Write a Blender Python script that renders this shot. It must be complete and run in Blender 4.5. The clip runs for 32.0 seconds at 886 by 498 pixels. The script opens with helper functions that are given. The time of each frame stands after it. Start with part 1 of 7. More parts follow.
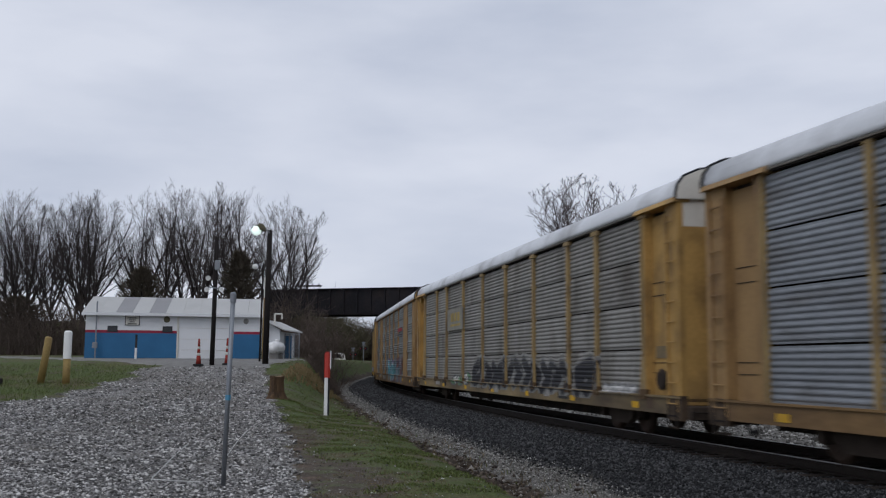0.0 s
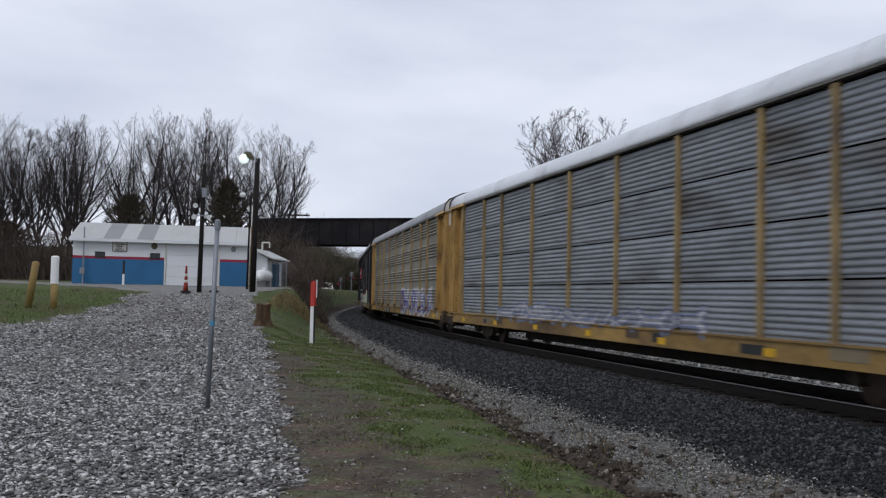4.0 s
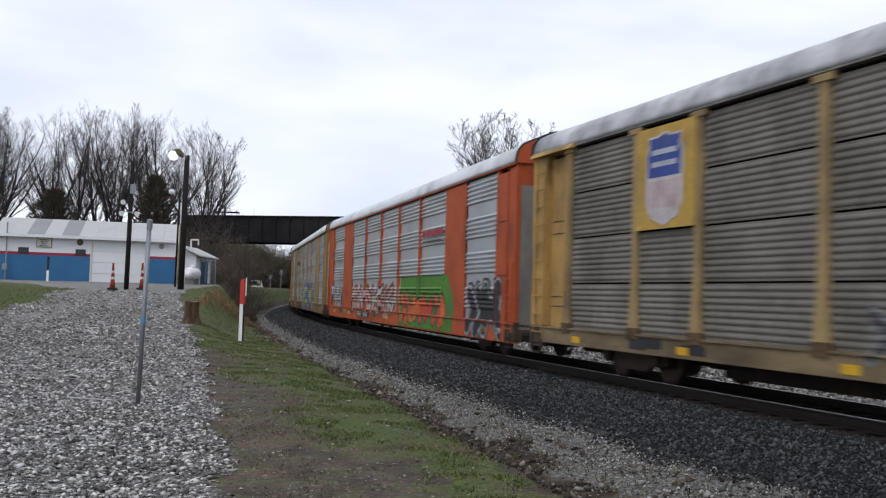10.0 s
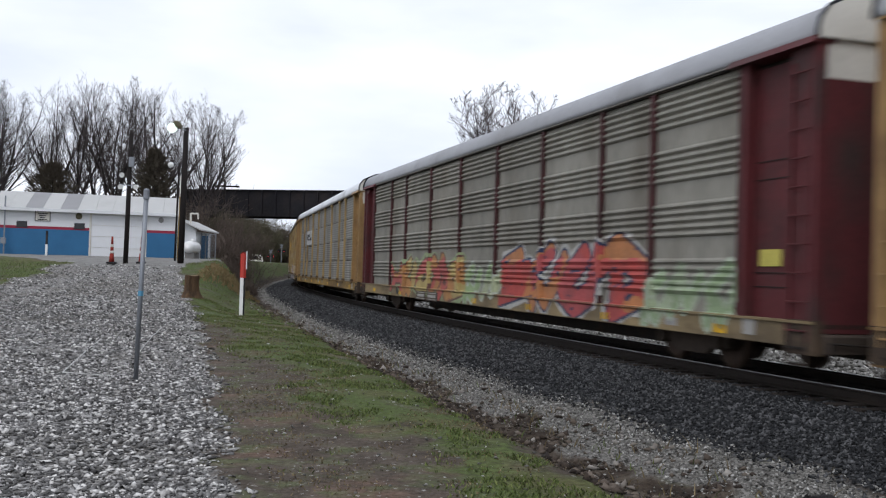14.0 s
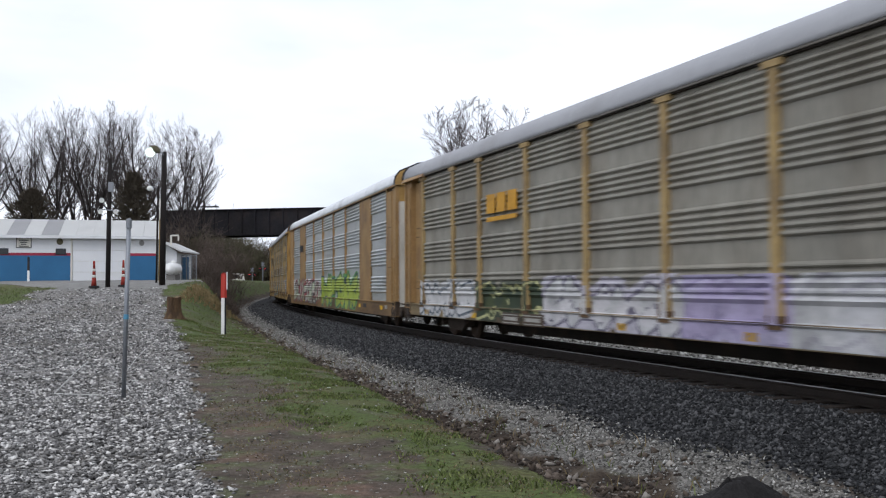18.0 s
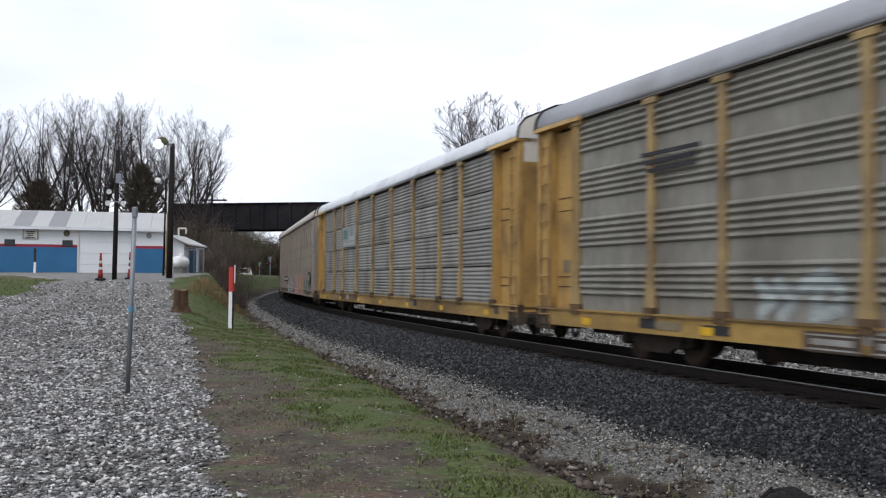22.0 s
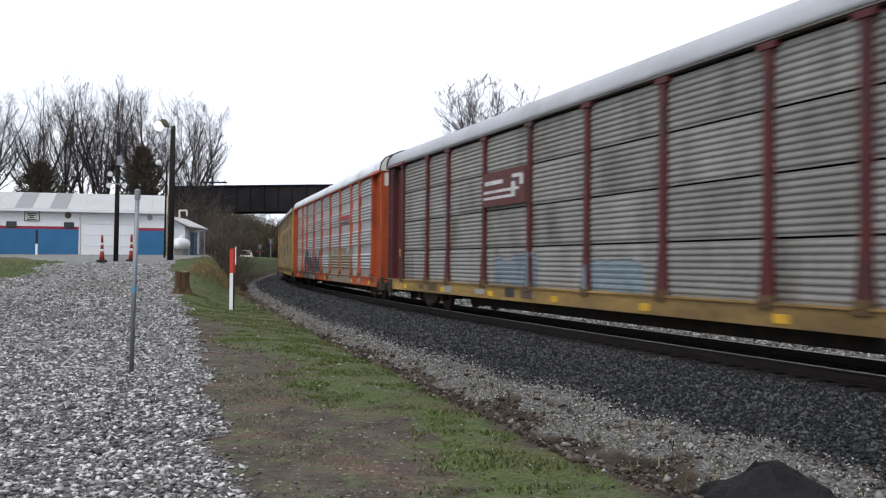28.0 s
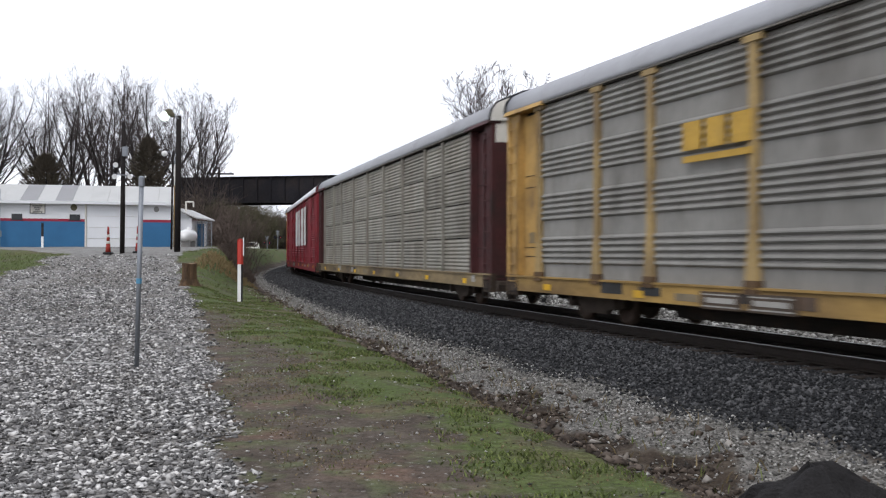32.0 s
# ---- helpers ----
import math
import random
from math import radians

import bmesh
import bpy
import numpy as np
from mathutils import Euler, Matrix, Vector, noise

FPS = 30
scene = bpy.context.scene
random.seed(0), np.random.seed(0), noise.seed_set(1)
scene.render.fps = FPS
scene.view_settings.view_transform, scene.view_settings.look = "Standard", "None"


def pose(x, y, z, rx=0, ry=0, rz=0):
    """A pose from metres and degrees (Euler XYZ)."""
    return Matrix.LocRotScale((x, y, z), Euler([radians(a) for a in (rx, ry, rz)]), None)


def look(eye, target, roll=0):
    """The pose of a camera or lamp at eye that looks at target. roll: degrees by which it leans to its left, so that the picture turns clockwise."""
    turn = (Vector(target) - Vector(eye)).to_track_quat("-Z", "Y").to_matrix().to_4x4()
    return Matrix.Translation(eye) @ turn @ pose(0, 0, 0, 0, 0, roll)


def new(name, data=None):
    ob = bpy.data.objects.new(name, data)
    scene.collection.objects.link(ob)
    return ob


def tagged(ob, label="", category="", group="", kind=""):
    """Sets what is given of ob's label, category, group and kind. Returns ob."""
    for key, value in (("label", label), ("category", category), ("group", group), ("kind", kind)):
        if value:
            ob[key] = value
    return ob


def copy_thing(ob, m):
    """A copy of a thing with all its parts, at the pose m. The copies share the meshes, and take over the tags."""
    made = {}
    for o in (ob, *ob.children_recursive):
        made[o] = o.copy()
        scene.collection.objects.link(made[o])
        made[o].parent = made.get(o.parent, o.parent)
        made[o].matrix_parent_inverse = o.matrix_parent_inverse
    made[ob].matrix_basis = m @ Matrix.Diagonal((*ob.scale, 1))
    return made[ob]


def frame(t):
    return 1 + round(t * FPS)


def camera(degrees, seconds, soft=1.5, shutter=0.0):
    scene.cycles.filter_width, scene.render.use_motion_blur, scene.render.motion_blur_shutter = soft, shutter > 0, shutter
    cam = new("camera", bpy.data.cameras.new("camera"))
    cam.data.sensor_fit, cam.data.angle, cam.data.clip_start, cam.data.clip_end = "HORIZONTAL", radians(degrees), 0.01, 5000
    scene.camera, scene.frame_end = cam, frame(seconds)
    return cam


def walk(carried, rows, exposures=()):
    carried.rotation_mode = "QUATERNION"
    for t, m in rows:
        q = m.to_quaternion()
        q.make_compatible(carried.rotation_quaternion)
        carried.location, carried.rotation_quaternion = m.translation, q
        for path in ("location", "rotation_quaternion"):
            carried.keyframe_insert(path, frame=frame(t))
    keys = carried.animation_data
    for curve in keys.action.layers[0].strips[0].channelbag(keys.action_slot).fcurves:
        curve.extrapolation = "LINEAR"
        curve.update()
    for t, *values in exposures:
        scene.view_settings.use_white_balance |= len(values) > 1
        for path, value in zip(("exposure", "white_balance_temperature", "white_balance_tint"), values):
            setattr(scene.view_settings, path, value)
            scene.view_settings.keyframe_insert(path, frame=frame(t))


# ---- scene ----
cam = camera(47.9, 32.0, soft=1.2, shutter=0.35)
# seconds, eye x y z, yaw, pitch, roll
PATH_ROWS = [
    (0.0, -0.175, 0.562, 1.635, 4.65, 6.66, -0.40),
    (0.5, -0.168, 0.526, 1.634, 4.27, 6.77, -0.42),
    (1.0, -0.199, 0.680, 1.643, 4.05, 6.72, -0.36),
    (1.5, -0.148, 0.446, 1.628, 3.78, 6.72, -0.51),
    (2.0, -0.150, 0.488, 1.629, 3.89, 6.67, -0.68),
    (2.5, -0.163, 0.552, 1.630, 4.09, 6.15, -0.93),
    (3.0, -0.185, 0.676, 1.641, 4.22, 4.77, -0.90),
    (3.5, -0.131, 0.596, 1.626, 4.28, 2.74, -0.99),
    (5.5, -0.038, 0.034, 1.610, 1.64, 3.44, -2.65),
    (6.0, -0.068, 0.150, 1.624, 0.80, 4.13, -2.73),
    (6.5, 0.038, -0.469, 1.615, 0.12, 4.16, -3.04),
    (7.0, -0.050, 0.000, 1.594, -0.11, 4.07, -3.56),
    (7.5, -0.067, 0.091, 1.582, -0.28, 4.10, -2.65),
    (8.0, -0.005, 0.038, 1.606, -0.15, 3.44, -2.61),
    (8.5, 0.054, -0.331, 1.647, -0.04, 2.81, -2.52),
    (9.0, 0.130, -0.600, 1.644, 0.44, 3.04, -1.16),
    (9.5, 0.019, -0.135, 1.633, 0.44, 3.08, -1.28),
    (10.0, 0.020, -0.152, 1.629, 0.00, 2.78, -1.68),
    (10.5, 0.012, -0.232, 1.646, -0.00, 2.51, -2.03),
    (11.0, 0.168, -0.684, 1.657, 0.35, 2.63, -0.92),
    (11.5, -0.035, 0.075, 1.618, 0.72, 2.46, -1.27),
    (12.0, -0.001, 0.070, 1.600, 0.66, 2.23, -1.02),
    (12.5, 0.095, -0.400, 1.640, 0.43, 1.99, -0.79),
    (13.0, 0.057, -0.317, 1.632, 0.21, 1.79, -1.01),
    (13.5, 0.171, -0.692, 1.642, -0.02, 1.64, -0.59),
    (14.0, -0.078, 0.329, 1.592, -0.03, 1.33, -1.67),
    (14.5, -0.016, 0.046, 1.608, -0.22, 1.26, -1.33),
    (16.5, 0.119, -0.400, 1.627, -0.52, 1.94, -0.10),
    (17.0, 0.076, -0.258, 1.625, -0.72, 1.97, -0.34),
    (17.5, 0.100, -0.355, 1.632, -0.92, 1.92, -0.30),
    (18.0, 0.172, -0.671, 1.637, -1.05, 2.04, 0.19),
    (18.5, 0.078, -0.212, 1.616, -0.88, 2.11, -0.01),
    (19.0, 0.030, -0.107, 1.617, -0.69, 2.17, -0.30),
    (19.5, 0.113, -0.371, 1.620, -0.74, 2.19, 0.05),
    (20.0, 0.090, -0.288, 1.619, -0.80, 2.12, -0.27),
    (20.5, -0.020, 0.127, 1.602, -0.90, 2.09, -1.05),
    (21.0, 0.161, -0.760, 1.659, -0.97, 2.17, -0.26),
    (21.5, 0.032, -0.087, 1.606, -0.76, 1.94, -0.51),
    (22.0, 0.026, -0.077, 1.607, -0.65, 1.85, -0.45),
    (22.5, 0.063, -0.212, 1.614, -0.59, 1.67, -0.23),
    (23.0, 0.176, -0.708, 1.638, -0.69, 1.41, 0.22),
    (23.5, 0.051, -0.098, 1.605, -0.53, 1.23, -0.44),
    (24.0, 0.148, -0.658, 1.641, -0.86, 1.14, -0.19),
    (24.5, 0.124, -0.454, 1.625, -0.83, 0.98, -0.41),
    (25.0, 0.086, -0.258, 1.615, -0.81, 0.84, -0.89),
    (25.5, -0.020, 0.161, 1.594, -0.76, 0.67, -1.42),
    (27.5, -0.058, 0.201, 1.558, -0.63, 0.45, -1.40),
    (28.0, 0.068, -0.334, 1.588, -0.63, 0.84, -0.49),
    (28.5, 0.083, -0.385, 1.580, -0.57, 0.84, -0.15),
    (29.0, 0.163, -0.718, 1.596, -0.56, 0.77, 0.48),
    (29.5, -0.065, 0.160, 1.569, -0.38, 0.52, -0.40),
    (30.0, -0.029, 0.048, 1.564, -0.39, 0.50, -0.20),
    (30.5, 0.003, -0.066, 1.574, -0.46, 0.49, 0.00),
    (31.0, 0.166, -0.712, 1.597, -0.53, 0.63, 0.68),
    (31.5, 0.063, -0.302, 1.579, -0.47, 0.52, 0.40),
    (32.0, -0.087, 0.319, 1.556, -0.25, 0.31, -0.14),
]


def eye_pose(x, y, z, yaw, pitch, roll):
    return pose(x, y, z, 0, 0, yaw) @ pose(0, 0, 0, pitch) @ pose(0, 0, 0, 0, roll) @ pose(0, 0, 0, 90)


EXPOSURES = [(0.0, -0.54, 6050, 13), (2.3, -0.52, 6050, 13), (3.0, -0.58, 6050, 13), (3.5, -0.5, 6050, 13), (5.5, -0.04, 6100, 12), (7.0, -0.04, 6120, 12), (8.7, 0.05, 6120, 12), (11.0, -0.04, 6200, 13), (14.5, 0.1, 6200, 12), (19.0, 0.16, 6180, 12), (21.5, 0.15, 6200, 12), (25.5, 0.3, 6250, 12), (28.0, 0.33, 6250, 12), (32.0, 0.34, 6350, 13)]
walk(cam, [(t, eye_pose(*row)) for t, *row in PATH_ROWS], EXPOSURES)

# ---- world and sun: a bright overcast afternoon ----
world = bpy.data.worlds.new("overcast_sky")
scene.world = world
world.use_nodes = True
wn, wl = world.node_tree.nodes, world.node_tree.links
wn.clear()
SUN_UP, SUN_TURN = radians(48), radians(205)
w_out, w_bg = wn.new("ShaderNodeOutputWorld"), wn.new("ShaderNodeBackground")
w_sky = wn.new("ShaderNodeTexSky")
w_sky.sky_type, w_sky.sun_disc = "NISHITA", False
w_sky.sun_elevation, w_sky.sun_rotation = SUN_UP, SUN_TURN
w_co, w_map, w_noise = wn.new("ShaderNodeTexCoord"), wn.new("ShaderNodeMapping"), wn.new("ShaderNodeTexNoise")
w_map.inputs["Scale"].default_value = (1.0, 1.0, 3.2)
w_noise.inputs["Scale"].default_value, w_noise.inputs["Detail"].default_value, w_noise.inputs["Roughness"].default_value = 2.6, 5.0, 0.5
w_ramp = wn.new("ShaderNodeValToRGB")
w_ramp.color_ramp.elements[0].position, w_ramp.color_ramp.elements[0].color = 0.32, (7.8, 8.3, 9.2, 1)
w_ramp.color_ramp.elements[1].position, w_ramp.color_ramp.elements[1].color = 0.62, (10.6, 10.85, 11.3, 1)
w_mix = wn.new("ShaderNodeMix")
w_mix.data_type = "RGBA"
w_mix.inputs["Factor"].default_value = 0.93
wl.new(w_co.outputs["Generated"], w_map.inputs["Vector"])
wl.new(w_map.outputs["Vector"], w_noise.inputs["Vector"])
wl.new(w_noise.outputs["Fac"], w_ramp.inputs["Fac"])
wl.new(w_sky.outputs["Color"], w_mix.inputs["A"])
wl.new(w_ramp.outputs["Color"], w_mix.inputs["B"])
wl.new(w_mix.outputs["Result"], w_bg.inputs["Color"])
w_bg.inputs["Strength"].default_value = 0.1
wl.new(w_bg.outputs["Background"], w_out.inputs["Surface"])
sun = new("sun", bpy.data.lights.new("sun", "SUN"))
sun.data.energy, sun.data.angle, sun.data.color = 0.95, radians(25), (1.0, 0.97, 0.93)
sun.matrix_world = look((0, 0, 60), (0 - math.sin(SUN_TURN) * 40, 0 - math.cos(SUN_TURN) * 40, 60 - math.tan(SUN_UP) * 40))


# ---- materials ----
def mat(name, colour, rough=0.7, metal=0.0, vary=0.25, scale=3.0, bump=0.2, fine=40.0, dirt=None, dirt_amount=0.4, per_thing=0.0, stretch=(1, 1, 1), emit=0.0):
    m = bpy.data.materials.new(name)
    m.use_nodes = True
    n, l = m.node_tree.nodes, m.node_tree.links
    b = n["Principled BSDF"]
    b.inputs["Roughness"].default_value, b.inputs["Metallic"].default_value = rough, metal
    if rough >= 0.6:
        b.inputs["Specular IOR Level"].default_value = 0.2
    co, mp = n.new("ShaderNodeTexCoord"), n.new("ShaderNodeMapping")
    mp.inputs["Scale"].default_value = stretch
    info = n.new("ShaderNodeObjectInfo")
    off = n.new("ShaderNodeMath")
    off.operation = "MULTIPLY"
    off.inputs[1].default_value = 37.0
    l.new(info.outputs["Random"], off.inputs[0])
    l.new(off.outputs[0], mp.inputs["Location"])
    l.new(co.outputs["Object"], mp.inputs["Vector"])
    big, small = n.new("ShaderNodeTexNoise"), n.new("ShaderNodeTexNoise")
    for t, s, d in ((big, scale, 5.0), (small, fine, 3.0)):
        t.inputs["Scale"].default_value, t.inputs["Detail"].default_value = s, d
        l.new(mp.outputs["Vector"], t.inputs["Vector"])
    add = n.new("ShaderNodeMath")
    add.operation = "ADD"
    l.new(big.outputs["Fac"], add.inputs[0])
    l.new(small.outputs["Fac"], add.inputs[1])
    rng = n.new("ShaderNodeMapRange")
    rng.inputs["From Min"].default_value, rng.inputs["From Max"].default_value = 0.65, 1.35
    rng.inputs["To Min"].default_value, rng.inputs["To Max"].default_value = 1 - vary, 1 + vary
    l.new(add.outputs[0], rng.inputs["Value"])
    val = rng.outputs["Result"]
    if per_thing:
        pr = n.new("ShaderNodeMapRange")
        pr.inputs["To Min"].default_value, pr.inputs["To Max"].default_value = 1 - per_thing, 1 + per_thing
        l.new(info.outputs["Random"], pr.inputs["Value"])
        mul = n.new("ShaderNodeMath")
        mul.operation = "MULTIPLY"
        l.new(val, mul.inputs[0])
        l.new(pr.outputs["Result"], mul.inputs[1])
        val = mul.outputs[0]
    sc = n.new("ShaderNodeVectorMath")
    sc.operation = "SCALE"
    l.new(val, sc.inputs["Scale"])
    base = sc.outputs["Vector"]
    if dirt:
        dn = n.new("ShaderNodeTexNoise")
        dn.inputs["Scale"].default_value, dn.inputs["Detail"].default_value = scale * 0.6, 6.0
        l.new(mp.outputs["Vector"], dn.inputs["Vector"])
        dr = n.new("ShaderNodeMapRange")
        dr.inputs["From Min"].default_value, dr.inputs["From Max"].default_value = 0.62 - dirt_amount * 0.35, 0.75
        l.new(dn.outputs["Fac"], dr.inputs["Value"])
        mx = n.new("ShaderNodeMix")
        mx.data_type = "RGBA"
        mx.inputs["A"].default_value, mx.inputs["B"].default_value = (*colour, 1), (*dirt, 1)
        l.new(dr.outputs["Result"], mx.inputs["Factor"])
        l.new(mx.outputs["Result"], sc.inputs[0])
    else:
        sc.inputs[0].default_value = colour
    l.new(base, b.inputs["Base Color"])
    if bump:
        bp = n.new("ShaderNodeBump")
        bp.inputs["Strength"].default_value, bp.inputs["Distance"].default_value = bump, 0.02
        l.new(add.outputs[0], bp.inputs["Height"])
        l.new(bp.outputs["Normal"], b.inputs["Normal"])
    if emit:
        b.inputs["Emission Color"].default_value, b.inputs["Emission Strength"].default_value = (*colour, 1), emit
    return m


GRIME = (0.09, 0.08, 0.07)
M = {}
M["galv"] = mat("dull_galvanised_steel", (0.222, 0.215, 0.196), 0.6, 0.1, 0.2, 1.2, 0.05, 9, (0.12, 0.108, 0.092), 0.35, 0.10, (1.4, 1.0, 0.5))
M["galv_dirty"] = mat("grimy_galvanised_steel", (0.235, 0.224, 0.19), 0.65, 0.08, 0.22, 1.0, 0.05, 8, (0.165, 0.147, 0.118), 0.5, 0.12, (1.5, 1.0, 0.45))
M["galv_brown"] = mat("brown_stained_galvanised_steel", (0.178, 0.166, 0.143), 0.7, 0.15, 0.22, 1.0, 0.05, 8, (0.115, 0.10, 0.08), 0.5, 0.10, (1.5, 1.0, 0.45))
M["galv_blue"] = mat("blue_grey_galvanised_steel", (0.209, 0.223, 0.238), 0.55, 0.3, 0.2, 1.2, 0.05, 8, GRIME, 0.3, 0.1, (0.6, 0.6, 2.0))
M["galv_bright"] = mat("bright_galvanised_steel", (0.50, 0.525, 0.53), 0.36, 0.6, 0.10, 1.5, 0.03, 9, (0.36, 0.36, 0.345), 0.25, 0.06, (0.6, 0.6, 2.0))
M["beige"] = mat("dusty_beige_steel", (0.262, 0.222, 0.182), 0.6, 0.1, 0.16, 0.8, 0.05, 12, (0.2, 0.18, 0.15), 0.3, 0.04)
M["roof"] = mat("weathered_silver_roof_steel", (0.66, 0.675, 0.69), 0.5, 0.25, 0.1, 0.9, 0.05, 14, (0.36, 0.36, 0.36), 0.3, 0.05)
M["roof_grey"] = mat("dull_grey_roof_steel", (0.33, 0.335, 0.35), 0.75, 0.0, 0.08, 0.9, 0.05, 14, (0.26, 0.26, 0.26), 0.3, 0.05)
M["roof_mid"] = mat("pale_grey_roof_steel", (0.44, 0.445, 0.46), 0.7, 0.0, 0.08, 0.9, 0.05, 14, (0.34, 0.34, 0.35), 0.3, 0.05)
M["roof_patchy"] = mat("patchy_peeling_roof_steel", (0.54, 0.54, 0.55), 0.55, 0.2, 0.12, 2.2, 0.05, 14, (0.16, 0.16, 0.16), 0.62, 0.05)
M["roof_beige"] = mat("beige_roof_steel", (0.45, 0.405, 0.35), 0.6, 0.1, 0.08, 0.9, 0.05, 14)
M["yellow"] = mat("faded_yellow_paint", (0.41, 0.252, 0.08), 0.6, 0.0, 0.16, 1.6, 0.05, 14, (0.15, 0.095, 0.045), 0.42, 0.06)
M["gold"] = mat("faded_golden_paint", (0.29, 0.182, 0.078), 0.6, 0.0, 0.16, 1.6, 0.05, 14, (0.17, 0.10, 0.05), 0.4, 0.06)
M["pale_yellow"] = mat("pale_weathered_yellow_paint", (0.285, 0.205, 0.074), 0.65, 0.0, 0.16, 1.6, 0.05, 14, (0.2, 0.13, 0.07), 0.35, 0.06)
M["orange"] = mat("faded_orange_paint", (0.39, 0.080, 0.027), 0.7, 0.0, 0.14, 1.4, 0.05, 14, (0.2, 0.05, 0.025), 0.35, 0.05)
M["maroon"] = mat("maroon_oxide_paint", (0.092, 0.021, 0.023), 0.6, 0.0, 0.18, 1.6, 0.05, 14, (0.05, 0.03, 0.028), 0.4, 0.06)
M["red"] = mat("faded_crimson_paint", (0.20, 0.022, 0.03), 0.6, 0.0, 0.18, 1.6, 0.05, 14, (0.1, 0.03, 0.03), 0.4, 0.06)
M["brown"] = mat("dark_brown_oxide_paint", (0.062, 0.022, 0.022), 0.65, 0.0, 0.2, 1.6, 0.05, 12, (0.03, 0.022, 0.02), 0.4, 0.06)
M["galv_mid"] = mat("weathered_galvanised_steel", (0.29, 0.31, 0.31), 0.40, 0.55, 0.14, 1.4, 0.05, 9, (0.17, 0.165, 0.15), 0.4, 0.06, (0.6, 0.6, 2.0))
M["tan_post"] = mat("dusty_tan_post_paint", (0.33, 0.235, 0.105), 0.65, 0.0, 0.2, 1.6, 0.05, 12, (0.15, 0.105, 0.06), 0.5, 0.08)
M["black"] = mat("worn_black_paint", (0.017, 0.019, 0.023), 0.7, 0.0, 0.3, 2.0, 0.05, 14, (0.06, 0.05, 0.045), 0.3)
M["sill_yellow"] = mat("grimy_yellow_sill_paint", (0.40, 0.255, 0.075), 0.7, 0.0, 0.25, 1.3, 0.05, 9, (0.10, 0.065, 0.038), 0.95, 0.1, (0.35, 1, 1))
M["sill_pale"] = mat("grimy_pale_sill_paint", (0.30, 0.225, 0.115), 0.65, 0.0, 0.25, 1.6, 0.05, 9, (0.05, 0.038, 0.03), 1.0, 0.1, (0.35, 1, 1))
M["sill_gold"] = mat("grimy_golden_sill_paint", (0.26, 0.16, 0.065), 0.65, 0.0, 0.25, 1.1, 0.05, 9, (0.06, 0.038, 0.026), 0.9, 0.1, (0.35, 1, 1))
M["rust_foot"] = mat("rusty_brown_steel", (0.11, 0.068, 0.036), 0.85, 0.0, 0.3, 4.0, 0.1, 20, (0.05, 0.033, 0.022), 0.4)
M["greasy"] = mat("greasy_brown_steel", (0.075, 0.052, 0.034), 0.75, 0.0, 0.35, 3.0, 0.1, 16, (0.022, 0.017, 0.014), 0.7)
M["truck_steel"] = mat("dusty_brown_truck_steel", (0.055, 0.042, 0.033), 0.85, 0.0, 0.3, 5.0, 0.2, 30)
M["under"] = mat("sooty_underframe_and_gap_shade", (0.022, 0.018, 0.015), 0.8, 0.0, 0.3, 4.0, 0.2, 30, (0.05, 0.03, 0.02), 0.35)
M["wheel"] = mat("brown_rusted_wheel_steel", (0.05, 0.033, 0.024), 0.7, 0.2, 0.25, 6.0, 0.1, 30)
M["white_paint"] = mat("dirty_white_paint", (0.60, 0.58, 0.52), 0.6, 0.0, 0.08, 1.6, 0.05, 20, (0.4, 0.38, 0.34), 0.25)
M["white_clean"] = mat("white_wall_paint", (0.666, 0.675, 0.684), 0.65, 0.0, 0.05, 0.8, 0.05, 25, (0.6, 0.6, 0.58), 0.2)
M["blue_wall"] = mat("blue_wall_paint", (0.035, 0.13, 0.26), 0.6, 0.0, 0.14, 1.0, 0.05, 20)
M["red_wall"] = mat("red_stripe_paint", (0.27, 0.03, 0.055), 0.6, 0.0, 0.1, 1.0, 0.05, 20)
M["shed_roof"] = mat("pale_metal_shed_roof", (0.43, 0.43, 0.415), 0.65, 0.0, 0.05, 0.6, 0.02, 12, (0.38, 0.375, 0.36), 0.3)
M["shed_panel"] = mat("dull_translucent_roof_sheet", (0.25, 0.25, 0.25), 0.6, 0.0, 0.08, 0.8, 0.05, 20)
M["pole_wood"] = mat("dark_creosoted_wood", (0.018, 0.015, 0.014), 0.9, 0.0, 0.3, 3.0, 0.3, 30, stretch=(3, 3, 0.3))
M["bark"] = mat("grey_brown_bark", (0.036, 0.030, 0.029), 0.95, 0.0, 0.3, 3.0, 0.3, 20, per_thing=0.25)
M["twigs"] = mat("brown_grey_twigs", (0.066, 0.056, 0.054), 0.95, 0.0, 0.2, 1.0, 0.0, 20, per_thing=0.25)
M["cedar"] = mat("dark_cedar_foliage", (0.115, 0.098, 0.078), 0.95, 0.0, 0.4, 1.0, 0.0, 8)
M["brush"] = mat("bare_brown_brush", (0.088, 0.068, 0.056), 0.95, 0.0, 0.35, 0.6, 0.0, 6, per_thing=0.2)
M["brush_green"] = mat("budding_olive_brush", (0.088, 0.080, 0.050), 0.95, 0.0, 0.35, 0.6, 0.0, 6, per_thing=0.2)
M["galv_post"] = mat("grey_galvanised_post", (0.22, 0.235, 0.255), 0.5, 0.5, 0.12, 3, 0.05, 30)
M["tape_blue"] = mat("blue_tape", (0.08, 0.27, 0.42), 0.5)
M["sign_red"] = mat("red_marker_plastic", (0.46, 0.04, 0.025), 0.5, 0.0, 0.1, 3)
M["marker_white"] = mat("white_marker_plastic", (0.78, 0.78, 0.76), 0.5, 0.0, 0.05, 3)
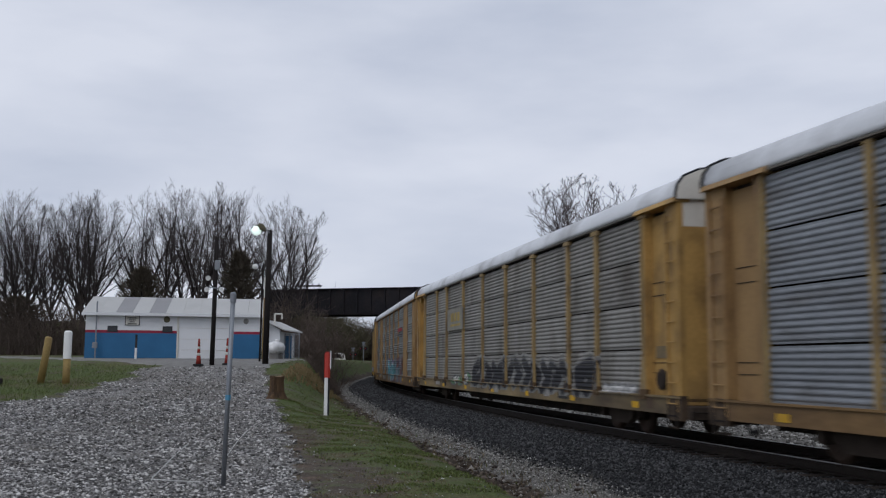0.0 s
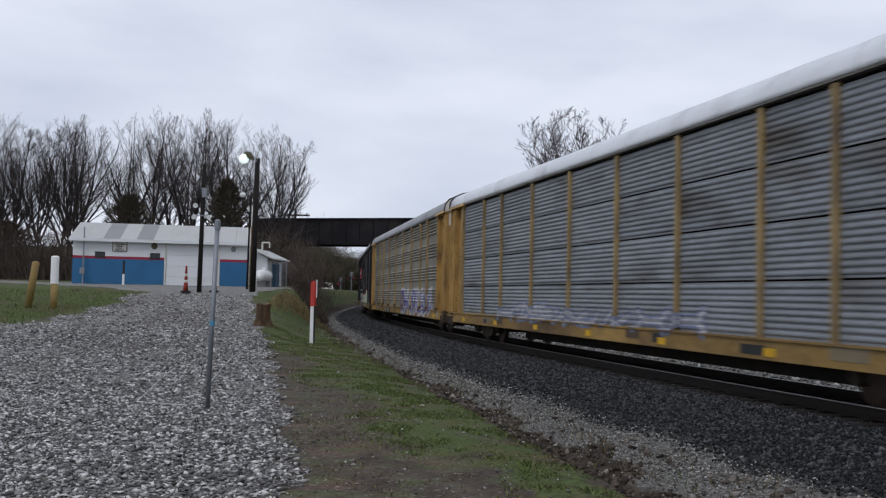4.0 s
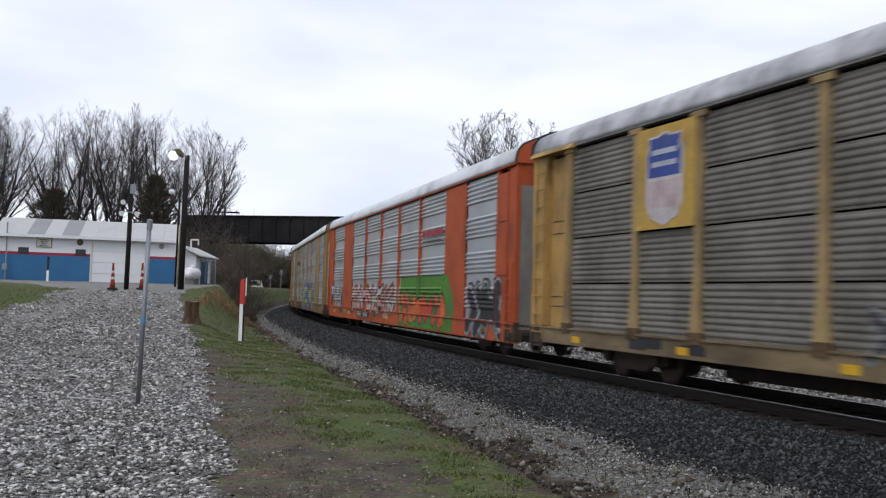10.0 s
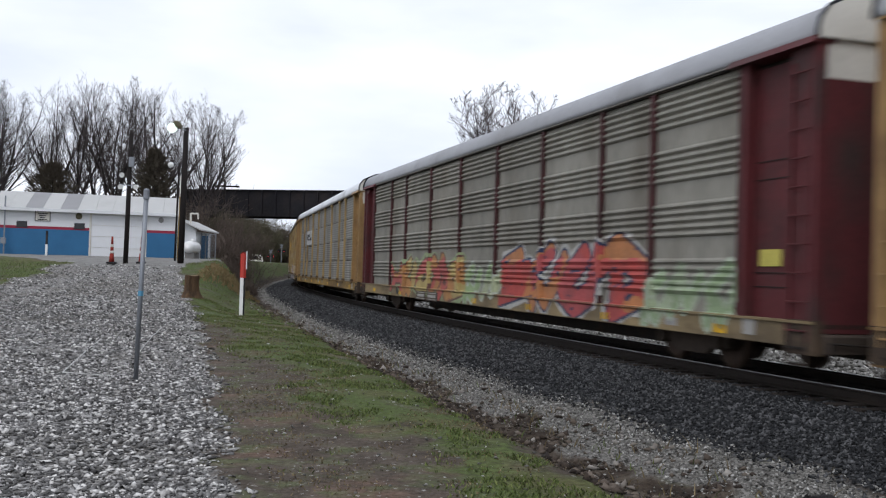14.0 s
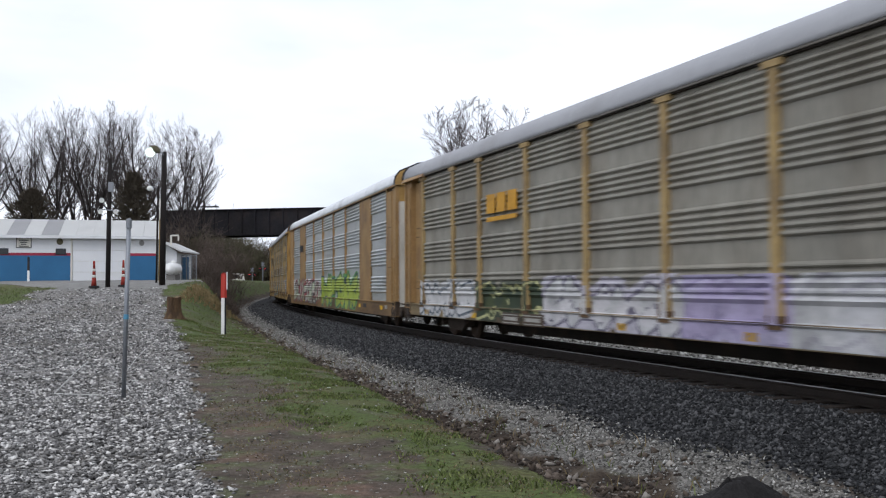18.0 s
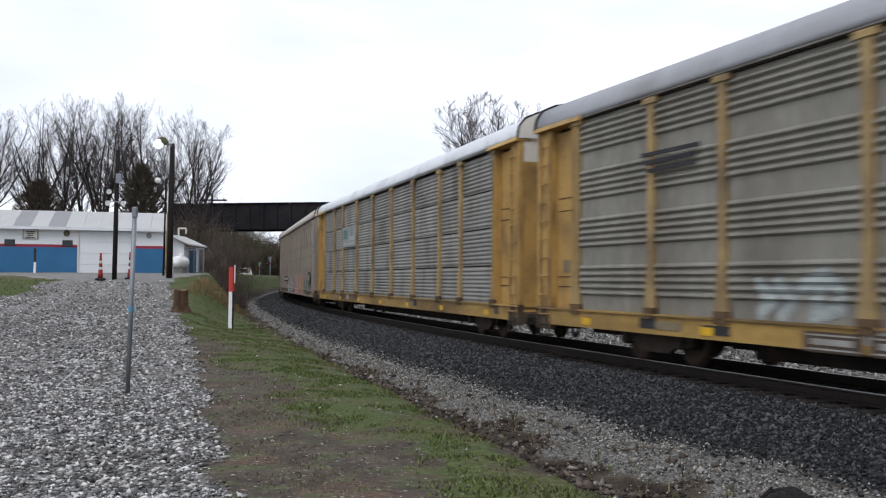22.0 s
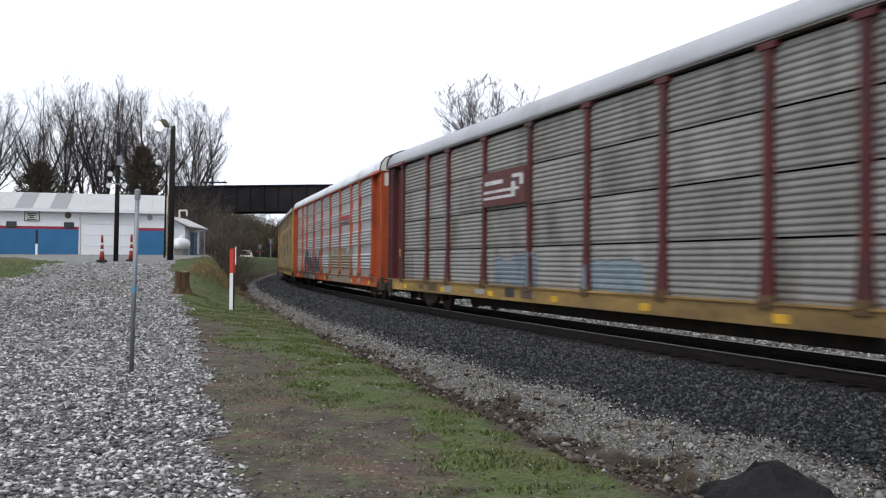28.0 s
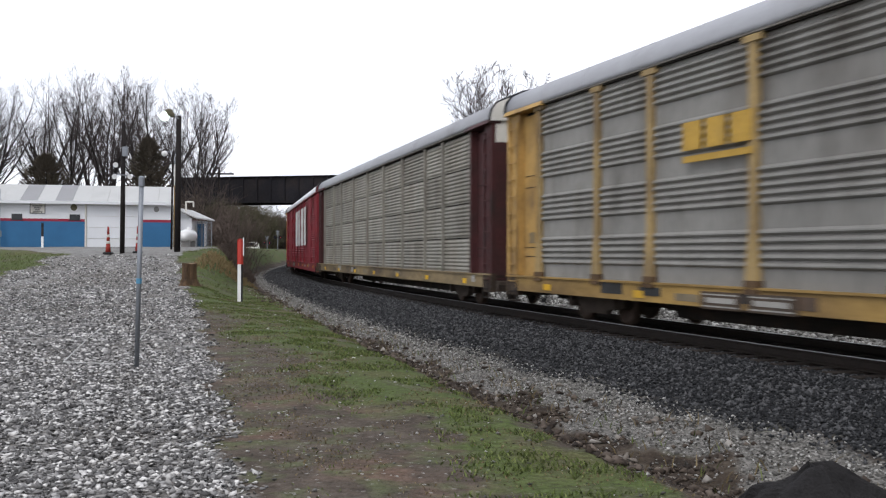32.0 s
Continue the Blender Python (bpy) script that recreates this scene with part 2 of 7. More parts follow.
M["stump_bark"] = mat("weathered_stump_bark", (0.10, 0.062, 0.035), 0.95, 0.0, 0.4, 4.0, 0.6, 25, (0.04, 0.028, 0.02), 0.4, stretch=(3, 3, 0.5))
M["stump_top"] = mat("cut_stump_wood", (0.20, 0.13, 0.075), 0.9, 0.0, 0.3, 5.0, 0.3, 40)
M["girder"] = mat("dark_riveted_girder_steel", (0.016, 0.015, 0.018), 0.75, 0.1, 0.3, 0.6, 0.1, 5, (0.03, 0.024, 0.022), 0.4)
M["concrete"] = mat("grey_concrete", (0.210, 0.203, 0.189), 0.9, 0.0, 0.15, 1.0, 0.2, 20)
M["rail"] = mat("rail_steel", (0.021, 0.016, 0.013), 0.75, 0.0, 0.2, 3, 0.1, 30)
M["rail_top"] = mat("polished_rail_head", (0.34, 0.33, 0.33), 0.4, 0.9, 0.05, 3, 0.0, 30)
M["tie"] = mat("creosoted_tie", (0.030, 0.024, 0.020), 0.9, 0.0, 0.3, 3, 0.3, 20)
M["stone_grey"] = mat("crushed_limestone", (0.25, 0.245, 0.235), 0.9, 0.0, 0.3, 8, 0.3, 50)
M["rubber"] = mat("black_rubber", (0.02, 0.02, 0.02), 0.8)
M["cone_orange"] = mat("orange_cone_plastic", (0.25, 0.03, 0.02), 0.6)
M["glass_dark"] = mat("dark_window_glass", (0.02, 0.022, 0.025), 0.1)
M["tank_white"] = mat("white_tank_enamel", (0.72, 0.72, 0.70), 0.4, 0.0, 0.05, 2)
M["lamp_glow"] = mat("lit_lamp_glass", (0.84, 1.0, 0.87), 0.4, emit=1.1)
M["head_glow"] = mat("lit_headlamp", (1.0, 0.86, 0.62), 0.4, emit=12.0)
M["red_glow"] = mat("lit_red_signal", (1.0, 0.05, 0.03), 0.4, emit=2.0)
M["asphalt"] = mat("grey_asphalt", (0.07, 0.07, 0.07), 0.9)
M["dry_grass"] = mat("dry_straw_grass", (0.20, 0.15, 0.075), 0.9, 0.0, 0.3, 0.8, 0.0, 6)


# ---- mesh helpers ----
class Geo:
    """Collects vertices and faces of one mesh."""

    def __init__(self):
        self.v, self.f, self.m = [], [], []

    def add(self, verts, faces, mi=0):
        o = len(self.v)
        self.v.extend(verts)
        self.f.extend([tuple(i + o for i in f) for f in faces])
        self.m.extend([mi] * len(faces))
        return self

    def box(self, x0, x1, y0, y1, z0, z1, mi=0, c=0.0):
        """A box with its four upright edges and top edge cut by c."""
        if c <= 0:
            vs = [(x0, y0, z0), (x1, y0, z0), (x1, y1, z0), (x0, y1, z0), (x0, y0, z1), (x1, y0, z1), (x1, y1, z1), (x0, y1, z1)]
            return self.add(vs, [(3, 2, 1, 0), (4, 5, 6, 7), (0, 1, 5, 4), (1, 2, 6, 5), (2, 3, 7, 6), (3, 0, 4, 7)], mi)
        ring = lambda a, z: [(x0 + a + c, y0 + a, z), (x1 - a - c, y0 + a, z), (x1 - a, y0 + a + c, z), (x1 - a, y1 - a - c, z), (x1 - a - c, y1 - a, z), (x0 + a + c, y1 - a, z), (x0 + a, y1 - a - c, z), (x0 + a, y0 + a + c, z)]
        return self.rings([ring(0, z0), ring(0, z1 - c), ring(c, z1)], mi)

    def rings(self, rings, mi=0, caps=True):
        n = len(rings[0])
        vs = [p for r in rings for p in r]
        fs = [(k * n + i, k * n + (i + 1) % n, (k + 1) * n + (i + 1) % n, (k + 1) * n + i) for k in range(len(rings) - 1) for i in range(n)]
        if caps:
            fs += [tuple(range(n - 1, -1, -1)), tuple(range((len(rings) - 1) * n, len(rings) * n))]
        return self.add(vs, fs, mi)

    def tube(self, a, b, r0, r1=None, n=8, mi=0, caps=True):
        a, b = Vector(a), Vector(b)
        r1 = r0 if r1 is None else r1
        q = (b - a).to_track_quat("Z", "Y")
        rs = []
        for p, r in ((a, r0), (b, r1)):
            rs.append([tuple(p + q @ Vector((r * math.cos(2 * math.pi * i / n), r * math.sin(2 * math.pi * i / n), 0))) for i in range(n)])
        return self.rings(rs, mi, caps)

    def lathe(self, c, profile, n=16, mi=0, axis="z"):
        rs = []
        for r, h in profile:
            ring = []
            for i in range(n):
                a = 2 * math.pi * i / n
                u, w = r * math.cos(a), r * math.sin(a)
                ring.append((c[0] + u, c[1] + w, c[2] + h) if axis == "z" else ((c[0] + u, c[1] - h, c[2] + w) if axis == "y" else (c[0] + h, c[1] + u, c[2] + w)))
            rs.append(ring)
        return self.rings(rs, mi)

    def mesh(self, name, mats, smooth=False):
        me = bpy.data.meshes.new(name)
        me.from_pydata([tuple(p) for p in self.v], [], self.f)
        for m in mats if isinstance(mats, (list, tuple)) else [mats]:
            me.materials.append(m)
        if any(self.m):
            me.polygons.foreach_set("material_index", self.m)
        if smooth:
            me.polygons.foreach_set("use_smooth", [len(q) <= 4 for q in self.f])
        me.update()
        return me


def thing(name, label, category, group="", kind="", at=None):
    ob = tagged(new(name), label, category, group, kind)
    ob.empty_display_size = 0.2
    if at is not None:
        ob.matrix_world = at
    return ob


def part(name, geo, material, parent, label="", smooth=False):
    """Links a mesh as one part under a thing or a part."""
    me = geo if isinstance(geo, bpy.types.Mesh) else geo.mesh(name, material, smooth)
    ob = new(name, me)
    ob.parent = parent
    if label:
        ob["label"] = label
    return ob


def solo(name, geo, material, label, category, group="", kind="", at=None, smooth=False):
    ob = tagged(new(name, geo.mesh(name, material, smooth)), label, category, group, kind)
    if at is not None:
        ob.matrix_world = at
    return ob


# ---- plan: the track is an arc that bends away to the right ----
HEAD0, RADIUS, S_LOW, S_HIGH = -0.30927, 467.82, -70.0, 150.0
P0 = (4.3148, 19.878)
CX, CY = P0[0] + RADIUS * math.cos(HEAD0), P0[1] - RADIUS * math.sin(HEAD0)
RAIL_TOP = 0.19


def track_xy(s):
    """Centre of the track and its heading at station s."""
    c = min(max(s, S_LOW), S_HIGH)
    h = HEAD0 + c / RADIUS
    x, y = CX - RADIUS * math.cos(h), CY + RADIUS * math.sin(h)
    return x + (s - c) * math.sin(h), y + (s - c) * math.cos(h), h


def track_z(s):
    r = min(max(s - 70.0, 0.0), 70.0)
    return RAIL_TOP + 0.00016 * r * r + 0.004 * max(s - 140.0, 0) * (s < 300) + (0.64 if s >= 300 else 0)


def station(X, Y):
    """Station and distance to the left of the track, for arrays."""
    vx, vy = X - CX, Y - CY
    h = np.arctan2(vy, -vx)
    s = (h - HEAD0) * RADIUS
    d = np.hypot(vx, vy) - RADIUS
    for lim, side in ((S_LOW, -1), (S_HIGH, 1)):
        x, y, hh = track_xy(lim)
        along = (X - x) * math.sin(hh) + (Y - y) * math.cos(hh)
        left = -(X - x) * math.cos(hh) + (Y - y) * math.sin(hh)
        m = along * side > 0
        s, d = np.where(m, lim + along, s), np.where(m, left, d)
    return s, d


def step(a, b, v):
    u = np.clip((v - a) / (b - a), 0, 1)
    return u * u * (3 - 2 * u)


def warped(s, d):
    """Distance from the track, shifted so that the crest of the bank lies at 5.9 everywhere."""
    crest = np.interp(s, [-12, -9, -3, 3, 10, 20, 40], [6.75, 6.6, 6.1, 5.75, 5.4, 5.2, 5.0])
    low = 3.5 + (d - 3.5) * 2.4 / (crest - 3.5)
    high = np.maximum(5.9 + (d - crest) * 1.1 / (7.0 - 5.9 + 0.3 * step(6.0, 6.7, crest)), d - 0.6)
    return np.where(d < 3.5, d, np.where(d < crest, low, np.where(d > crest + 3, d, high)))


def height(X, Y):
    """Ground height without its roughness, for arrays."""
    X, Y = np.asarray(X, float), np.asarray(Y, float)
    s, d = station(X, Y)
    tz = np.vectorize(track_z)(s) - RAIL_TOP
    hill = np.interp(Y, [-400, 10, 16, 26, 35, 42, 48, 60, 75, 130, 400], [0, 0, 0.02, 0.14, 0.36, 0.85, 1.68, 2.0, 2.2, 2.3, 2.3])
    hill = hill * step(40, 0, np.maximum(-X - 60, 0)) + 2.2 * step(0, 40, np.maximum(-X - 60, 0)) * step(-20, 40, Y)
    # embankment of the overpass
    bl = (X + 27.6) * 0.23 + (Y - 109.8) * 0.973
    hill = hill + 4.2 * step(11, 3.5, np.abs(bl)) * step(-29, -37, X)
    deep = 1 - 0.45 * step(15, 45, s)
    dw = warped(s, d)
    prof = np.interp(dw, [-12, -8, -4.5, -2.2, -1.75, 1.6, 2.6, 3.4, 4.4, 5.0, 5.5, 5.85, 6.15, 7.0, 40], [-0.1, -0.25, -0.55, -0.12, 0.0, 0.0, -0.18, -0.40, -0.60, -0.60, -0.42, -0.15, -0.08, -0.04, 0.0])
    prof = np.where(np.abs(d) > 2.0, prof * deep, prof) + tz
    blend = step(5.2 + 1.0 * step(5, 12, s) - 1.4 * step(16, 40, s), 7.3 + 1.1 * step(5, 12, s) - 1.6 * step(16, 40, s), d)
    out = prof * (1 - blend) + (hill + prof * 0.0) * blend
    right = step(-9, -40, d)
    return out * (1 - right) + right * (0.6 + 0.6 * step(60, 120, Y))


def h1(x, y):
    return float(height(np.array([x]), np.array([y]))[0])


# ---- ground ----
def spread(*runs):
    out = [runs[0][0]]
    for a, b, n in runs:
        out += list(np.linspace(a, b, n + 1)[1:])
    return np.array(out)


GX = spread((-1800, -300, 10), (-300, -80, 16), (-80, -30, 40), (-30, -14, 36), (-14, 14, 100), (14, 40, 30), (40, 200, 20), (200, 1800, 12))
GY = spread((-900, -100, 10), (-100, 2, 24), (2, 5, 6), (5, 40, 125), (40, 75, 60), (75, 170, 70), (170, 400, 20), (400, 2500, 10))


GROUND_Z = []


def surface(X, Y):
    """Height of the finished ground sheet, for arrays."""
    Z = GROUND_Z[0]
    i, j = np.clip(np.searchsorted(GY, Y) - 1, 0, len(GY) - 2), np.clip(np.searchsorted(GX, X) - 1, 0, len(GX) - 2)
    v, u = (Y - GY[i]) / (GY[i + 1] - GY[i]), (X - GX[j]) / (GX[j + 1] - GX[j])
    return (Z[i, j] * (1 - u) + Z[i, j + 1] * u) * (1 - v) + (Z[i + 1, j] * (1 - u) + Z[i + 1, j + 1] * u) * v


def drive_mask(X, Y):
    right = np.interp(Y, [-60, 5, 6.7, 8.1, 10.5, 15, 22.2, 32.6, 40, 47, 60], [0.0, -0.95, -1.35, -1.75, -2.4, -3.45, -5.3, -8.15, -10.4, -12.3, -13.0])
    left = np.interp(Y, [-60, 24, 30, 34, 47, 52, 60], [-40, -40, -22, -17.2, -17.6, -24.0, -34.0])
    wob = 0.35 * np.sin(Y * 1.7) + 0.25 * np.sin(Y * 4.1 + X)
    return step(0.3, -0.2, X - right + wob * 0.3) * step(-0.6, 0.6, X - left + wob)


def zones(X, Y):
    s, d = station(X, Y)
    drive = drive_mask(X, Y) * step(6.0, 7.0, d) * step(62, 59, Y)
    wave = 0.10 * np.sin(s * 1.3) + 0.07 * np.sin(s * 3.7 + 1.0)
    dw = warped(s, d)
    ballast = step(3.6, 3.05, d + wave) * step(-1.6, -1.1, d)
    pale = np.clip(step(4.6, 4.15, dw + 2 * wave) * step(-30, -27, d), 0, 1) * (1 - ballast)
    ditch = step(6.05, 5.75, dw + wave) * (1 - ballast) * (1 - pale)
    inner = 7.75 + 0.35 * np.sin(s * 0.9) + 4 * step(8, 20, s)
    grass = step(5.75, 6.1, dw) * step(inner + 0.7, inner - 0.7, d) + step(22, 34, Y) * step(4.4, 5.5, d)
    grass = np.clip(grass, 0, 1) * (1 - drive)
    apron = step(44, 48, Y) * step(62, 58, Y) * drive
    return drive, ballast, pale, ditch, grass, apron


def ground_sheet():
    X, Y = np.meshgrid(GX, GY)
    Z = height(X, Y)
    s, d = station(X, Y)
    rough = np.zeros_like(Z)
    for i in range(X.shape[0]):
        for j in range(X.shape[1]):
            x, y = X[i, j], Y[i, j]
            if -40 < x < 45 and 0 < y < 130:
                n = noise.noise((x * 0.5, y * 0.5, 0.3)) * 0.05 + noise.noise((x * 1.5, y * 1.5, 1.7)) * 0.022
                if 3.5 < d[i, j] < 5.7:
                    n += noise.noise((x * 1.5, y * 1.5, 4.0)) * 0.13
                rough[i, j] = n
    Z = Z + rough * step(1.9, 2.6, np.abs(d)) - 0.02
    GROUND_Z.append(Z)
    nx, ny = len(GX), len(GY)
    vs = np.stack([X.ravel(), Y.ravel(), Z.ravel()], 1)
    idx = np.arange(nx * ny).reshape(ny, nx)
    fs = np.stack([idx[:-1, :-1], idx[:-1, 1:], idx[1:, 1:], idx[1:, :-1]], -1).reshape(-1, 4)
    me = bpy.data.meshes.new("ground")
    me.from_pydata(vs.tolist(), [], fs.tolist())
    for name, z in zip(("drive", "ballast", "pale", "ditch", "grass", "apron"), zones(X, Y)):
        me.attributes.new(name, "FLOAT", "POINT").data.foreach_set("value", z.ravel().astype(np.float32))
    me.polygons.foreach_set("use_smooth", [True] * len(fs))
    me.materials.append(ground_material())
    return tagged(new("ground", me), "brown dirt and spring grass with gravel drive and ballast", "ground", kind="structure")


def ground_material():
    m = bpy.data.materials.new("ground_cover")
    m.use_nodes = True
    n, l = m.node_tree.nodes, m.node_tree.links
    b = n["Principled BSDF"]
    b.inputs["Roughness"].default_value = 0.95
    b.inputs["Specular IOR Level"].default_value = 0.2
    co = n.new("ShaderNodeTexCoord")

    def tex(scale, detail=4.0):
        t = n.new("ShaderNodeTexNoise")
        t.inputs["Scale"].default_value, t.inputs["Detail"].default_value = scale, detail
        l.new(co.outputs["Object"], t.inputs["Vector"])
        return t.outputs["Fac"]

    def cells(scale):
        t = n.new("ShaderNodeTexVoronoi")
        t.inputs["Scale"].default_value = scale
        l.new(co.outputs["Object"], t.inputs["Vector"])
        return t

    def ramp(fac, *stops):
        r = n.new("ShaderNodeValToRGB")
        while len(r.color_ramp.elements) < len(stops):
            r.color_ramp.elements.new(0.5)
        for e, (p, c) in zip(r.color_ramp.elements, stops):
            e.position, e.color = p, (*c, 1)
        l.new(fac, r.inputs["Fac"])
        return r.outputs["Color"]

    def mixed(fac, a, c, kind="MIX"):
        x = n.new("ShaderNodeMix")
        x.data_type, x.blend_type = "RGBA", kind
        if isinstance(fac, float):
            x.inputs["Factor"].default_value = fac
        else:
            l.new(fac, x.inputs["Factor"])
        l.new(a, x.inputs["A"])
        l.new(c, x.inputs["B"])
        return x.outputs["Result"]

    def math_(op, a, c):
        x = n.new("ShaderNodeMath")
        x.operation = op
        for i, v in enumerate((a, c)):
            if isinstance(v, (int, float)):
                x.inputs[i].default_value = v
            else:
                l.new(v, x.inputs[i])
        return x.outputs[0]

    def zone(name, soft=1.2):
        a = n.new("ShaderNodeAttribute")
        a.attribute_name = name
        v = math_("ADD", a.outputs["Fac"], math_("MULTIPLY", math_("SUBTRACT", mid, 0.5), soft))
        r = n.new("ShaderNodeMapRange")
        r.inputs["From Min"].default_value, r.inputs["From Max"].default_value = 0.35, 0.65
        l.new(v, r.inputs["Value"])
        return r.outputs["Result"]

    low, mid, fine, tiny = tex(0.35), tex(1.8, 6.0), tex(14.0), tex(60.0)
    stones, pebbles = cells(19.0), cells(38.0)
    dirt = ramp(mid, (0.3, (0.062, 0.048, 0.036)), (0.55, (0.098, 0.079, 0.062)), (0.75, (0.138, 0.119, 0.097)))
    dirt = mixed(0.75, dirt, ramp(fine, (0.3, (0.45, 0.42, 0.4)), (0.7, (1.12, 1.12, 1.12))), "MULTIPLY")
    green = ramp(fine, (0.25, (0.042, 0.044, 0.018)), (0.5, (0.068, 0.092, 0.026)), (0.75, (0.105, 0.135, 0.044)))
    straw = ramp(fine, (0.3, (0.063, 0.049, 0.025)), (0.7, (0.140, 0.108, 0.059)))
    red = ramp(fine, (0.3, (0.085, 0.05, 0.034)), (0.7, (0.17, 0.105, 0.075)))
    dirt = mixed(ramp(tex(0.9, 5.0), (0.52, (0, 0, 0)), (0.68, (0.75, 0.75, 0.75))), dirt, red)
    moss = ramp(fine, (0.3, (0.06, 0.07, 0.03)), (0.7, (0.11, 0.125, 0.06)))
    dirt = mixed(ramp(tex(2.6, 7.0), (0.5, (0, 0, 0)), (0.66, (0.8, 0.8, 0.8))), dirt, moss)
    dirt = mixed(ramp(pebbles.outputs["Color"], (0.86, (0, 0, 0)), (0.93, (0.9, 0.9, 0.9))), dirt, ramp(tiny, (0.3, (0.2, 0.19, 0.17)), (0.7, (0.4, 0.39, 0.36))))
    green = mixed(ramp(low, (0.5, (0, 0, 0)), (0.72, (0.9, 0.9, 0.9))), green, straw)
    grey = ramp(stones.outputs["Color"], (0.15, (0.137, 0.133, 0.128)), (0.5, (0.287, 0.281, 0.270)), (0.9, (0.488, 0.482, 0.467)))
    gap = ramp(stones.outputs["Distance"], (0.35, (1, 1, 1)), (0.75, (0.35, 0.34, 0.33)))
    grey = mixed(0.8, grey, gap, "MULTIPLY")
    grey = mixed(0.6, grey, ramp(mid, (0.34, (0.45, 0.41, 0.36)), (0.58, (1, 1, 1))), "MULTIPLY")
    grey = mixed(0.5, grey, ramp(low, (0.38, (0.5, 0.45, 0.38)), (0.6, (1, 1, 1))), "MULTIPLY")
    coal = ramp(pebbles.outputs["Color"], (0.2, (0.015, 0.016, 0.018)), (0.6, (0.032, 0.033, 0.035)), (0.95, (0.070, 0.070, 0.070)))
    coal = mixed(0.8, coal, ramp(pebbles.outputs["Distance"], (0.3, (1, 1, 1)), (0.75, (0.35, 0.35, 0.35))), "MULTIPLY")
    pale = ramp(pebbles.outputs["Color"], (0.2, (0.068, 0.065, 0.058)), (0.6, (0.150, 0.143, 0.130)), (0.95, (0.260, 0.249, 0.226)))
    mud = ramp(mid, (0.3, (0.028, 0.021, 0.016)), (0.5, (0.060, 0.045, 0.033)), (0.7, (0.105, 0.086, 0.065)))
    mud = mixed(0.6, mud, ramp(fine, (0.3, (0.35, 0.33, 0.3)), (0.7, (1, 1, 1))), "MULTIPLY")
    flat = ramp(mid, (0.3, (0.160, 0.155, 0.145)), (0.7, (0.244, 0.239, 0.225)))
    green = mixed(ramp(tex(1.3, 6.0), (0.50, (0, 0, 0)), (0.64, (0.8, 0.8, 0.8))), green, dirt)
    col = mixed(zone("grass", 2.2), dirt, green)
    col = mixed(zone("ditch", 0.8), col, mud)
    col = mixed(zone("pale", 0.9), col, pale)
    col = mixed(zone("ballast", 1.3), col, coal)
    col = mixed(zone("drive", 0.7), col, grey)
    col = mixed(zone("apron", 0.9), col, flat)
    l.new(col, b.inputs["Base Color"])
    bp = n.new("ShaderNodeBump")
    bp.inputs["Strength"].default_value, bp.inputs["Distance"].default_value = 0.8, 0.03
    hgt = math_("ADD", math_("MULTIPLY", pebbles.outputs["Distance"], -0.5), math_("ADD", math_("MULTIPLY", stones.outputs["Distance"], -0.6), fine))
    l.new(hgt, bp.inputs["Height"])
    l.new(bp.outputs["Normal"], b.inputs["Normal"])
    return m


ground_sheet()


# ---- track ----
def sweep(profile, s0, s1, n, name, mats, label, category, kind="structure"):
    """A cross-section (d, z above the rail's top) drawn along the track."""
    g = Geo()
    rs = []
    for k in range(n + 1):
        s = s0 + (s1 - s0) * k / n
        x, y, h = track_xy(s)
        rs.append([(x - d * math.cos(h), y + d * math.sin(h), track_z(s) + z) for d, z in profile])
    g.rings(rs)
    return solo(name, g, mats, label, category, kind=kind)


for side in (0.755, -0.755):
    sweep([(side + a, z) for a, z in ((-0.07, -0.17), (0.07, -0.17), (0.07, -0.155), (0.012, -0.13), (0.012, -0.045), (0.036, -0.035), (0.036, -0.006), (-0.036, -0.006), (-0.036, -0.035), (-0.012, -0.045), (-0.012, -0.13), (-0.07, -0.155))][::-1], -640, 700, 670, "rail", M["rail"], "rusty steel rail with a worn head on dark ties", "rail")
    sweep([(side + a, z) for a, z in ((-0.03, -0.006), (0.03, -0.006), (0.028, 0.0), (-0.028, 0.0))], -640, 700, 670, "rail_head", M["rail_top"], "bright polished running surface of a steel rail", "rail head")
ties = Geo()
for k in range(-560, 900):
    s = k * 0.53
    if s < -250 or s > 300:
        continue
    x, y, h = track_xy(s)
    z = track_z(s) - 0.172
    m = Matrix.Translation((x, y, z)) @ Matrix.Rotation(-h + random.uniform(-0.02, 0.02), 4, "Z")
    a = 1.3 + random.uniform(-0.05, 0.05)
    pts = [(-a, -0.115, -0.16), (a, -0.115, -0.16), (a, 0.115, -0.16), (-a, 0.115, -0.16), (-a, -0.11, 0), (a, -0.11, 0), (a, 0.11, 0), (-a, 0.11, 0)]
    ties.add([tuple(m @ Vector(p)) for p in pts], [(3, 2, 1, 0), (4, 5, 6, 7), (0, 1, 5, 4), (1, 2, 6, 5), (2, 3, 7, 6), (3, 0, 4, 7)])
solo("railway_ties", ties, M["tie"], "row of dark creosoted wooden ties half sunk in ballast", "ties", kind="stuff")


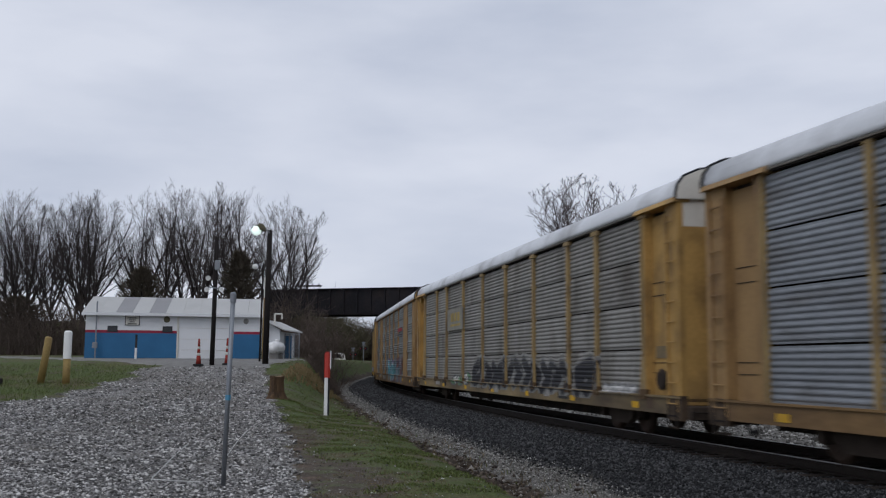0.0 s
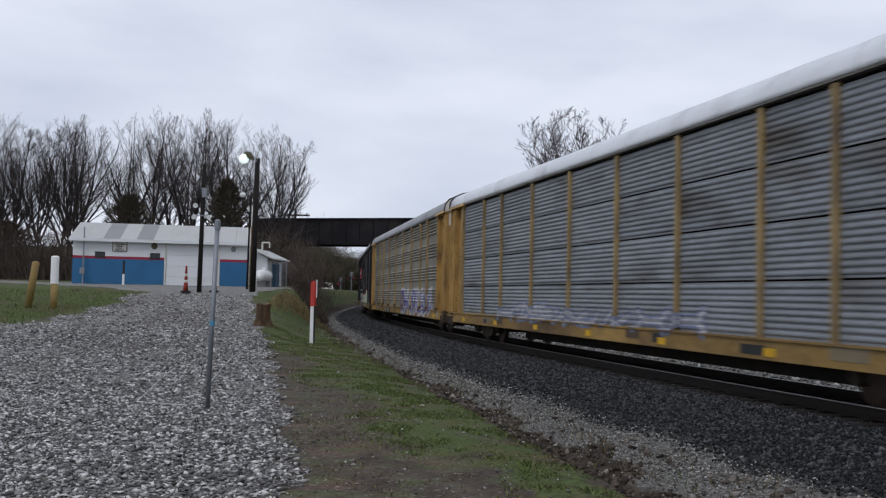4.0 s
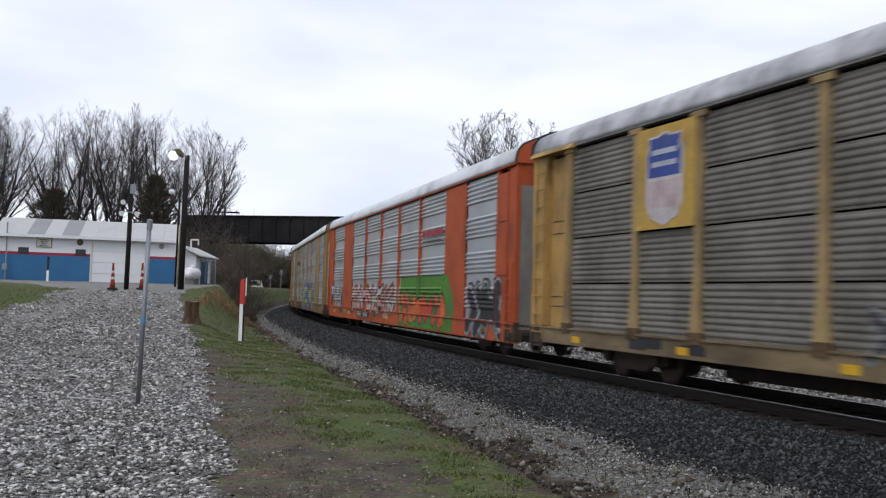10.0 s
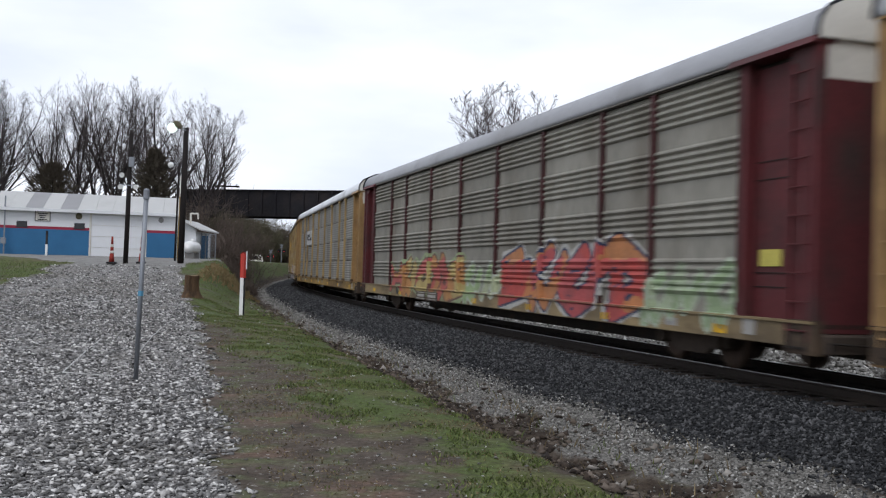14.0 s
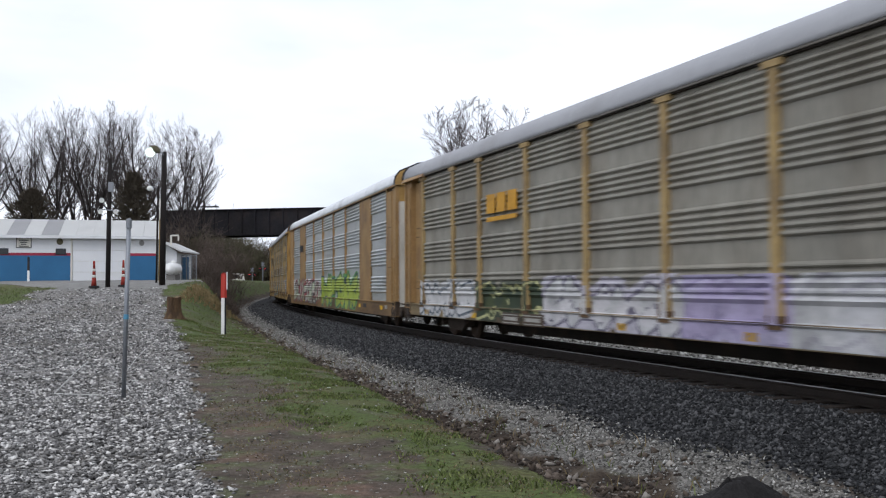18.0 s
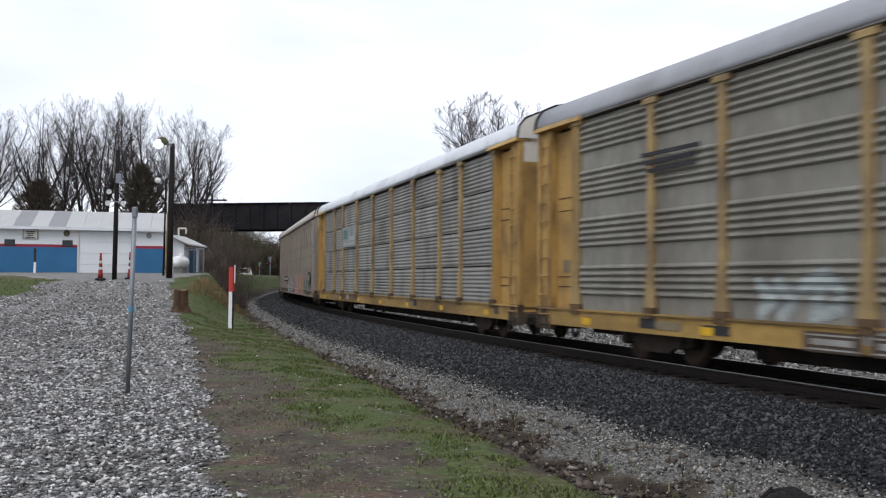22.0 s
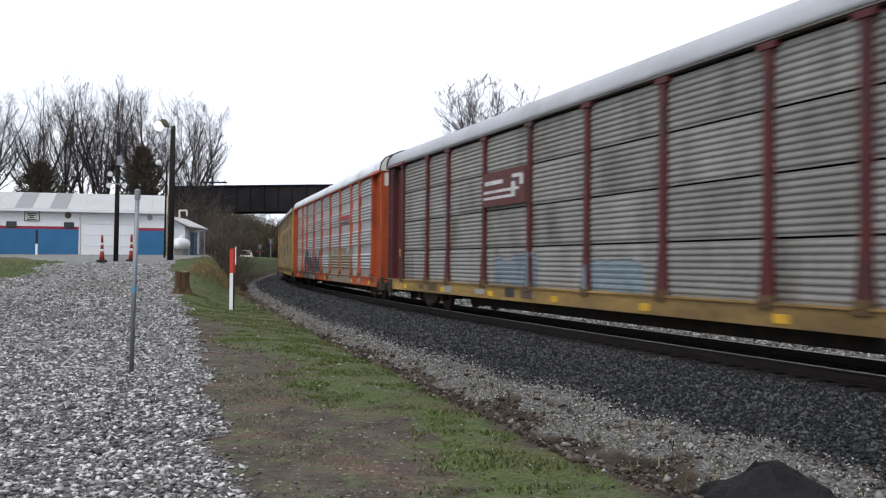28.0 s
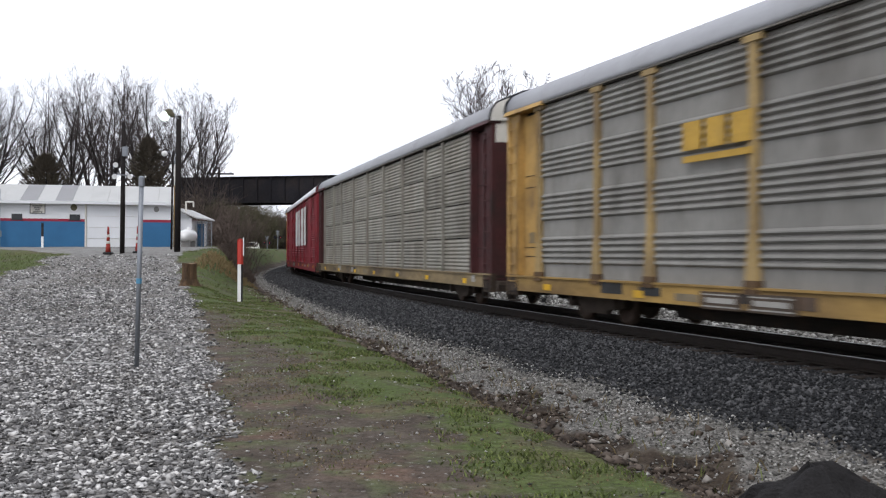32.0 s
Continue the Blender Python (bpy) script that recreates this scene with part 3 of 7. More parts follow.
# ---- the garage ----
def garage():
    x0, x1, y0, y1 = -27.0, -16.05, 60.0, 66.0
    zb, ze, zr, yr = 1.75, 4.58, 5.70, 63.2
    corner = Matrix.Translation((x1, y0, 0))
    t = thing("garage", "white metal garage with a blue base and red stripe", "garage", at=corner @ Matrix.Rotation(radians(14), 4, "Z") @ Matrix.Scale(0.927, 4, (1, 0, 0)) @ corner.inverted())
    zs = 3.42
    dx0, dx1, dz = -21.25, -17.95, 4.42
    g = Geo()
    g.box(x0, dx0 - 0.1, y0, y0 + 0.18, zs + 0.16, ze - 0.02)
    g.box(dx0 - 0.1, dx1 + 0.1, y0, y0 + 0.18, dz + 0.12, ze - 0.02)
    g.box(dx1 + 0.1, x1, y0, y0 + 0.18, zs + 0.16, ze - 0.02)
    part("front_wall", g, M["white_clean"], t)
    for a, b in ((x0, dx0 - 0.1), (dx1 + 0.1, x1)):
        part("blue_base", Geo().box(a, b, y0, y0 + 0.18, zb, zs), M["blue_wall"], t, "blue painted lower wall")
        part("red_stripe", Geo().box(a, b, y0 - 0.004, y0 + 0.18, zs, zs + 0.16), M["red_wall"], t, "red painted stripe")
    g = Geo()
    g.add([(x0, y0 + 0.18, zb), (x0, y1, zb), (x0, y1, ze - 0.1), (x0, yr, zr - 0.06), (x0, y0 + 0.18, ze - 0.05), (x0 + 0.18, y0 + 0.18, zb), (x0 + 0.18, y1, zb), (x0 + 0.18, y1, ze - 0.1), (x0 + 0.18, yr, zr - 0.06), (x0 + 0.18, y0 + 0.18, ze - 0.05)],
          [(0, 1, 2, 3, 4)[::-1], (5, 6, 7, 8, 9), (0, 1, 6, 5), (1, 2, 7, 6), (2, 3, 8, 7), (3, 4, 9, 8), (4, 0, 5, 9)])
    part("side_wall", g, M["white_clean"], t)
    g2 = Geo()
    g2.add([(p[0] + x1 - x0 - 0.18, p[1], p[2]) for p in g.v], g.f)
    part("side_wall", g2, M["white_clean"], t)
    part("back_wall", Geo().box(x0 + 0.18, x1 - 0.18, y1 - 0.18, y1, zb, ze - 0.1), M["white_clean"], t)
    # roof in panels, two of them darker translucent ones
    n = 11
    for k in range(n):
        a, b = x0 - 0.2 + (x1 - x0 + 0.4) * k / n, x0 - 0.2 + (x1 - x0 + 0.4) * (k + 1) / n - 0.012
        for ya, yb, za, zc in ((y0 - 0.35, yr, ze - 0.04, zr), (yr, y1 + 0.35, zr, ze - 0.04)):
            g = Geo()
            g.add([(a, ya, za), (b, ya, za), (b, yb, zc), (a, yb, zc), (a, ya, za + 0.05), (b, ya, za + 0.05), (b, yb, zc + 0.05), (a, yb, zc + 0.05)], [(3, 2, 1, 0), (4, 5, 6, 7), (0, 1, 5, 4), (1, 2, 6, 5), (2, 3, 7, 6), (3, 0, 4, 7)])
            part("roof_panel", g, M["shed_panel"] if k in (2, 4) else M["shed_roof"], t)
    part("fascia", Geo().box(x0 - 0.2, x1 + 0.2, y0 - 0.40, y0 - 0.35, ze - 0.15, ze + 0.02), M["white_clean"], t, "white eaves board")
    door = part("garage_door", Geo().box(dx0, dx1, y0 + 0.06, y0 + 0.12, zb, dz), M["white_paint"], t, "white sectional overhead door")
    for k in range(4):
        za = zb + 0.05 + (dz - zb - 0.05) * k / 4
        part("door_panel", Geo().box(dx0 + 0.02, dx1 - 0.02, y0 + 0.035, y0 + 0.06, za, za + (dz - zb) / 4 - 0.03, 0, 0.01), M["white_clean"], door)
    for a, b, c, e in ((dx0 - 0.1, dx0, zb, dz + 0.12), (dx1, dx1 + 0.1, zb, dz + 0.12), (dx0, dx1, dz, dz + 0.12)):
        part("door_trim", Geo().box(a, b, y0 - 0.02, y0 + 0.16, c, e), M["white_paint"], t)
    for wx in (-25.65, -22.25):
        w = part("window", Geo().box(wx, wx + 0.62, y0 - 0.03, y0 + 0.05, zs + 0.10, zs + 0.42), M["glass_dark"], t, "small dark window")
        part("window_frame", Geo().box(wx - 0.05, wx + 0.67, y0 - 0.04, y0 - 0.005, zs + 0.06, zs + 0.10), M["black"], w)
    s = part("notice_board", Geo().box(-24.55, -23.72, y0 - 0.05, y0 - 0.01, 3.9, 4.42), M["white_paint"], t, "white notice board with lines of black writing")
    for k, (a, b) in enumerate(((0.12, 0.7), (0.2, 0.62), (0.26, 0.56), (0.14, 0.7))):
        z = 4.33 - 0.115 * k
        part("writing_bar", Geo().box(-24.55 + a, -24.55 + b, y0 - 0.056, y0 - 0.05, z - 0.05, z), M["black"], s)
    for a, b, c, e in ((-24.59, -24.55, 3.87, 4.45), (-23.72, -23.68, 3.87, 4.45), (-24.55, -23.72, 4.42, 4.45), (-24.55, -23.72, 3.87, 3.9)):
        part("board_edge", Geo().box(a, b, y0 - 0.06, y0 - 0.005, c, e), M["black"], s)
    part("round_badge", Geo().lathe((-22.0, y0, 4.25), [(0.0, 0.0), (0.2, 0.0), (0.2, 0.03), (0.0, 0.03)], 16, axis="y"), M["brush_green"], t, "round olive badge")
    part("round_badge", Geo().lathe((-17.0, y0, 4.2), [(0.0, 0.0), (0.17, 0.0), (0.17, 0.03), (0.0, 0.03)], 16, axis="y"), M["stone_grey"], t)
    part("floor", Geo().box(x0, x1, y0 + 0.18, y1 - 0.18, 1.7, 2.0), M["concrete"], t)
    # lean-to
    l = thing("lean_to_shed", "small white lean-to shed with a sloping roof", "shed")
    part("wall", Geo().box(-16.0, -15.0, 60.6, 60.75, 1.8, 3.72), M["white_clean"], l)
    part("wall", Geo().box(-15.15, -15.0, 60.75, 64.5, 1.8, 3.62), M["white_clean"], l)
    g = Geo()
    g.add([(-16.0, 60.2, 4.28), (-14.6, 60.2, 3.66), (-14.6, 65, 3.66), (-16.0, 65, 4.28), (-16.0, 60.2, 4.36), (-14.6, 60.2, 3.74), (-14.6, 65, 3.74), (-16.0, 65, 4.36)], [(3, 2, 1, 0), (4, 5, 6, 7), (0, 1, 5, 4), (1, 2, 6, 5), (2, 3, 7, 6), (3, 0, 4, 7)])
    part("roof", g, M["shed_roof"], l)
    part("gable", Geo().add([(-16.0, 60.62, 3.72), (-15.0, 60.62, 3.72), (-16.0, 60.62, 4.26), (-16.0, 60.74, 3.72), (-15.0, 60.74, 3.72), (-16.0, 60.74, 4.26)], [(0, 1, 2), (5, 4, 3), (0, 3, 4, 1), (1, 4, 5, 2), (2, 5, 3, 0)]), M["white_clean"], l)
    part("vent_pipe", Geo().tube((-15.5, 61.2, 4.1), (-15.5, 61.2, 4.75), 0.06).tube((-15.5, 61.2, 4.72), (-15.05, 61.2, 4.72), 0.05).tube((-15.05, 61.2, 4.72), (-15.05, 61.2, 4.4), 0.05), M["white_paint"], l)


garage()

# white gas tank beside the shed
tank = thing("gas_tank", "white rounded gas tank on concrete blocks", "tank")
prof = [(0.0, -1.1), (0.18, -1.08), (0.30, -0.95), (0.35, -0.75), (0.35, 0.75), (0.30, 0.95), (0.18, 1.08), (0.0, 1.1)]
part("shell", Geo().lathe((-14.85, 59.2, 2.62), prof, 20, axis="y"), M["tank_white"], tank, smooth=True)
for y in (58.6, 59.8):
    part("block", Geo().box(-15.1, -14.6, y - 0.12, y + 0.12, 1.85, 2.33, 0, 0.02), M["concrete"], tank)
part("valve_dome", Geo().lathe((-14.85, 59.2, 2.94), [(0.0, 0.0), (0.14, 0.0), (0.14, 0.12), (0.06, 0.18), (0, 0.18)], 12), M["tank_white"], tank)


# ---- poles ----
def pole(name, x, y, top, label, r=0.14):
    z = h1(x, y) - 0.1
    t = thing(name, label, "pole")
    g = Geo()
    g.rings([[(x + rr * math.cos(a * math.pi / 5) + lean, y + rr * math.sin(a * math.pi / 5), zz) for a in range(10)] for rr, zz, lean in ((r, z, 0), (r * 0.93, z + (top - z) * 0.5, 0.03), (r * 0.8, top, 0.06))])
    part("shaft", g, M["pole_wood"], t, smooth=True)
    return t


p = pole("utility_pole", -15.04, 47.5, 7.75, "dark wooden pole with floodlights and a meter box", 0.12)
part("meter_box", Geo().box(-15.0, -14.76, 47.28, 47.42, 6.15, 6.6, 0, 0.03), M["galv_post"], p, "grey metal box")
part("bracket", Geo().tube((-15.4, 47.35, 5.3), (-14.4, 47.35, 5.2), 0.025), M["galv_post"], p)
for dx, dz, tilt in ((-0.36, 5.75, 0.25), (0.36, 5.2, -0.15), (-0.42, 5.2, 0.3)):
    g = Geo()
    g.lathe((0, 0, 0), [(0.0, -0.1), (0.05, -0.1), (0.07, 0.0), (0.12, 0.12), (0.12, 0.15), (0.0, 0.13)], 12)
    o = part("floodlight", g, M["tank_white"], p, "white floodlight")
    o.matrix_basis = Matrix.Translation((-14.9 + dx, 47.2, dz)) @ Matrix.Rotation(1.9, 4, "X") @ Matrix.Rotation(tilt, 4, "Y")
lp = pole("lamp_pole", -12.60, 48.1, 8.15, "dark wooden pole with a lit yard lamp", 0.155)
part("lamp_arm", Geo().tube((-12.52, 47.95, 8.0), (-12.95, 47.8, 8.38), 0.03), M["galv_post"], lp)
part("lamp_hood", Geo().lathe((-12.98, 47.95, 8.22), [(0.0, 0.25), (0.1, 0.23), (0.2, 0.15), (0.3, -0.02), (0.3, -0.12), (0.0, -0.1)], 16), M["brush_green"], lp)
part("lamp_bulb", Geo().lathe((-13.14, 47.78, 8.1), [(0.0, 0.22), (0.13, 0.19), (0.22, 0.07), (0.24, -0.03), (0.18, -0.17), (0.08, -0.23), (0.0, -0.24)], 16), M["lamp_glow"], lp, "bright greenish white lamp", smooth=True)
sp = pole("security_lamp_pole", -14.06, 52.5, 6.9, "slim dark pole with a small white lamp head", 0.055)
part("lamp_head", Geo().lathe((-14.38, 52.3, 6.78), [(0.0, 0.14), (0.12, 0.1), (0.17, 0.0), (0.1, -0.12), (0, -0.14)], 12), M["tank_white"], sp, smooth=True)
part("lamp_arm", Geo().tube((-14.38, 52.3, 6.9), (-14.03, 52.45, 6.84), 0.03), M["galv_post"], sp)
yb = thing("boom_mast", "yellow and white steel mast behind the lamp pole", "mast")
part("mast", Geo().box(-13.81, -13.68, 52.0, 52.15, 1.6, 5.1, 0, 0.02), M["pale_yellow"], yb)
part("mast_top", Geo().box(-13.80, -13.69, 52.01, 52.14, 5.1, 6.2, 0, 0.02), M["white_paint"], yb)

# galvanised sign post beside the drive
post = thing("steel_post", "tall grey galvanised steel post with blue tape", "post")
g = Geo()
g.tube((-4.19, 13.9, -0.1), (-4.13, 13.9, 2.60), 0.033, 0.033, 12)
part("pipe", g, M["galv_post"], post, smooth=True)
part("cap", Geo().lathe((-4.13, 13.9, 2.59), [(0.042, -0.12), (0.042, 0.0), (0.03, 0.02), (0.0, 0.025)], 12), M["galv_post"], post)
part("tape", Geo().tube((-4.162, 13.9, 1.15), (-4.160, 13.9, 1.22), 0.037, 0.037, 12), M["tape_blue"], post, "blue tape band")

# red and white marker post on the bank
mk = thing("marker_post", "flat marker post, red above and white below", "marker post")
mx, my = -6.48, 32.5
part("white_blade", Geo().box(mx - 0.085, mx + 0.03, my - 0.03, my + 0.03, -0.15, 1.22, 0, 0.01), M["marker_white"], mk)
part("red_sleeve", Geo().box(mx - 0.10, mx + 0.09, my - 0.045, my + 0.045, 1.22, 2.05, 0, 0.055), M["sign_red"], mk)
part("steel_back", Geo().box(mx + 0.03, mx + 0.075, my - 0.02, my + 0.03, -0.15, 1.22), M["black"], mk)
part("label_plate", Geo().box(mx + 0.09, mx + 0.115, my - 0.03, my + 0.03, 1.5, 2.08), M["marker_white"], mk)

# stump
sx, sy = -9.1, 36.3
sz = h1(sx, sy)
st = thing("tree_stump", "weathered brown tree stump standing in grass", "stump")
g = Geo()
rs = []
for k, (r, z) in enumerate(((0.40, -0.1), (0.31, 0.06), (0.255, 0.2), (0.235, 0.5), (0.24, 0.76))):
    rs.append([(sx + r * (1 + 0.13 * math.sin(3 * a + 1) + 0.08 * math.sin(7 * a)) * math.cos(a), sy + r * (1 + 0.13 * math.sin(3 * a + 1) + 0.08 * math.sin(7 * a)) * math.sin(a), sz + z + 0.02 * math.sin(2 * a)) for a in [2 * math.pi * i / 24 for i in range(24)]])
g.rings(rs)
part("trunk", g, M["stump_bark"], st)
part("cut_top", Geo().add([(sx + (p[0] - sx) * 0.9, sy + (p[1] - sy) * 0.9, p[2] + 0.006) for p in rs[-1]], [tuple(range(24))]), M["stump_top"], st, "paler sawn top")


# cones beside the pole
def cone(x, y):
    z = h1(x, y)
    c = thing("traffic_cone", "tall orange delineator cone with white bands", "cone", "cones beside the pole")
    part("base", Geo().box(x - 0.2, x + 0.2, y - 0.2, y + 0.2, z - 0.03, z + 0.06, 0, 0.03), M["rubber"], c)
    hs = (0.06, 0.45, 0.58, 0.75, 0.88, 1.25)
    rs = (0.13, 0.09, 0.08, 0.07, 0.06, 0.045)
    for k in range(5):
        part("band" if k % 2 else "body", Geo().lathe((x, y, z), [(rs[k], hs[k]), (rs[k + 1], hs[k + 1])], 12), M["white_paint"] if k % 2 else M["cone_orange"], c, smooth=True)


cone(-15.6, 47.2)
cone(-14.3, 47.5)


# bollards at the drive's edge
def bollard(x, y, lean, two):
    z = h1(x, y)
    b = thing("bollard", "leaning yellow steel bollard" if lean else "white and yellow steel bollard", "bollard", "bollards by the drive")
    o = part("pipe", Geo().lathe((0, 0, -0.1), [(0.15, 0.0), (0.15, 1.1 if two else 1.98), (0.1, 1.12 if two else 2.04), (0, 1.12 if two else 2.05)], 14), M["pale_yellow"], b, smooth=True)
    if two:
        part("sleeve", Geo().lathe((0, 0, 1.0), [(0.165, 0.0), (0.165, 1.12), (0.1, 1.18), (0, 1.18)], 14), M["marker_white"], b, "white sleeve")
    b.matrix_world = Matrix.Translation((x, y, z)) @ Matrix.Rotation(lean, 4, "Y")


bollard(-19.3, 41.3, 0.0, True)
bollard(-20.4, 41.3, 0.14, False)
solo("timber_log", Geo().box(-23.2, -21.6, 40.2, 40.5, h1(-22.4, 40) - 0.03, h1(-22.4, 40) + 0.28, 0, 0.04), M["pole_wood"], "dark squared timber lying in grass", "timber")
wp = thing("pipe_post", "short white and black post before the garage", "post")
part("lower", Geo().tube((-22.65, 57.2, 1.7), (-22.65, 57.2, 2.52), 0.07), M["marker_white"], wp)
part("upper", Geo().tube((-22.65, 57.2, 2.52), (-22.65, 57.2, 3.3), 0.07), M["black"], wp)
md = thing("service_mast", "thin grey conduit mast with a meter", "mast")
part("conduit", Geo().tube((-25.2, 57.45, 1.8), (-25.2, 57.45, 5.25), 0.045), M["galv_post"], md)
part("meter", Geo().box(-25.35, -25.05, 57.3, 57.41, 2.5, 2.85, 0, 0.03), M["galv_post"], md)


# ---- overpass ----
def overpass():
    a, b = Vector((-29.5, 110.3, 0)), Vector((40.0, 93.9, 0))
    u = (b - a).normalized()
    n = Vector((-u.y, u.x, 0))
    ang = math.atan2(u.y, u.x)
    t = thing("railway_overpass", "dark steel plate girder bridge on concrete piers", "bridge", at=Matrix.Translation(a) @ Matrix.Rotation(ang, 4, "Z"))
    L = (b - a).length
    for y in (0.0, 4.6):
        part("girder_web", Geo().box(0, L, y - 0.02, y + 0.02, 7.12, 9.85), M["girder"], t)
        part("top_flange", Geo().box(0, L, y - 0.25, y + 0.25, 9.85, 9.92), M["girder"], t)
        part("bottom_flange", Geo().box(0, L, y - 0.25, y + 0.25, 7.05, 7.12), M["girder"], t)
        for k in range(int(L / 1.6)):
            part("stiffener", Geo().box(k * 1.6 + 0.4, k * 1.6 + 0.52, y - 0.2, y - 0.02, 7.12, 9.85), M["girder"], t)
    part("deck", Geo().box(0, L, 0.02, 4.58, 7.5, 7.9), M["girder"], t)
    for x in (0.5, 47.0):
        part("pier", Geo().box(x, x + 1.4, 0.2, 4.4, -1.0, 7.05, 0, 0.1), M["concrete"], t)


overpass()


# ---- bare trees ----
def bare_tree(name, tall, reach, seed, limbs=5, label="tall bare deciduous tree without leaves", twig=0.008, fan=0.85, crook=1.15):
    """A forked trunk with long limbs that fan out into a rounded crown of branches and fine twigs."""
    rnd = random.Random(seed)
    t = thing(name, label, "tree", "bare trees")
    wood, fine, spine = Geo(), Geo(), []
    mid, up, down = tall * 0.56, tall * 0.44, tall * 0.70

    def outside(p):
        a = math.atan2(p.y, p.x)
        lobes = 1 + 0.10 * math.sin(3 * a + seed) + 0.07 * math.sin(7 * a + p.z * 1.3 + seed)
        h = (p.z - mid) / (up if p.z > mid else down)
        return (p.x * p.x + p.y * p.y) / (reach * reach) + h * h > lobes

    def shoot(p, d, length, r, level):
        n = (12, 8, 5, 3)[level]
        q, lift = p, (0.03, 0.06, 0.05, 0.03)[level]
        wild = crook * (0.06, 0.085, 0.11, 0.14)[level]
        for k in range(n):
            u = (k + 1) / n
            d = (d + Vector((rnd.gauss(0, wild), rnd.gauss(0, wild), lift + rnd.gauss(0, wild * 0.6)))).normalized()
            e = q + d * (length / n)
            ra, rb = max(r * (1 - 0.88 * k / n), twig), max(r * (1 - 0.88 * u), twig * 0.75)
            (wood if level == 0 else fine).tube(q, e, ra, rb, 6 if level == 0 else 3, caps=False)
            q = e
            if level == 0:
                spine.append(q)
            if k > 0 and outside(q):
                return
            if level < 3 and u > (0.16, 0.15, 0.12)[level]:
                for c in range(1 + (rnd.random() < (0.3, 0.12, 0.08)[level])):
                    a = rnd.uniform(0, 6.283)
                    side = Vector((math.cos(a), math.sin(a), rnd.uniform(-0.25, 0.5)))
                    child = (0.42, 0.42, 0.5)[level] * length * (1.2 - 0.75 * u) * rnd.uniform(0.6, 1.3)
                    shoot(q, (d * (0.95, 0.85, 0.7)[level] + side * rnd.uniform(0.4, 0.85)).normalized(), child, rb * (0.6, 0.55, 0.5)[level], level + 1)

    fork = tall * rnd.uniform(0.10, 0.16)
    wood.tube((0, 0, -0.4), (0, 0, fork), tall * 0.0145, tall * 0.0125, 8, caps=False)
    shoot(Vector((0, 0, fork)), Vector((rnd.gauss(0, 0.05), rnd.gauss(0, 0.05), 1)).normalized(), tall * 0.78, tall * 0.0085, 0)
    leader = list(spine)
    for c in range(limbs):
        a = 6.283 * c / limbs + rnd.uniform(-0.4, 0.4)
        out = fan * rnd.uniform(0.35, 0.9)
        start = leader[min(int(rnd.uniform(0, 2.6)), len(leader) - 1)]
        shoot(start, Vector((math.cos(a) * out, math.sin(a) * out, 1)).normalized(), (tall - start.z) * rnd.uniform(0.8, 1.0), tall * rnd.uniform(0.0052, 0.0085), 0)
    part("trunk", wood, M["bark"], t, smooth=True)
    part("crown", fine, M["twigs"], t)
    return t


# far utility pole with a crossarm, fence by the shed
fp = pole("crossarm_pole", -21.5, 97.3, 9.95, "distant dark utility pole with a wooden crossarm")
part("crossarm", Geo().box(-22.8, -20.0, 97.15, 97.27, 9.25, 9.40), M["pole_wood"], fp)
for x in (-22.5, -21.9, -20.9, -20.3):
    part("insulator", Geo().tube((x, 97.2, 9.4), (x, 97.2, 9.56), 0.04), M["pole_wood"], fp)
fence = thing("wire_fence", "chain link fence with grey posts beside the shed", "fence")
for k in range(4):
    x = -14.9 + 0.3 * k
    part("fence_post", Geo().tube((x, 61.5, h1(x, 61.5) - 0.1), (x, 61.5, 3.55), 0.03), M["galv_post"], fence)
part("top_rail", Geo().tube((-14.9, 61.5, 3.5), (-14.0, 61.5, 3.5), 0.02), M["galv_post"], fence)
mesh_ = Geo()
for k in range(24):
    x = -14.9 + k * 0.0375
    mesh_.tube((x, 61.5, 2.0), (x, 61.5, 3.5), 0.004, 0.004, 3, caps=False)
for k in range(18):
    z = 2.0 + k * 0.085
    mesh_.tube((-14.9, 61.5, z), (-14.0, 61.5, z), 0.004, 0.004, 3, caps=False)
part("blue_panel", Geo().box(-14.95, -14.5, 61.6, 61.64, 1.9, 3.4), M["blue_wall"], fence, "blue tarpaulin panel")
part("wire_mesh", mesh_, M["galv_post"], fence)


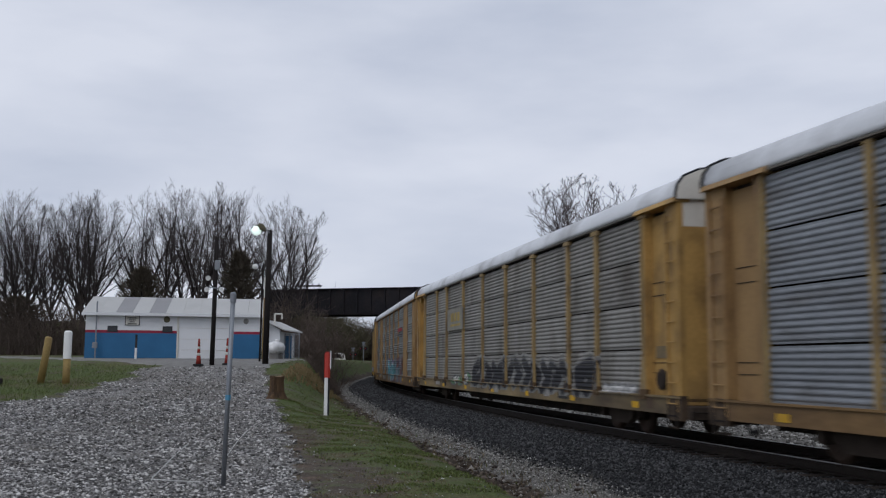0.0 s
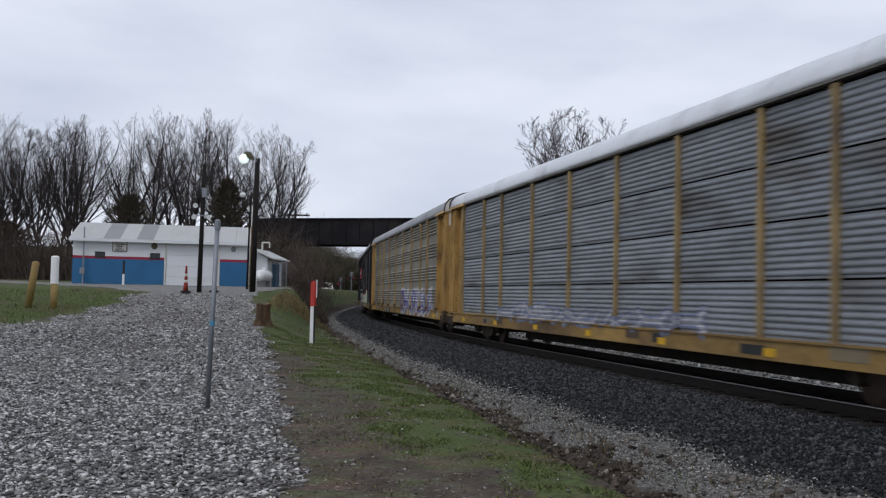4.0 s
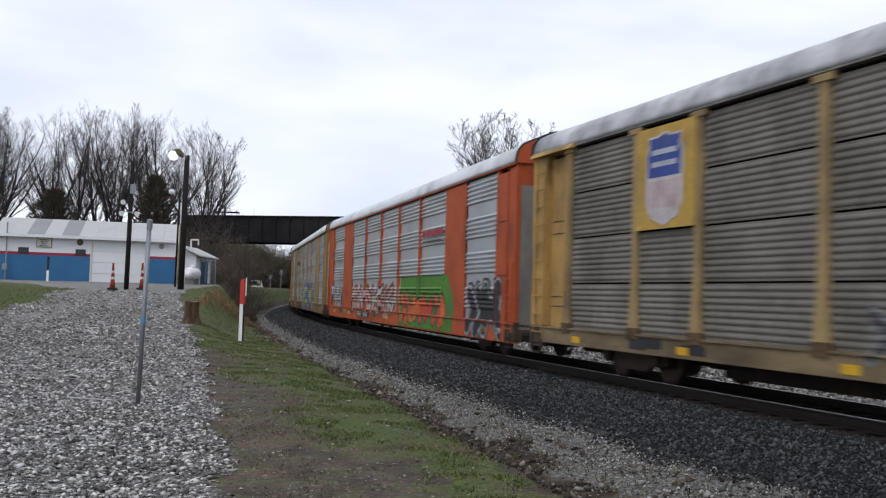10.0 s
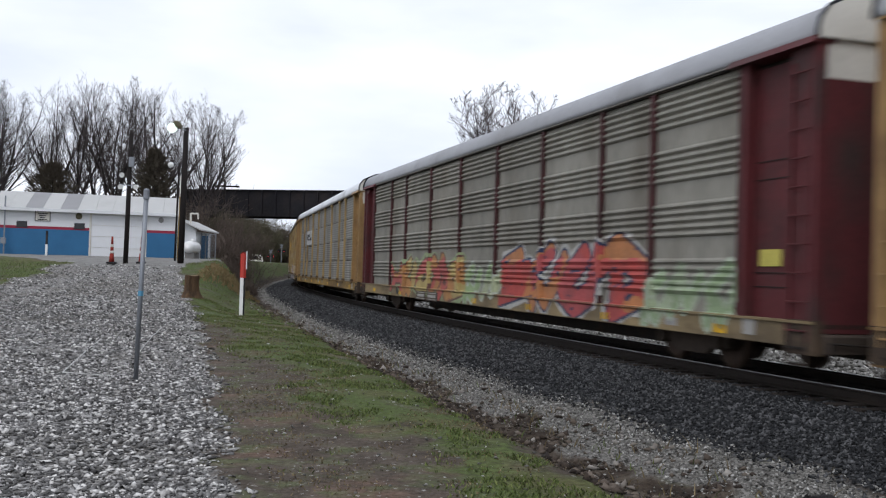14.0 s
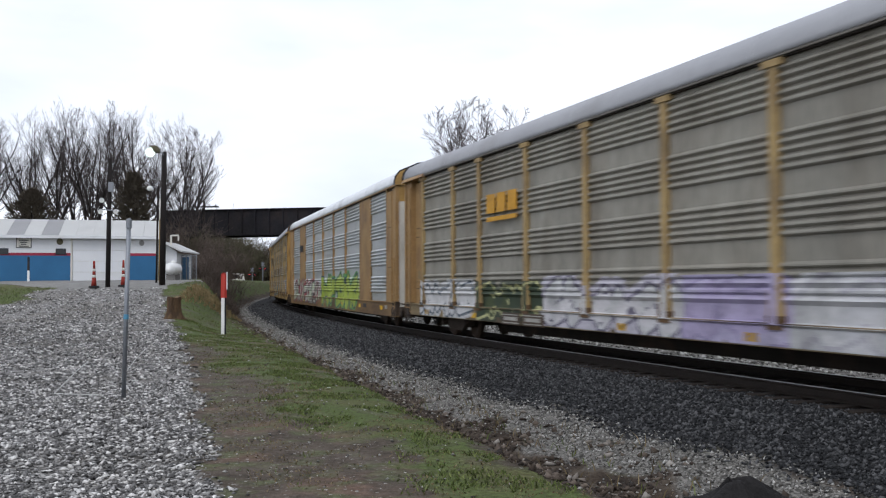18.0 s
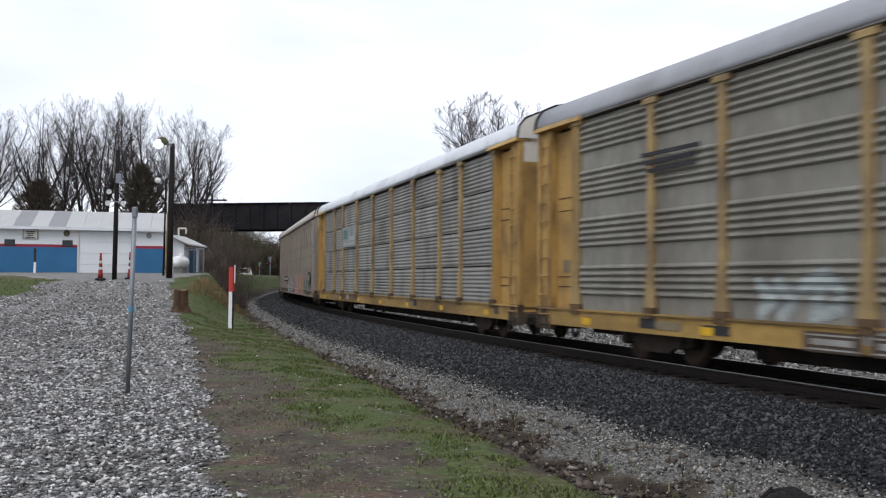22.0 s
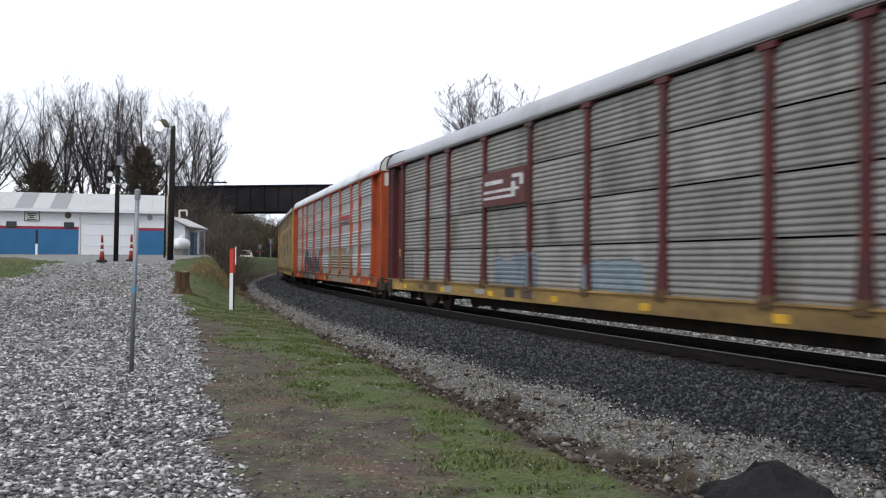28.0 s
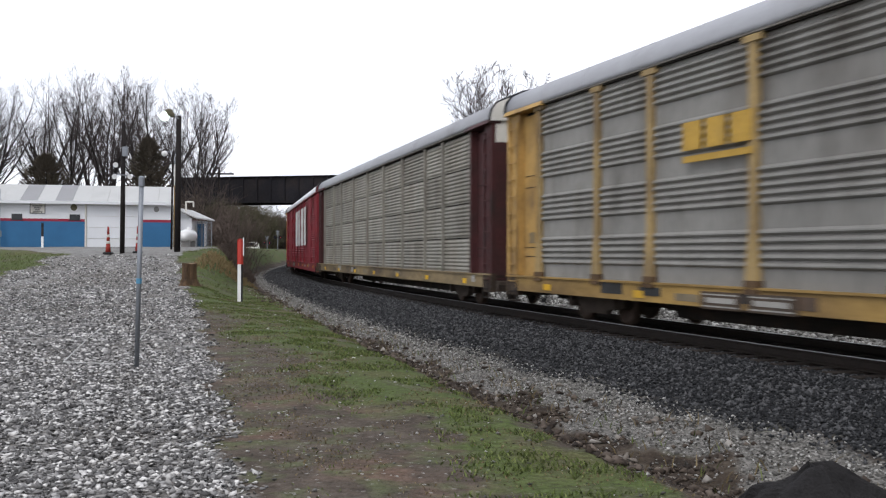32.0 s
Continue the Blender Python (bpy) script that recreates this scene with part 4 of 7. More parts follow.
# road crossing beyond the bridge, with a waiting van and signals
def crossing():
    road = Geo()
    road.add([(-90, 197, 1.66), (-24, 197, 1.66), (-24, 204, 1.66), (-90, 204, 1.66), (-90, 197, 0.5), (-24, 197, 0.5), (-24, 204, 0.5), (-90, 204, 0.5)], [(0, 1, 2, 3), (0, 4, 5, 1), (1, 5, 6, 2), (2, 6, 7, 3), (3, 7, 4, 0)])
    solo("road", road, M["asphalt"], "grey asphalt road at the level crossing", "road", kind="structure")
    van = thing("van", "white van waiting with its headlights on", "van")
    x, y, z = -37.4, 198.4, 1.66
    prof = [(-0.98, 0.35), (0.98, 0.35), (1.0, 1.1), (0.9, 1.35), (0.78, 2.15), (0.6, 2.3), (-0.6, 2.3), (-0.78, 2.15), (-0.9, 1.35), (-1.0, 1.1)]
    part("body", Geo().rings([[(x + a, y + q, z + b) for a, b in prof] for q in (0.0, 4.6)]), M["white_paint"], van)
    part("windscreen", Geo().add([(x - 0.82, y - 0.02, z + 1.38), (x + 0.82, y - 0.02, z + 1.38), (x + 0.7, y - 0.02, z + 2.1), (x - 0.7, y - 0.02, z + 2.1), (x - 0.82, y, z + 1.38), (x + 0.82, y, z + 1.38), (x + 0.7, y, z + 2.1), (x - 0.7, y, z + 2.1)], [(0, 1, 2, 3), (7, 6, 5, 4), (0, 4, 5, 1), (1, 5, 6, 2), (2, 6, 7, 3), (3, 7, 4, 0)]), M["glass_dark"], van)
    part("grille", Geo().box(x - 0.55, x + 0.55, y - 0.04, y, z + 0.7, z + 0.95), M["black"], van)
    part("bumper", Geo().box(x - 0.98, x + 0.98, y - 0.14, y, z + 0.4, z + 0.62, 0, 0.03), M["galv_post"], van)
    for e in (-0.78, 0.78):
        part("headlight", Geo().lathe((x + e, y - 0.02, z + 0.84), [(0.0, 0.05), (0.13, 0.05), (0.15, 0.0), (0.0, 0.0)], 12, axis="y"), M["head_glow"], van, "lit headlight")
        for q in (0.8, 3.8):
            part("wheel", Geo().lathe((x + e * 1.15, y + q, z + 0.34), [(0.0, -0.12), (0.34, -0.1), (0.34, 0.1), (0.0, 0.12)], 14, axis="x"), M["rubber"], van)
    for px, py, h in ((-28.9, 168.0, 4.6), (-27.6, 171.0, 5.6)):
        sig = thing("crossing_signal", "railway crossing signal with lit red lamps", "signal", "signals at the crossing")
        part("mast", Geo().tube((px, py, 0.6), (px, py, h), 0.07), M["galv_post"], sig)
        part("base", Geo().box(px - 0.3, px + 0.3, py - 0.3, py + 0.3, 0.8, 1.8, 0, 0.03), M["galv_post"], sig)
        part("lamp_bar", Geo().tube((px - 0.5, py - 0.1, h - 1.2), (px + 0.5, py - 0.1, h - 1.2), 0.04), M["black"], sig)
        for e in (-0.45, 0.45):
            part("target", Geo().lathe((px + e, py - 0.12, h - 1.2), [(0.0, 0.0), (0.28, 0.0), (0.28, 0.03), (0.0, 0.03)], 14, axis="y"), M["black"], sig)
            part("red_lamp", Geo().lathe((px + e, py - 0.16, h - 1.2), [(0.0, 0.0), (0.05, 0.0), (0.04, 0.03), (0.0, 0.04)], 12, axis="y"), M["red_glow"], sig, "lit red lamp")
        for a in (0.8, -0.8):
            o = part("cross_board", Geo().box(-0.42, 0.42, -0.02, 0.02, -0.06, 0.06), M["galv_post"], sig)
            o.matrix_basis = Matrix.Translation((px, py - 0.12 - 0.03 * a, h - 0.4)) @ Matrix.Rotation(a, 4, "Y")


crossing()
TREES = []
for k, (tall, wide_, limbs) in enumerate(((16.8, 5.4, 8), (16.6, 3.2, 4), (16.0, 5.2, 8), (14.6, 5.4, 7))):
    TREES.append(bare_tree("bare_tree", tall, wide_, 11 + k, limbs))
# kind of tree, place
TREE_SPOTS = [(0, -30.6, 92), (1, -36.9, 94), (2, -26.2, 92), (3, -22.4, 94), (0, -43.4, 95), (2, -47.6, 91), (3, -51.3, 95), (0, -55.5, 93), (1, -28.4, 97), (3, -40.2, 90), (2, -34.0, 98), (2, -60.5, 96), (1, -45.4, 98), (0, -65.5, 99), (1, -33.4, 90), (1, -24.2, 98), (1, -49.5, 97), (2, -70.5, 97), (1, -39.0, 99), (2, -57.6, 91), (3, -44.6, 92)]
rt = random.Random(5)
for k, (which, x, y) in enumerate(TREE_SPOTS):
    tree = TREES[which]
    m = Matrix.Translation((x, y, h1(x, y))) @ Matrix.Rotation(rt.uniform(0, 6.28), 4, "Z")
    if k < 4:
        tree.matrix_world = m
    else:
        copy_thing(tree, m)
lone = bare_tree("bare_tree", 13.4, 5.6, 78, 12, "spreading bare tree behind the railway track", 0.011, 1.15, 1.6)
lone.matrix_world = Matrix.Translation((3.9, 61.0, 0.3))


def cedar(x, y, tall, wide, seed):
    rnd = random.Random(seed)
    t = thing("cedar_tree", "dark evergreen cedar among bare trees", "tree")
    z = h1(x, y)
    part("trunk", Geo().tube((x, y, z - 0.2), (x, y, z + tall * 0.9), 0.16, 0.04, 7), M["bark"], t)
    g = Geo()
    for k in range(2600):
        u = rnd.random() ** 0.7
        r = wide * (1 - u ** 3) ** 0.6 * math.sqrt(0.15 + 0.85 * rnd.random()) * (0.9 + 0.2 * math.sin(9 * u + 3 * rnd.random()))
        a = rnd.uniform(0, 6.283)
        p = Vector((x + r * math.cos(a), y + r * math.sin(a), z + 0.4 + u * (tall - 0.4)))
        d = Vector((math.cos(a), math.sin(a), rnd.uniform(0.2, 1.1))).normalized() * rnd.uniform(0.3, 0.6)
        w = Vector((-math.sin(a), math.cos(a), rnd.uniform(-0.5, 0.5))) * rnd.uniform(0.08, 0.16)
        g.add([tuple(p - w), tuple(p + w), tuple(p + d)], [(0, 1, 2)])
    part("foliage", g, M["cedar"], t)


cedar(-32.2, 82, 7.3, 2.3, 3)
cedar(-22.7, 78, 8.2, 1.65, 4)
cedar(-44.0, 84, 5.0, 3.0, 6)


def bush(name, x, y, tall, wide, material, seed, count=500, label="tangled bare brown brush", deep=None, bulk=1.0):
    """A thicket of thin stems with twigs."""
    rnd = random.Random(seed)
    g = Geo()
    z0 = h1(x, y)
    for k in range(count):
        a, rr = rnd.uniform(0, 6.283), math.sqrt(rnd.random())
        px, py = x + wide * rr * math.cos(a), y + (deep or wide) * rr * math.sin(a)
        z = h1(px, py) if k % 4 == 0 or wide < 3.5 else z
        top = tall * (1 - 0.6 * rr * rr) * rnd.uniform(0.5, 1.1)
        p = Vector((px, py, z - 0.05))
        d = Vector((rnd.gauss(0, 0.3) + 0.3 * math.cos(a) * rr, rnd.gauss(0, 0.3), 1)).normalized()
        q = p + d * top * 0.55
        e = q + (d + Vector((rnd.gauss(0, 0.35), rnd.gauss(0, 0.35), 0))).normalized() * top * 0.45
        g.tube(p, q, 0.03 * bulk, 0.02 * bulk, 3, caps=False).tube(q, e, 0.02 * bulk, 0.008 * bulk, 3, caps=False)
        for j in range(6):
            b = p.lerp(e, rnd.uniform(0.35, 0.95))
            w = Vector((rnd.gauss(0, 1), rnd.gauss(0, 1), rnd.gauss(0.5, 0.6))).normalized() * top * rnd.uniform(0.1, 0.28)
            g.tube(b, b + w, 0.016 * bulk, 0.006 * bulk, 3, caps=False)
    return solo(name, g, material, label, "bush", kind="stuff")


bush("brush", -40, 82, 5.5, 14, M["brush"], 1, 1500, "dense bare brush below the tree row", 5)
bush("brush", -24, 86, 6.5, 9, M["brush"], 2, 900, "dense bare brush behind the garage", 4)
bush("brush", -15.4, 72, 2.6, 1.0, M["brush"], 3, 350, "bare brown brush along the bank", 5)
bush("brush", -20.8, 92, 5.2, 2.2, M["brush_green"], 4, 600, "bare brown brush under the bridge", 6)
bush("brush", -49.0, 218, 17.0, 9.0, M["brush_green"], 5, 1500, "budding olive brush beyond the crossing", 6, 2.6)
bush("brush", -42.0, 158, 9.0, 6.0, M["brush"], 6, 900, "bare brush beyond the bridge", 6)
bush("brush", -26.5, 112, 5.6, 3.0, M["brush"], 8, 700, "bare brush below the bridge end", 5)
bush("brush", -36.0, 236, 10.0, 17.0, M["brush"], 7, 3200, "bare brush beyond the crossing", 8, 3.0)
bush("brush", -43.0, 226, 12.5, 6.0, M["brush_green"], 12, 1300, "budding olive brush beyond the crossing", 6, 2.6)
bush("brush", -13.0, 64.5, 1.0, 0.7, M["brush"], 9, 450, "low brown brush on the cutting's bank", 4.5)
bush("brush", -10.3, 49, 0.45, 0.8, M["dry_grass"], 10, 500, "low straw-coloured brush on the bank", 6)


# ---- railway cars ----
# darker beige that paints the shade of the vent slots into their colour
M["beige_slot"] = mat("shaded_vent_slots", (0.19, 0.165, 0.137), 0.8)
SPACING, SPEED = 28.4, 16.685
GAPS = {0: -0.35, 1: 0.7, 2: 0.15, 3: -0.15, 4: -0.9, 5: -0.45, 6: -0.4, 7: -0.85, 8: -0.5, 9: -0.3, 10: 0.05, 11: -0.5, 12: -0.3, 13: 0.12, 14: 0.3, 15: 0.7, 16: 0.0, 17: -0.55, 18: -0.45, 19: -0.85, 20: -0.3}


def gap_at(k):
    return k * SPACING + GAPS.get(k, 0.0)


SILL_LOW, SILL_TOP, EAVE, HALF = 0.55, 0.86, 4.62, 1.5
RIB_DEEP, ROW_DEEP = 0.052, 0.020


def ribs(w, lines):
    """Profile of a ribbed wall panel as (z, outward), over a height of one; each rib is a rounded ridge of half-width w."""
    pts = [(0.0, 0.0)]
    for c in lines:
        pts += [(c - w, 0.0), (c - w * 0.7, 0.55), (c - w * 0.25, 1.0), (c + w * 0.25, 0.92), (c + w * 0.7, 0.42), (c + w, 0.0)]
    pts.append((1.0, 0.0))
    return pts


FULL_RIBS = ribs(0.0135, [0.25 * g + 0.088 + 0.0325 * i for g in range(4) for i in range(5)])
ROW_RIBS = ribs(0.048, [0.09 + 0.118 * i for i in range(8)])
PANEL_CACHE = {}


def panel_mesh(kind, width, z0, z1, material, depth=0.045):
    key = (kind, round(width, 3), round(z0, 3), round(z1, 3), material.name)
    if key not in PANEL_CACHE:
        prof = FULL_RIBS if kind == "full" else ROW_RIBS
        g = Geo()
        vs, fs = [], []
        for z, o in prof:
            y = -(o * depth)
            zz = z0 + (z1 - z0) * z
            vs += [(0, y, zz), (width, y, zz)]
        n = len(prof)
        for k in range(n - 1):
            fs.append((2 * k, 2 * k + 1, 2 * k + 3, 2 * k + 2))
        o = len(vs)
        vs += [(0, 0.03, z0), (width, 0.03, z0), (width, 0.03, z1), (0, 0.03, z1)]
        fs += [(o + 1, o, o + 3, o + 2), (0, o, o + 1, 1), (2 * n - 2, 2 * n - 1, o + 2, o + 3)]
        fs.append(tuple([2 * k for k in range(n)] + [o + 3, o]))
        fs.append(tuple([2 * k + 1 for k in range(n)][::-1] + [o + 1, o + 2]))
        g.add(vs, fs)
        PANEL_CACHE[key] = g.mesh("panel", material)
    return PANEL_CACHE[key]


def wheel_mesh():
    g = Geo()
    g.lathe((0, 0, 0), [(0.0, 0.72), (0.07, 0.72), (0.10, 0.69), (0.36, 0.70), (0.42, 0.69), (0.42, 0.80), (0.36, 0.83), (0.14, 0.80), (0.08, 0.86), (0.0, 0.86)], 20, axis="y")
    g.lathe((0, 0, 0), [(0.0, -0.86), (0.08, -0.86), (0.14, -0.80), (0.36, -0.83), (0.42, -0.80), (0.42, -0.69), (0.36, -0.70), (0.10, -0.69), (0.07, -0.72), (0.0, -0.72)], 20, axis="y")
    g.lathe((0, 0, 0), [(0.0, -0.7), (0.08, -0.7), (0.08, 0.7), (0.0, 0.7)], 10, axis="y")
    return g.mesh("wheel_set", M["wheel"])


def side_frame(y):
    g = Geo()
    out = [(-1.15, 0.36), (-1.15, 0.55), (-0.75, 0.60), (-0.45, 0.74), (0.45, 0.74), (0.75, 0.60), (1.15, 0.55), (1.15, 0.36), (0.95, 0.30), (0.75, 0.38), (0.45, 0.20), (-0.45, 0.20), (-0.75, 0.38), (-0.95, 0.30)]
    n = len(out)
    g.add([(x, y - 0.07, z) for x, z in out] + [(x, y + 0.07, z) for x, z in out], [tuple(range(n))[::-1], tuple(range(n, 2 * n))] + [(i, (i + 1) % n, n + (i + 1) % n, n + i) for i in range(n)])
    for x in (-0.87, 0.87):
        g.lathe((x, y - 0.05 if y < 0 else y + 0.05, 0.42), [(0.0, -0.12), (0.12, -0.12), (0.12, 0.12), (0.0, 0.12)], 10, axis="y")
    return g


WHEELS = wheel_mesh()
FRAMES = [side_frame(-0.98).mesh("side_frame", M["truck_steel"]), side_frame(0.98).mesh("side_frame", M["truck_steel"])]
BOLSTER = Geo().box(-0.25, 0.25, -0.95, 0.95, 0.35, 0.62, 0, 0.03).mesh("bolster", M["under"])
LADDER = {}


def ladder_mesh(material, short=False):
    key = material.name + ("_short" if short else "")
    if key not in LADDER:
        g = Geo()
        for x in (-0.21, 0.21):
            if short:
                g.box(x - 0.015, x + 0.015, -0.05, 0.01, SILL_TOP - 0.2, 2.3)
            else:
                g.box(x - 0.03, x + 0.03, -0.03, 0.01, SILL_TOP - 0.25, EAVE - 0.25)
        for k in range(4 if short else 10):
            z = SILL_TOP - 0.1 + k * 0.385
            g.tube((-0.19, -0.045, z), (0.19, -0.045, z), 0.014, 0.014, 5)
        LADDER[key] = g.mesh("ladder", material)
    return LADDER[key]


ROOF_SECTION = [(1.53, EAVE), (1.53, EAVE + 0.10), (1.49, EAVE + 0.26), (1.36, EAVE + 0.43), (1.05, EAVE + 0.57), (0.55, EAVE + 0.65), (0.0, EAVE + 0.68)]
WHEEL_SETS = []


PAINTS = {}


def spray(colour):
    if colour not in PAINTS:
        PAINTS[colour] = mat("spray_paint", colour, 0.6, 0.0, 0.22, 2.5, 0.0, 14, tuple(c * 0.55 + 0.03 for c in colour), 0.3)
    return PAINTS[colour]


def relief(kind, z, x, xs):
    """How far the wall stands out at height z and place x."""
    if z < SILL_TOP + 0.035:
        return 0.04 if z > SILL_TOP else 0.006
    z0, z1 = SILL_TOP + 0.035, EAVE - 0.05
    if kind == "wide":
        if x < xs[0] or x > xs[-1]:
            return 0.002
        if xs[1] < x < xs[2] or xs[-3] < x < xs[-2]:
            return -0.018
    if kind != "beige" and min(abs(x - q) for q in xs) < 0.09:
        return 0.032
    if kind == "rows":
        u = ((z - z0) / (z1 - z0) * 4) % 1.0
        pr, dep = ROW_RIBS, ROW_DEEP
    elif kind == "beige":
        return -0.04
    else:
        u = (z - z0) / (z1 - z0)
        pr, dep = FULL_RIBS, RIB_DEEP
    for (a, oa), (b, ob) in zip(pr, pr[1:]):
        if a <= u <= b:
            return -0.07 + dep * (oa + (ob - oa) * (u - a) / max(b - a, 1e-6))
    return -0.07


STROKES = [
    [((0.08, 0.2), (0.34, 0.95)), ((0.34, 0.95), (0.5, 0.3)), ((0.5, 0.3), (0.92, 0.8))],
    [((0.05, 0.7), (0.5, 0.98)), ((0.5, 0.98), (0.95, 0.6)), ((0.5, 0.98), (0.34, 0.08)), ((0.34, 0.08), (0.85, 0.3))],
    [((0.05, 0.08), (0.95, 0.36)), ((0.05, 0.46), (0.95, 0.72)), ((0.15, 0.78), (0.65, 1.0))],
    [((0.2, 0.02), (0.08, 0.6)), ((0.08, 0.6), (0.55, 1.0)), ((0.55, 0.1), (0.92, 0.85)), ((0.08, 0.6), (0.55, 0.1))],
    [((0.12, 0.95), (0.45, 0.55)), ((0.45, 0.55), (0.12, 0.12)), ((0.6, 0.02), (0.9, 0.5)), ((0.9, 0.5), (0.6, 1.0))],
    [((0.05, 0.35), (0.4, 0.08)), ((0.4, 0.08), (0.78, 0.3)), ((0.78, 0.3), (0.95, 0.95)), ((0.25, 0.6), (0.6, 0.95))],
    [((0.1, 0.1), (0.3, 0.5)), ((0.3, 0.5), (0.1, 0.9)), ((0.3, 0.5), (0.75, 0.5)), ((0.75, 0.5), (0.95, 0.05)), ((0.75, 0.5), (0.9, 0.95))],
]


def graffiti(car, kind, xs, x0, x1, z0, z1, count, fills, line, back=None, seed=1, thick=0.17, halo=0.14, pad=(0.0, 0.0, 0.0), name="graffiti"):
    """Abstract letter shapes that cling to the ribs of the wall."""
    rnd = random.Random(seed)
    dx, dz = 0.036, 0.034
    nx, nz = int((x1 - x0) / dx), int((z1 - z0) / dz)
    X = x0 + (np.arange(nx) + 0.5) * dx
    Z = z0 + (np.arange(nz) + 0.5) * dz
    XX, ZZ = np.meshgrid(X, Z)
    best = np.full(XX.shape, 9.0)
    who = np.zeros(XX.shape, int)
    first, w = x0 + pad[0], (x1 - x0 - pad[0] - pad[1]) / count
    for c in range(count):
        lean = rnd.uniform(-0.15, 0.15)
        low, high = z0 + thick * 0.6 + rnd.uniform(0, 0.08), z1 - pad[2] - thick * 0.7 - 0.08 - rnd.uniform(0, 0.22)
        fat = thick * rnd.uniform(0.75, 1.05)
        for (ax, az), (bx, bz) in rnd.choice(STROKES):
            p = [(first + w * (c - 0.02 + 1.04 * (u + lean * v)), low + (high - low) * v) for u, v in ((ax, az), (bx, bz))]
            (px, pz), (qx, qz) = p
            ex, ez = qx - px, qz - pz
            u = np.clip(((XX - px) * ex + (ZZ - pz) * ez) / (ex * ex + ez * ez + 1e-6), 0, 1)
            dist = np.hypot(XX - px - u * ex, ZZ - pz - u * ez) - fat
            m = dist < best
            best, who = np.where(m, dist, best), np.where(m, c, who)
    g = Geo()
    mats = [spray(f) for f in fills] + [spray(line)] + ([spray(back)] if back else [])
    ids = {}

    def vert(i, j):
        if (i, j) not in ids:
            x, z = x0 + i * dx, z0 + j * dz
            ids[i, j] = len(g.v)
            g.v.append((x, -HALF - relief(kind, z, x, xs) - 0.006, z))
        return ids[i, j]

    for j in range(nz):
        for i in range(nx):
            d = best[j, i]
            if d < 0:
                tone = noise.noise((X[i] * 0.9, Z[j] * 1.7, seed + 5.0)) + 0.5 * (Z[j] - (z0 + z1) / 2)
                mi = (who[j, i] + (1 if tone > 0.12 else 0)) % len(fills)
                if d > -0.05 and rnd.random() < 0.05 or (d < -0.4 * thick and noise.noise((X[i] * 2.3, Z[j] * 5.0, seed + 9.0)) > 0.46):
                    mi = len(fills)
            elif d < 0.06:
                mi = len(fills)
            elif back and d < halo + 0.12 * noise.noise((X[i] * 1.3, Z[j] * 2, seed)):
                mi = len(fills) + 1
            else:
                continue
            g.f.append((vert(i, j), vert(i + 1, j), vert(i + 1, j + 1), vert(i, j + 1)))
            g.m.append(int(mi))
    if g.f:
        part(name, g, mats, car)


def plate(car, x0, x1, z0, z1, base, bars, label):
    """A painted plate with plain bars or blocks; bars: x0 x1 z0 z1 as shares, colour."""
    o = part("name_plate", Geo().box(x0, x1, -HALF - 0.034, -HALF - 0.014, z0, z1), spray(base), car, label) if base else car
    for a, b, c, e, col in bars:
        part("mark", Geo().box(x0 + (x1 - x0) * a, x0 + (x1 - x0) * b, -HALF - 0.040, -HALF - (0.034 if base else 0.014), z0 + (z1 - z0) * c, z0 + (z1 - z0) * e), spray(col), o)


def word(n, low, high, colour, a=0.0, b=1.0):
    """A row of plain blocks that stands for unreadable lettering."""
    w = (b - a) / n
    return [(a + w * (i + 0.06), a + w * (i + 0.86), low + 0.06 * (i % 2), high - 0.05 * (i % 3 == 1), colour) for i in range(n)]


WHITE, BLACK_P, GREY_P = (0.55, 0.54, 0.52), (0.025, 0.025, 0.028), (0.12, 0.12, 0.125)


def decorate(car, k, hl, xs, kind, plates, paint):
    for n, (x0, x1, z0, z1, count, fills, line, *rest) in enumerate(paint):
        graffiti(car, kind, xs, x0, x1, max(z0, (0.42 if kind == "wide" else SILL_LOW) + 0.02), z1, count, fills, line, rest[0] if rest else None, seed=k * 7 + n + 3, thick=rest[1] if len(rest) > 1 else 0.17, halo=rest[2] if len(rest) > 2 else 0.14, pad=rest[3] if len(rest) > 3 else (0.0, 0.0, 0.0))
    for p in plates:
        plate(car, *p)
    # reflectors and stencil patches on the sill
    rnd = random.Random(k)
    for j in range(7):
        x = -hl + 2.2 + (2 * hl - 4.4) * j / 6
        part("reflector", Geo().box(x - 0.17, x + 0.17, -HALF - 0.012, -HALF - 0.004, SILL_LOW + 0.06, SILL_LOW + 0.19), spray((0.62, 0.36, 0.02)), car)
    for x, w in [(-hl + 4.6, 0.8), (-hl + 6.0, 0.7), (hl - 1.6, 0.3)] + [(rnd.uniform(-10, 10), rnd.uniform(0.25, 0.9)) for q in range(5)]:
        zl = SILL_LOW + rnd.uniform(0.05, 0.12)
        part("stencil_patch", Geo().box(x, x + w, -HALF - 0.010 - 0.001 * rnd.random(), -HALF - 0.003, zl, zl + rnd.uniform(0.12, 0.24)), spray(rnd.choice([(0.30, 0.29, 0.27), (0.03, 0.03, 0.03), (0.09, 0.06, 0.04), (0.20, 0.16, 0.10)])), car)


